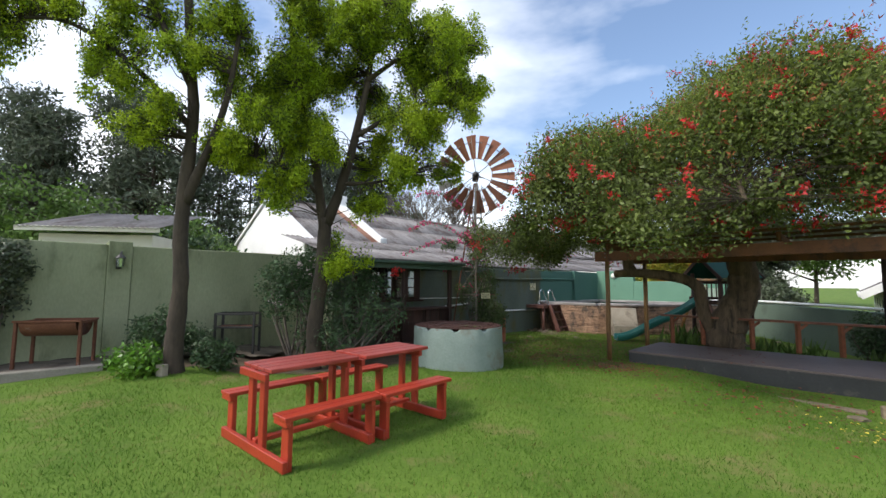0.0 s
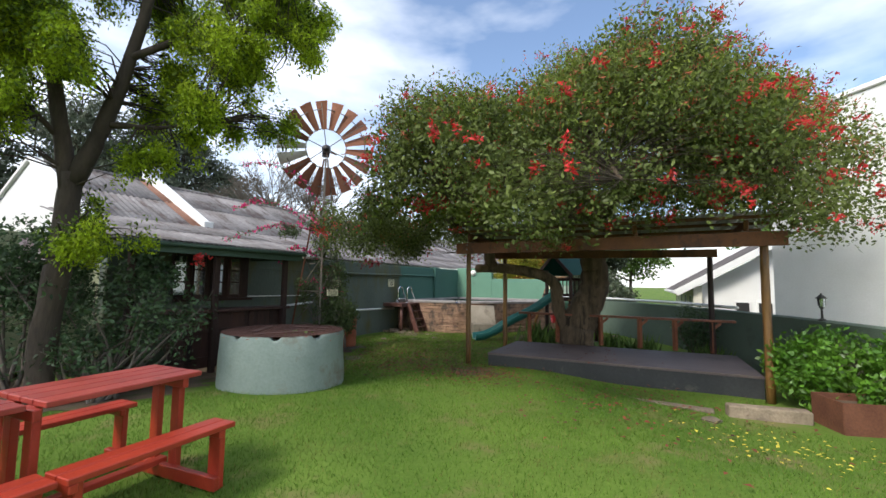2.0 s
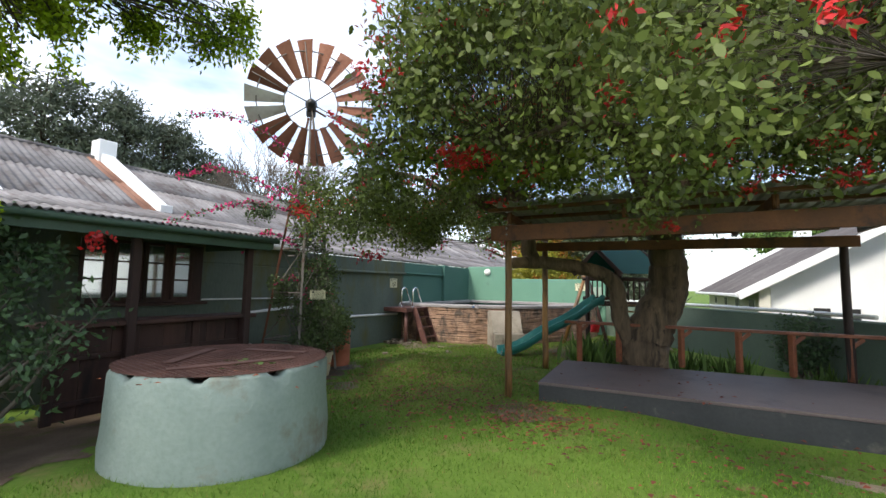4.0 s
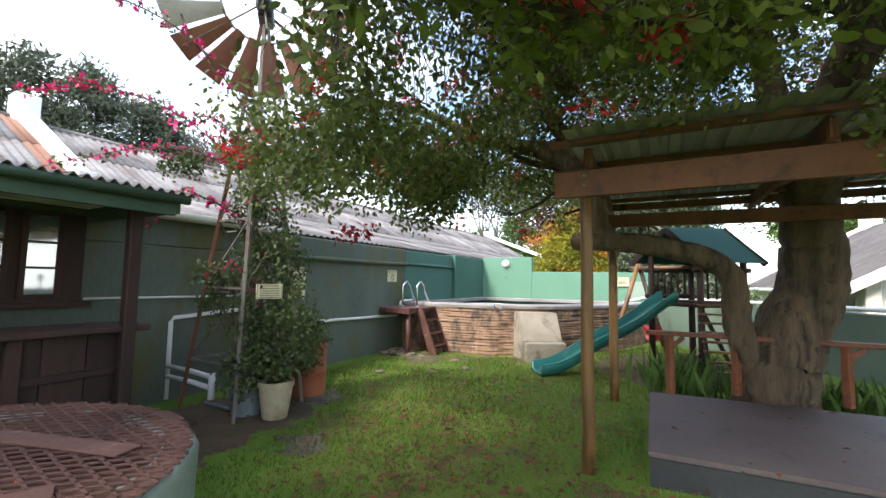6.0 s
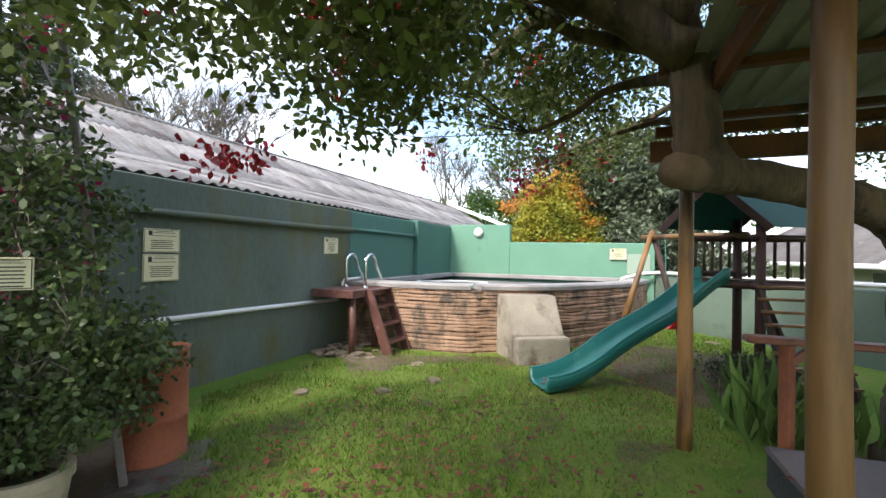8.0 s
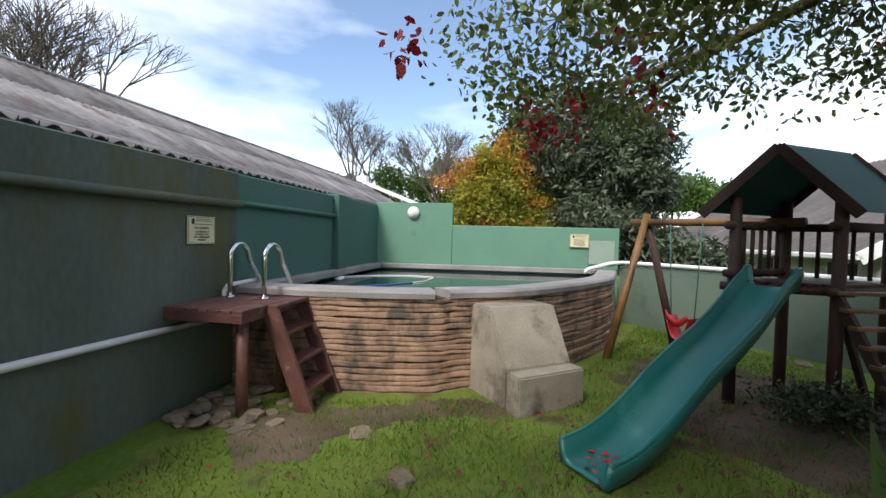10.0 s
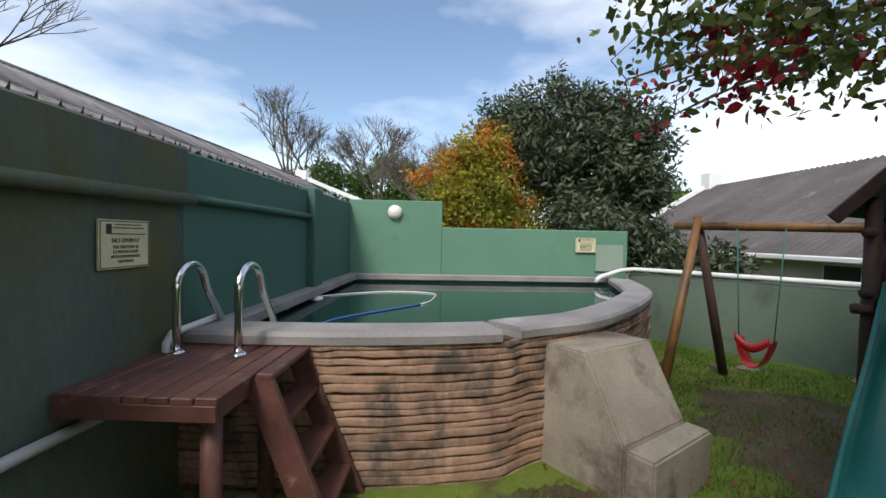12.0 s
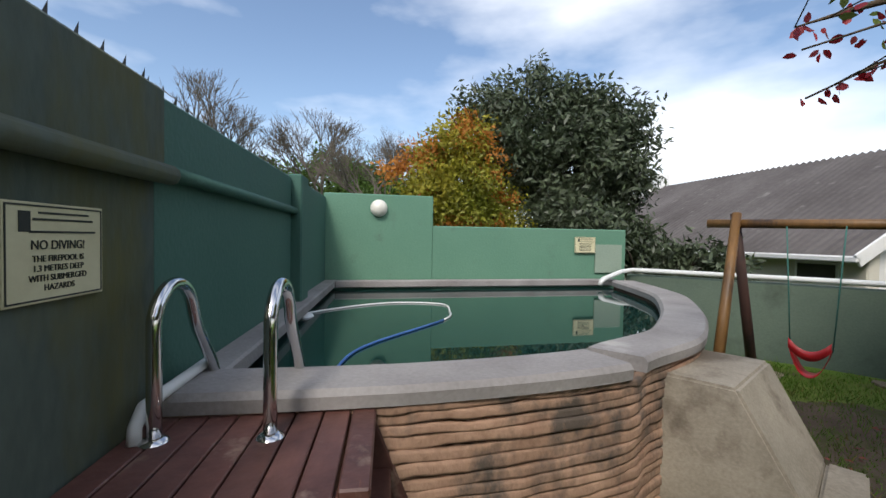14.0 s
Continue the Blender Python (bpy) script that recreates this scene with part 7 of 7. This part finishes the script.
# ---- neighbouring houses ----
def white_house():
    t = thing("white_house", "tall plain white rendered house beyond the wall", "house", Matrix.Translation((9.95, 7.65, -1.5)))
    d = Vector((-0.10, -0.995, 0))
    n = Vector((0.995, -0.10, 0))
    c = d * 3.2 + n * 2.6 + Vector((0, 0, 3.2))
    rot = Matrix((d, n, Vector((0, 0, 1)))).transposed().to_4x4()
    rot.translation = c
    part("wall", box((0, 0, 0), (6.4, 5.2, 6.4), 0.02, rot), M_WHITE, t)
    part("parapet_coping", box((0, 0, 3.25), (6.5, 5.3, 0.10), 0.02, rot), M_WHITE, t)


def dark_roof_house():
    e0 = Vector((11.47, 11.45, 0))
    e1 = e0 + Vector((0.701, 0.713, 0)) * 9.36
    a = (e1 - e0).normalized()
    b = Vector((a.y, -a.x, 0))
    t = thing("neighbour_house", "low cream house with a dark corrugated roof", "house", Matrix.Translation((e0.x, e0.y, -1.5)))
    rot = Matrix((a, -b, Vector((0, 0, 1)))).transposed().to_4x4()
    L = (e1 - e0).length
    # local x along the eave, y towards the garden
    part("wall", box((L / 2, -0.55, 1.47), (L - 0.3, 0.25, 2.94), 0.02, rot), M_CREAM, t)
    g = bmesh.new()
    prof = [(-0.5, 0.0), (-0.5, 2.85), (-3.84, 4.8), (-7.1, 2.85), (-7.1, 0.0)]
    lo = [g.verts.new((0.35, y, z)) for y, z in prof]
    hi = [g.verts.new((0.55, y, z)) for y, z in prof]
    g.faces.new(lo)
    g.faces.new(hi[::-1])
    for i in range(5):
        g.faces.new((lo[i], hi[i], hi[(i + 1) % 5], lo[(i + 1) % 5]))
    bmesh.ops.recalc_face_normals(g, faces=g.faces)
    part("gable_wall", g, M_WHITE, t, "white gable wall", rot)
    for y in (-1.7, -2.25):
        w = part("window", box((0.34, y, 2.25), (0.05, 0.42, 0.5), 0.006, rot), M_WHITE, t)
        part("pane", box((0.31, y, 2.25), (0.02, 0.32, 0.4), 0.003, rot), M_IRON, w, "dark window pane")
    n = int(L / 0.16)
    v, f = [], []
    for i in range(n * 4 + 1):
        x = i * L / (n * 4)
        z = 0.03 * math.sin(i * math.pi / 2)
        v += [(x, 0.0, 2.75 + z), (x, -3.84, 5.03 + z), (x, -7.68, 2.75 + z)]
    for i in range(n * 4):
        q = i * 3
        f += [(q, q + 3, q + 4, q + 1), (q + 1, q + 4, q + 5, q + 2)]
    part("roof", mesh("roof", v, f, M_ROOF_DARK, True), None, t, "", rot)
    part("gutter", beam(rot @ Vector((-0.05, 0.04, 2.72)), rot @ Vector((L, 0.04, 2.72)), 0.09, 0.10, 0.02), M_WHITE, t, "white gutter")
    part("barge_board", beam(rot @ Vector((-0.03, 0.05, 2.70)), rot @ Vector((-0.03, -3.84, 4.95)), 0.04, 0.2), M_WHITE, t)
    part("barge_board", beam(rot @ Vector((-0.03, -7.7, 2.70)), rot @ Vector((-0.03, -3.84, 4.95)), 0.04, 0.2), M_WHITE, t)
    for x in (0.9, 2.9, 4.9, 7.2):
        w = part("window", box((x, -0.44, 2.47), (0.72 if x < 1 else 0.5, 0.06, 0.34), 0.006, rot), M_WHITE, t)
        part("pane", box((x, -0.415, 2.47), (0.62 if x < 1 else 0.4, 0.03, 0.26), 0.003, rot), M_IRON, w, "dark window pane")
    part("chimney", box((L - 0.1, -3.84, 5.15), (0.5, 0.5, 0.7), 0.02, rot), M_WHITE, t)
    part("end_verge", beam(rot @ Vector((L + 0.02, 0.0, 2.84)), rot @ Vector((L + 0.02, -3.84, 5.10)), 0.2, 0.16), M_WHITE, t, "white end verge")


white_house()
dark_roof_house()


def shed():
    t = thing("back_shed", "small pale shed with a corrugated roof behind the wall", "shed", Matrix.Translation((-8.7, 10.4, 0)) @ Matrix.Rotation(radians(8), 4, "Z"))
    part("wall", box((0, 1.0, 1.2), (2.6, 2.0, 2.9), 0.02), M_CREAM, t)
    v, f = corrugated(-1.6, 1.6, (-0.35, 2.78), (2.3, 3.5), 0.12)
    part("roof", mesh("roof", v, f, M_ROOF, True), None, t)
    part("fascia", box((0, -0.3, 2.74), (3.2, 0.04, 0.12), 0.004), M_CREAM, t)


shed()


# ---- ground cover: earth, paving, blades, fallen leaves ----
def inside(poly, x, y):
    c = np.zeros(x.shape, bool)
    for i in range(len(poly)):
        (x0, y0), (x1, y1) = poly[i - 1], poly[i]
        hit = ((y0 > y) != (y1 > y)) & (x < (x1 - x0) * (y - y0) / (y1 - y0 + 1e-9) + x0)
        c ^= hit
    return c


def wobble(x, y):
    return ground_z(x, y) + 0.012 * np.sin(x * 2.1 + y) * np.sin(y * 1.7 - x * 0.6)


EARTH = [
    ("terrace", "bare concrete and earth terrace along the sage wall", M_TERRACE, [(-8.9, 4.6), (-7.4, 5.6), (-6.2, 5.85), (-5.2, 6.6), (-4.6, 7.4), (-3.4, 8.4), (-3.5, 9.9), (-8.9, 4.5)], 0.085),
    ("earth_bed", "bare brown earth under the wall shrubs", M_EARTH, [(-5.6, 7.0), (-4.6, 6.75), (-3.4, 6.95), (-2.5, 6.75), (-1.6, 6.95), (-0.9, 7.3), (-0.55, 8.0), (-0.35, 8.9), (0.35, 9.3), (0.9, 9.9), (1.5, 10.6), (1.6, 11.3), (1.55, 12.4), (0.6, 11.6), (-2.6, 8.4), (-3.4, 9.9), (-5.4, 7.1)], 0.006),
    ("thin_lawn", "thin yellowed lawn under the big tree", M_THINLAWN, [(1.6, 10.6), (1.2, 9.2), (2.0, 8.5), (3.4, 8.6), (4.6, 9.7), (6.0, 10.4), (9.3, 11.2), (9.6, 14.3), (7.5, 14.0), (5.0, 13.6), (4.0, 14.4), (3.0, 14.1), (1.9, 12.6), (1.7, 11.4)], 0.003),
    ("worn_patch", "worn bare patch at the stage corner", M_EARTH, [(2.9, 7.75), (3.5, 7.6), (3.7, 8.2), (3.4, 8.7), (2.95, 8.4)], 0.005),
    ("paving_patch", "cracked grey paving by the drum", M_TERRACE, [(1.35, 11.0), (1.75, 10.95), (2.0, 11.2), (1.9, 11.65), (1.5, 11.8)], 0.010),
    ("paving_patch", "worn paving stones sunk in the lawn", M_TERRACE, [(1.15, 9.75), (1.5, 9.55), (1.75, 9.75), (1.7, 10.1), (1.35, 10.15)], 0.008),
    # real bare earth, widened so its dark colour also paints shade round the tower
    ("worn_patch", "worn bare lawn patch, its dark earth also painting the tower's shade", M_EARTH, [(5.9, 10.7), (7.2, 10.3), (8.2, 10.9), (8.4, 11.9), (7.8, 12.8), (6.7, 12.7), (5.9, 11.8)], 0.005),
    ("worn_patch", "worn bare strip along the pool wall", M_EARTH, [(3.0, 13.0), (3.6, 12.9), (4.4, 13.0), (5.2, 12.5), (5.4, 12.6), (5.0, 13.2), (4.3, 13.4), (3.7, 13.8), (3.2, 13.6)], 0.005),
]


def patch(name, label, m, poly, lift):
    xs = [p[0] for p in poly]
    ys = [p[1] for p in poly]
    st = 0.045
    X, Y = np.meshgrid(np.arange(min(xs), max(xs), st), np.arange(min(ys), max(ys), st), indexing="ij")
    jit = 0.10 * np.sin(X * 9 + Y * 5) * np.sin(Y * 7 - X * 3)
    ok = inside(poly, X + jit, Y - jit)
    cell = ok[:-1, :-1] & ok[1:, :-1] & ok[1:, 1:] & ok[:-1, 1:]
    i = np.arange(X.size).reshape(X.shape)
    f = np.stack([i[:-1, :-1], i[1:, :-1], i[1:, 1:], i[:-1, 1:]], -1)[cell]
    Z = wobble(X, Y) + lift
    ob = part(name, fast_mesh(name, np.stack([X, Y, Z], -1).reshape(-1, 3), f.reshape(-1, 4), m), None, None)
    tagged(ob, label, "ground", kind="structure")


for e in EARTH:
    patch(*e)


def blades():
    rng = np.random.default_rng(5)
    lawn = [(-5.4, 6.3), (-6.2, 5.0), (-7.5, 2.5), (-5.0, 0.9), (1.0, 0.6), (4.8, 1.2), (6.6, 3.4), (5.6, 4.6), (5.2, 5.2), (6.55, 5.5), (3.7, 8.45), (5.0, 9.85), (6.0, 10.5), (9.4, 11.2), (9.6, 13.9), (8.4, 13.5), (6.9, 13.0), (5.0, 13.1), (3.5, 14.0), (1.7, 12.7), (1.7, 11.2), (1.6, 10.6), (0.9, 9.7), (0.4, 9.1), (-0.4, 8.7), (-0.6, 7.3), (-1.6, 6.9), (-3.4, 6.9), (-4.6, 6.7)]
    n = 720000
    x, y = rng.uniform(-7.5, 9.6, n), rng.uniform(0.6, 14.0, n)
    thin = 0.55 + 0.45 * np.sin(x * 1.9 + 1.3 * np.sin(y * 1.1)) * np.sin(y * 2.3 + 0.8 * np.sin(x * 1.7))
    near = np.interp(np.hypot(x - 1.2, (y - 6) * 0.6), [2.0, 6.0], [1.0, 0.65])
    shade = np.interp(y, [7.5, 9.5], [1.0, 0.95])
    ok = inside(lawn, x, y) & (rng.uniform(0, 1, n) < (0.45 + 0.55 * thin) * near * shade)
    bare = inside([(5.9, 10.7), (7.2, 10.3), (8.2, 10.9), (8.4, 11.9), (7.8, 12.8), (6.7, 12.7), (5.9, 11.8)], x, y) | inside([(3.0, 13.0), (3.6, 12.9), (4.4, 13.0), (5.2, 12.5), (5.4, 12.6), (5.0, 13.2), (4.3, 13.4), (3.7, 13.8), (3.2, 13.6)], x, y)
    ok &= ~bare | (rng.uniform(0, 1, n) < 0.6)
    x, y = x[ok], y[ok]
    m = len(x)
    z = wobble(x, y)
    tall = 1 + 1.4 * np.clip((y - 8.5) / 3, 0, 1) * (np.sin(x * 3.7 + 2 * np.sin(y * 2.9)) * np.sin(y * 4.3 + x) > -0.1) * rng.uniform(0.3, 1, m)
    h = rng.uniform(0.018, 0.042, m) * tall
    a = rng.uniform(0, 2 * np.pi, m)
    w = rng.uniform(0.0018, 0.0034, m) * np.interp(y, [7, 10], [1, 1.5])
    lx, ly = rng.normal(0, 0.5, m) * h, rng.normal(0, 0.5, m) * h
    v = np.empty((m, 3, 3))
    v[:, 0] = np.stack([x - np.cos(a) * w, y - np.sin(a) * w, z - 0.002], -1)
    v[:, 1] = np.stack([x + np.cos(a) * w, y + np.sin(a) * w, z - 0.002], -1)
    v[:, 2] = np.stack([x + lx, y + ly, z + h], -1)
    dry = rng.uniform(0, 1, m) < np.interp(y, [7.0, 9.5], [0.05, 0.13])
    for pick, mt, label in ((~dry, M_GRASS, "short green lawn grass blades"), (dry, M_DRYGRASS, "yellowed dry grass blades in the lawn")):
        w = v[pick]
        ob = part("grass", fast_mesh("grass", w.reshape(-1, 3), np.arange(len(w) * 3).reshape(-1, 3), mt), None, None)
        tagged(ob, label, "grass", kind="stuff")


blades()


def litter(name, label, n, spots, m, size, seed, lift=0.012):
    """Fallen leaves: spots are (x, y, spread, share, z or None)."""
    rng = np.random.default_rng(seed)
    P = []
    for x, y, s, share, z in spots:
        k = int(n * share)
        q = np.column_stack([rng.normal(x, s, k), rng.normal(y, s, k)])
        P.append(np.column_stack([q, (wobble(q[:, 0], q[:, 1]) + lift + rng.uniform(0, 0.012, k)) if z is None else np.full(k, z)]))
    p = np.concatenate(P)
    k = len(p)
    a = rng.uniform(0, 2 * np.pi, k)
    s = size * rng.uniform(0.6, 1.4, k)
    d = np.stack([np.cos(a), np.sin(a), rng.uniform(-0.15, 0.25, k)], -1) * s[:, None]
    e = np.stack([-np.sin(a), np.cos(a), rng.uniform(-0.15, 0.25, k)], -1) * s[:, None] * 0.3
    up = np.array((0, 0, 1)) * (s * 0.14)[:, None]
    v = np.stack([p, p + d * 0.5 + e + up, p + d, p + d * 0.5 - e + up], 1)
    ob = part(name, fast_mesh(name, v.reshape(-1, 3), np.arange(k * 4).reshape(k, 4), m), None, None)
    tagged(ob, label, "leaf litter", kind="stuff")


litter("fallen_leaf_litter", "scattered fallen red leaves on the lawn", 2600, [(2.6, 9.8, 0.9, 0.34, None), (3.6, 11.2, 0.8, 0.12, None), (3.2, 7.6, 0.45, 0.16, None), (4.3, 5.6, 0.8, 0.12, None), (2.4, 8.6, 0.5, 0.12, None), (6.5, 11.4, 0.7, 0.08, None), (5.6, 12.0, 0.5, 0.04, None)], M_LITTER, 0.05, 3, 0.036)
litter("tank_litter", "dry brown leaves lying on the tank lid", 90, [(0.3, 7.45, 0.3, 1.0, 0.712)], M_STALK, 0.045, 8)
litter("tank_weeds", "green weed sprigs lying on the tank lid", 70, [(0.45, 7.35, 0.12, 1.0, 0.716)], M_LEAF_WOOD, 0.06, 9)
litter("stage_litter", "few fallen red leaves on the stage", 46, [(5.3, 8.1, 0.7, 1.0, 0.169)], M_LITTER, 0.05, 4)
litter("yellow_petal_litter", "fallen yellow petals on the lawn", 130, [(4.75, 4.1, 0.45, 1.0, None)], M_YELLOWLITTER, 0.04, 5, 0.026)
litter("slide_petals", "red petals lying on the slide's end", 12, [(4.95, 11.66, 0.06, 1.0, 0.0)], M_FLOWER, 0.05, 6)
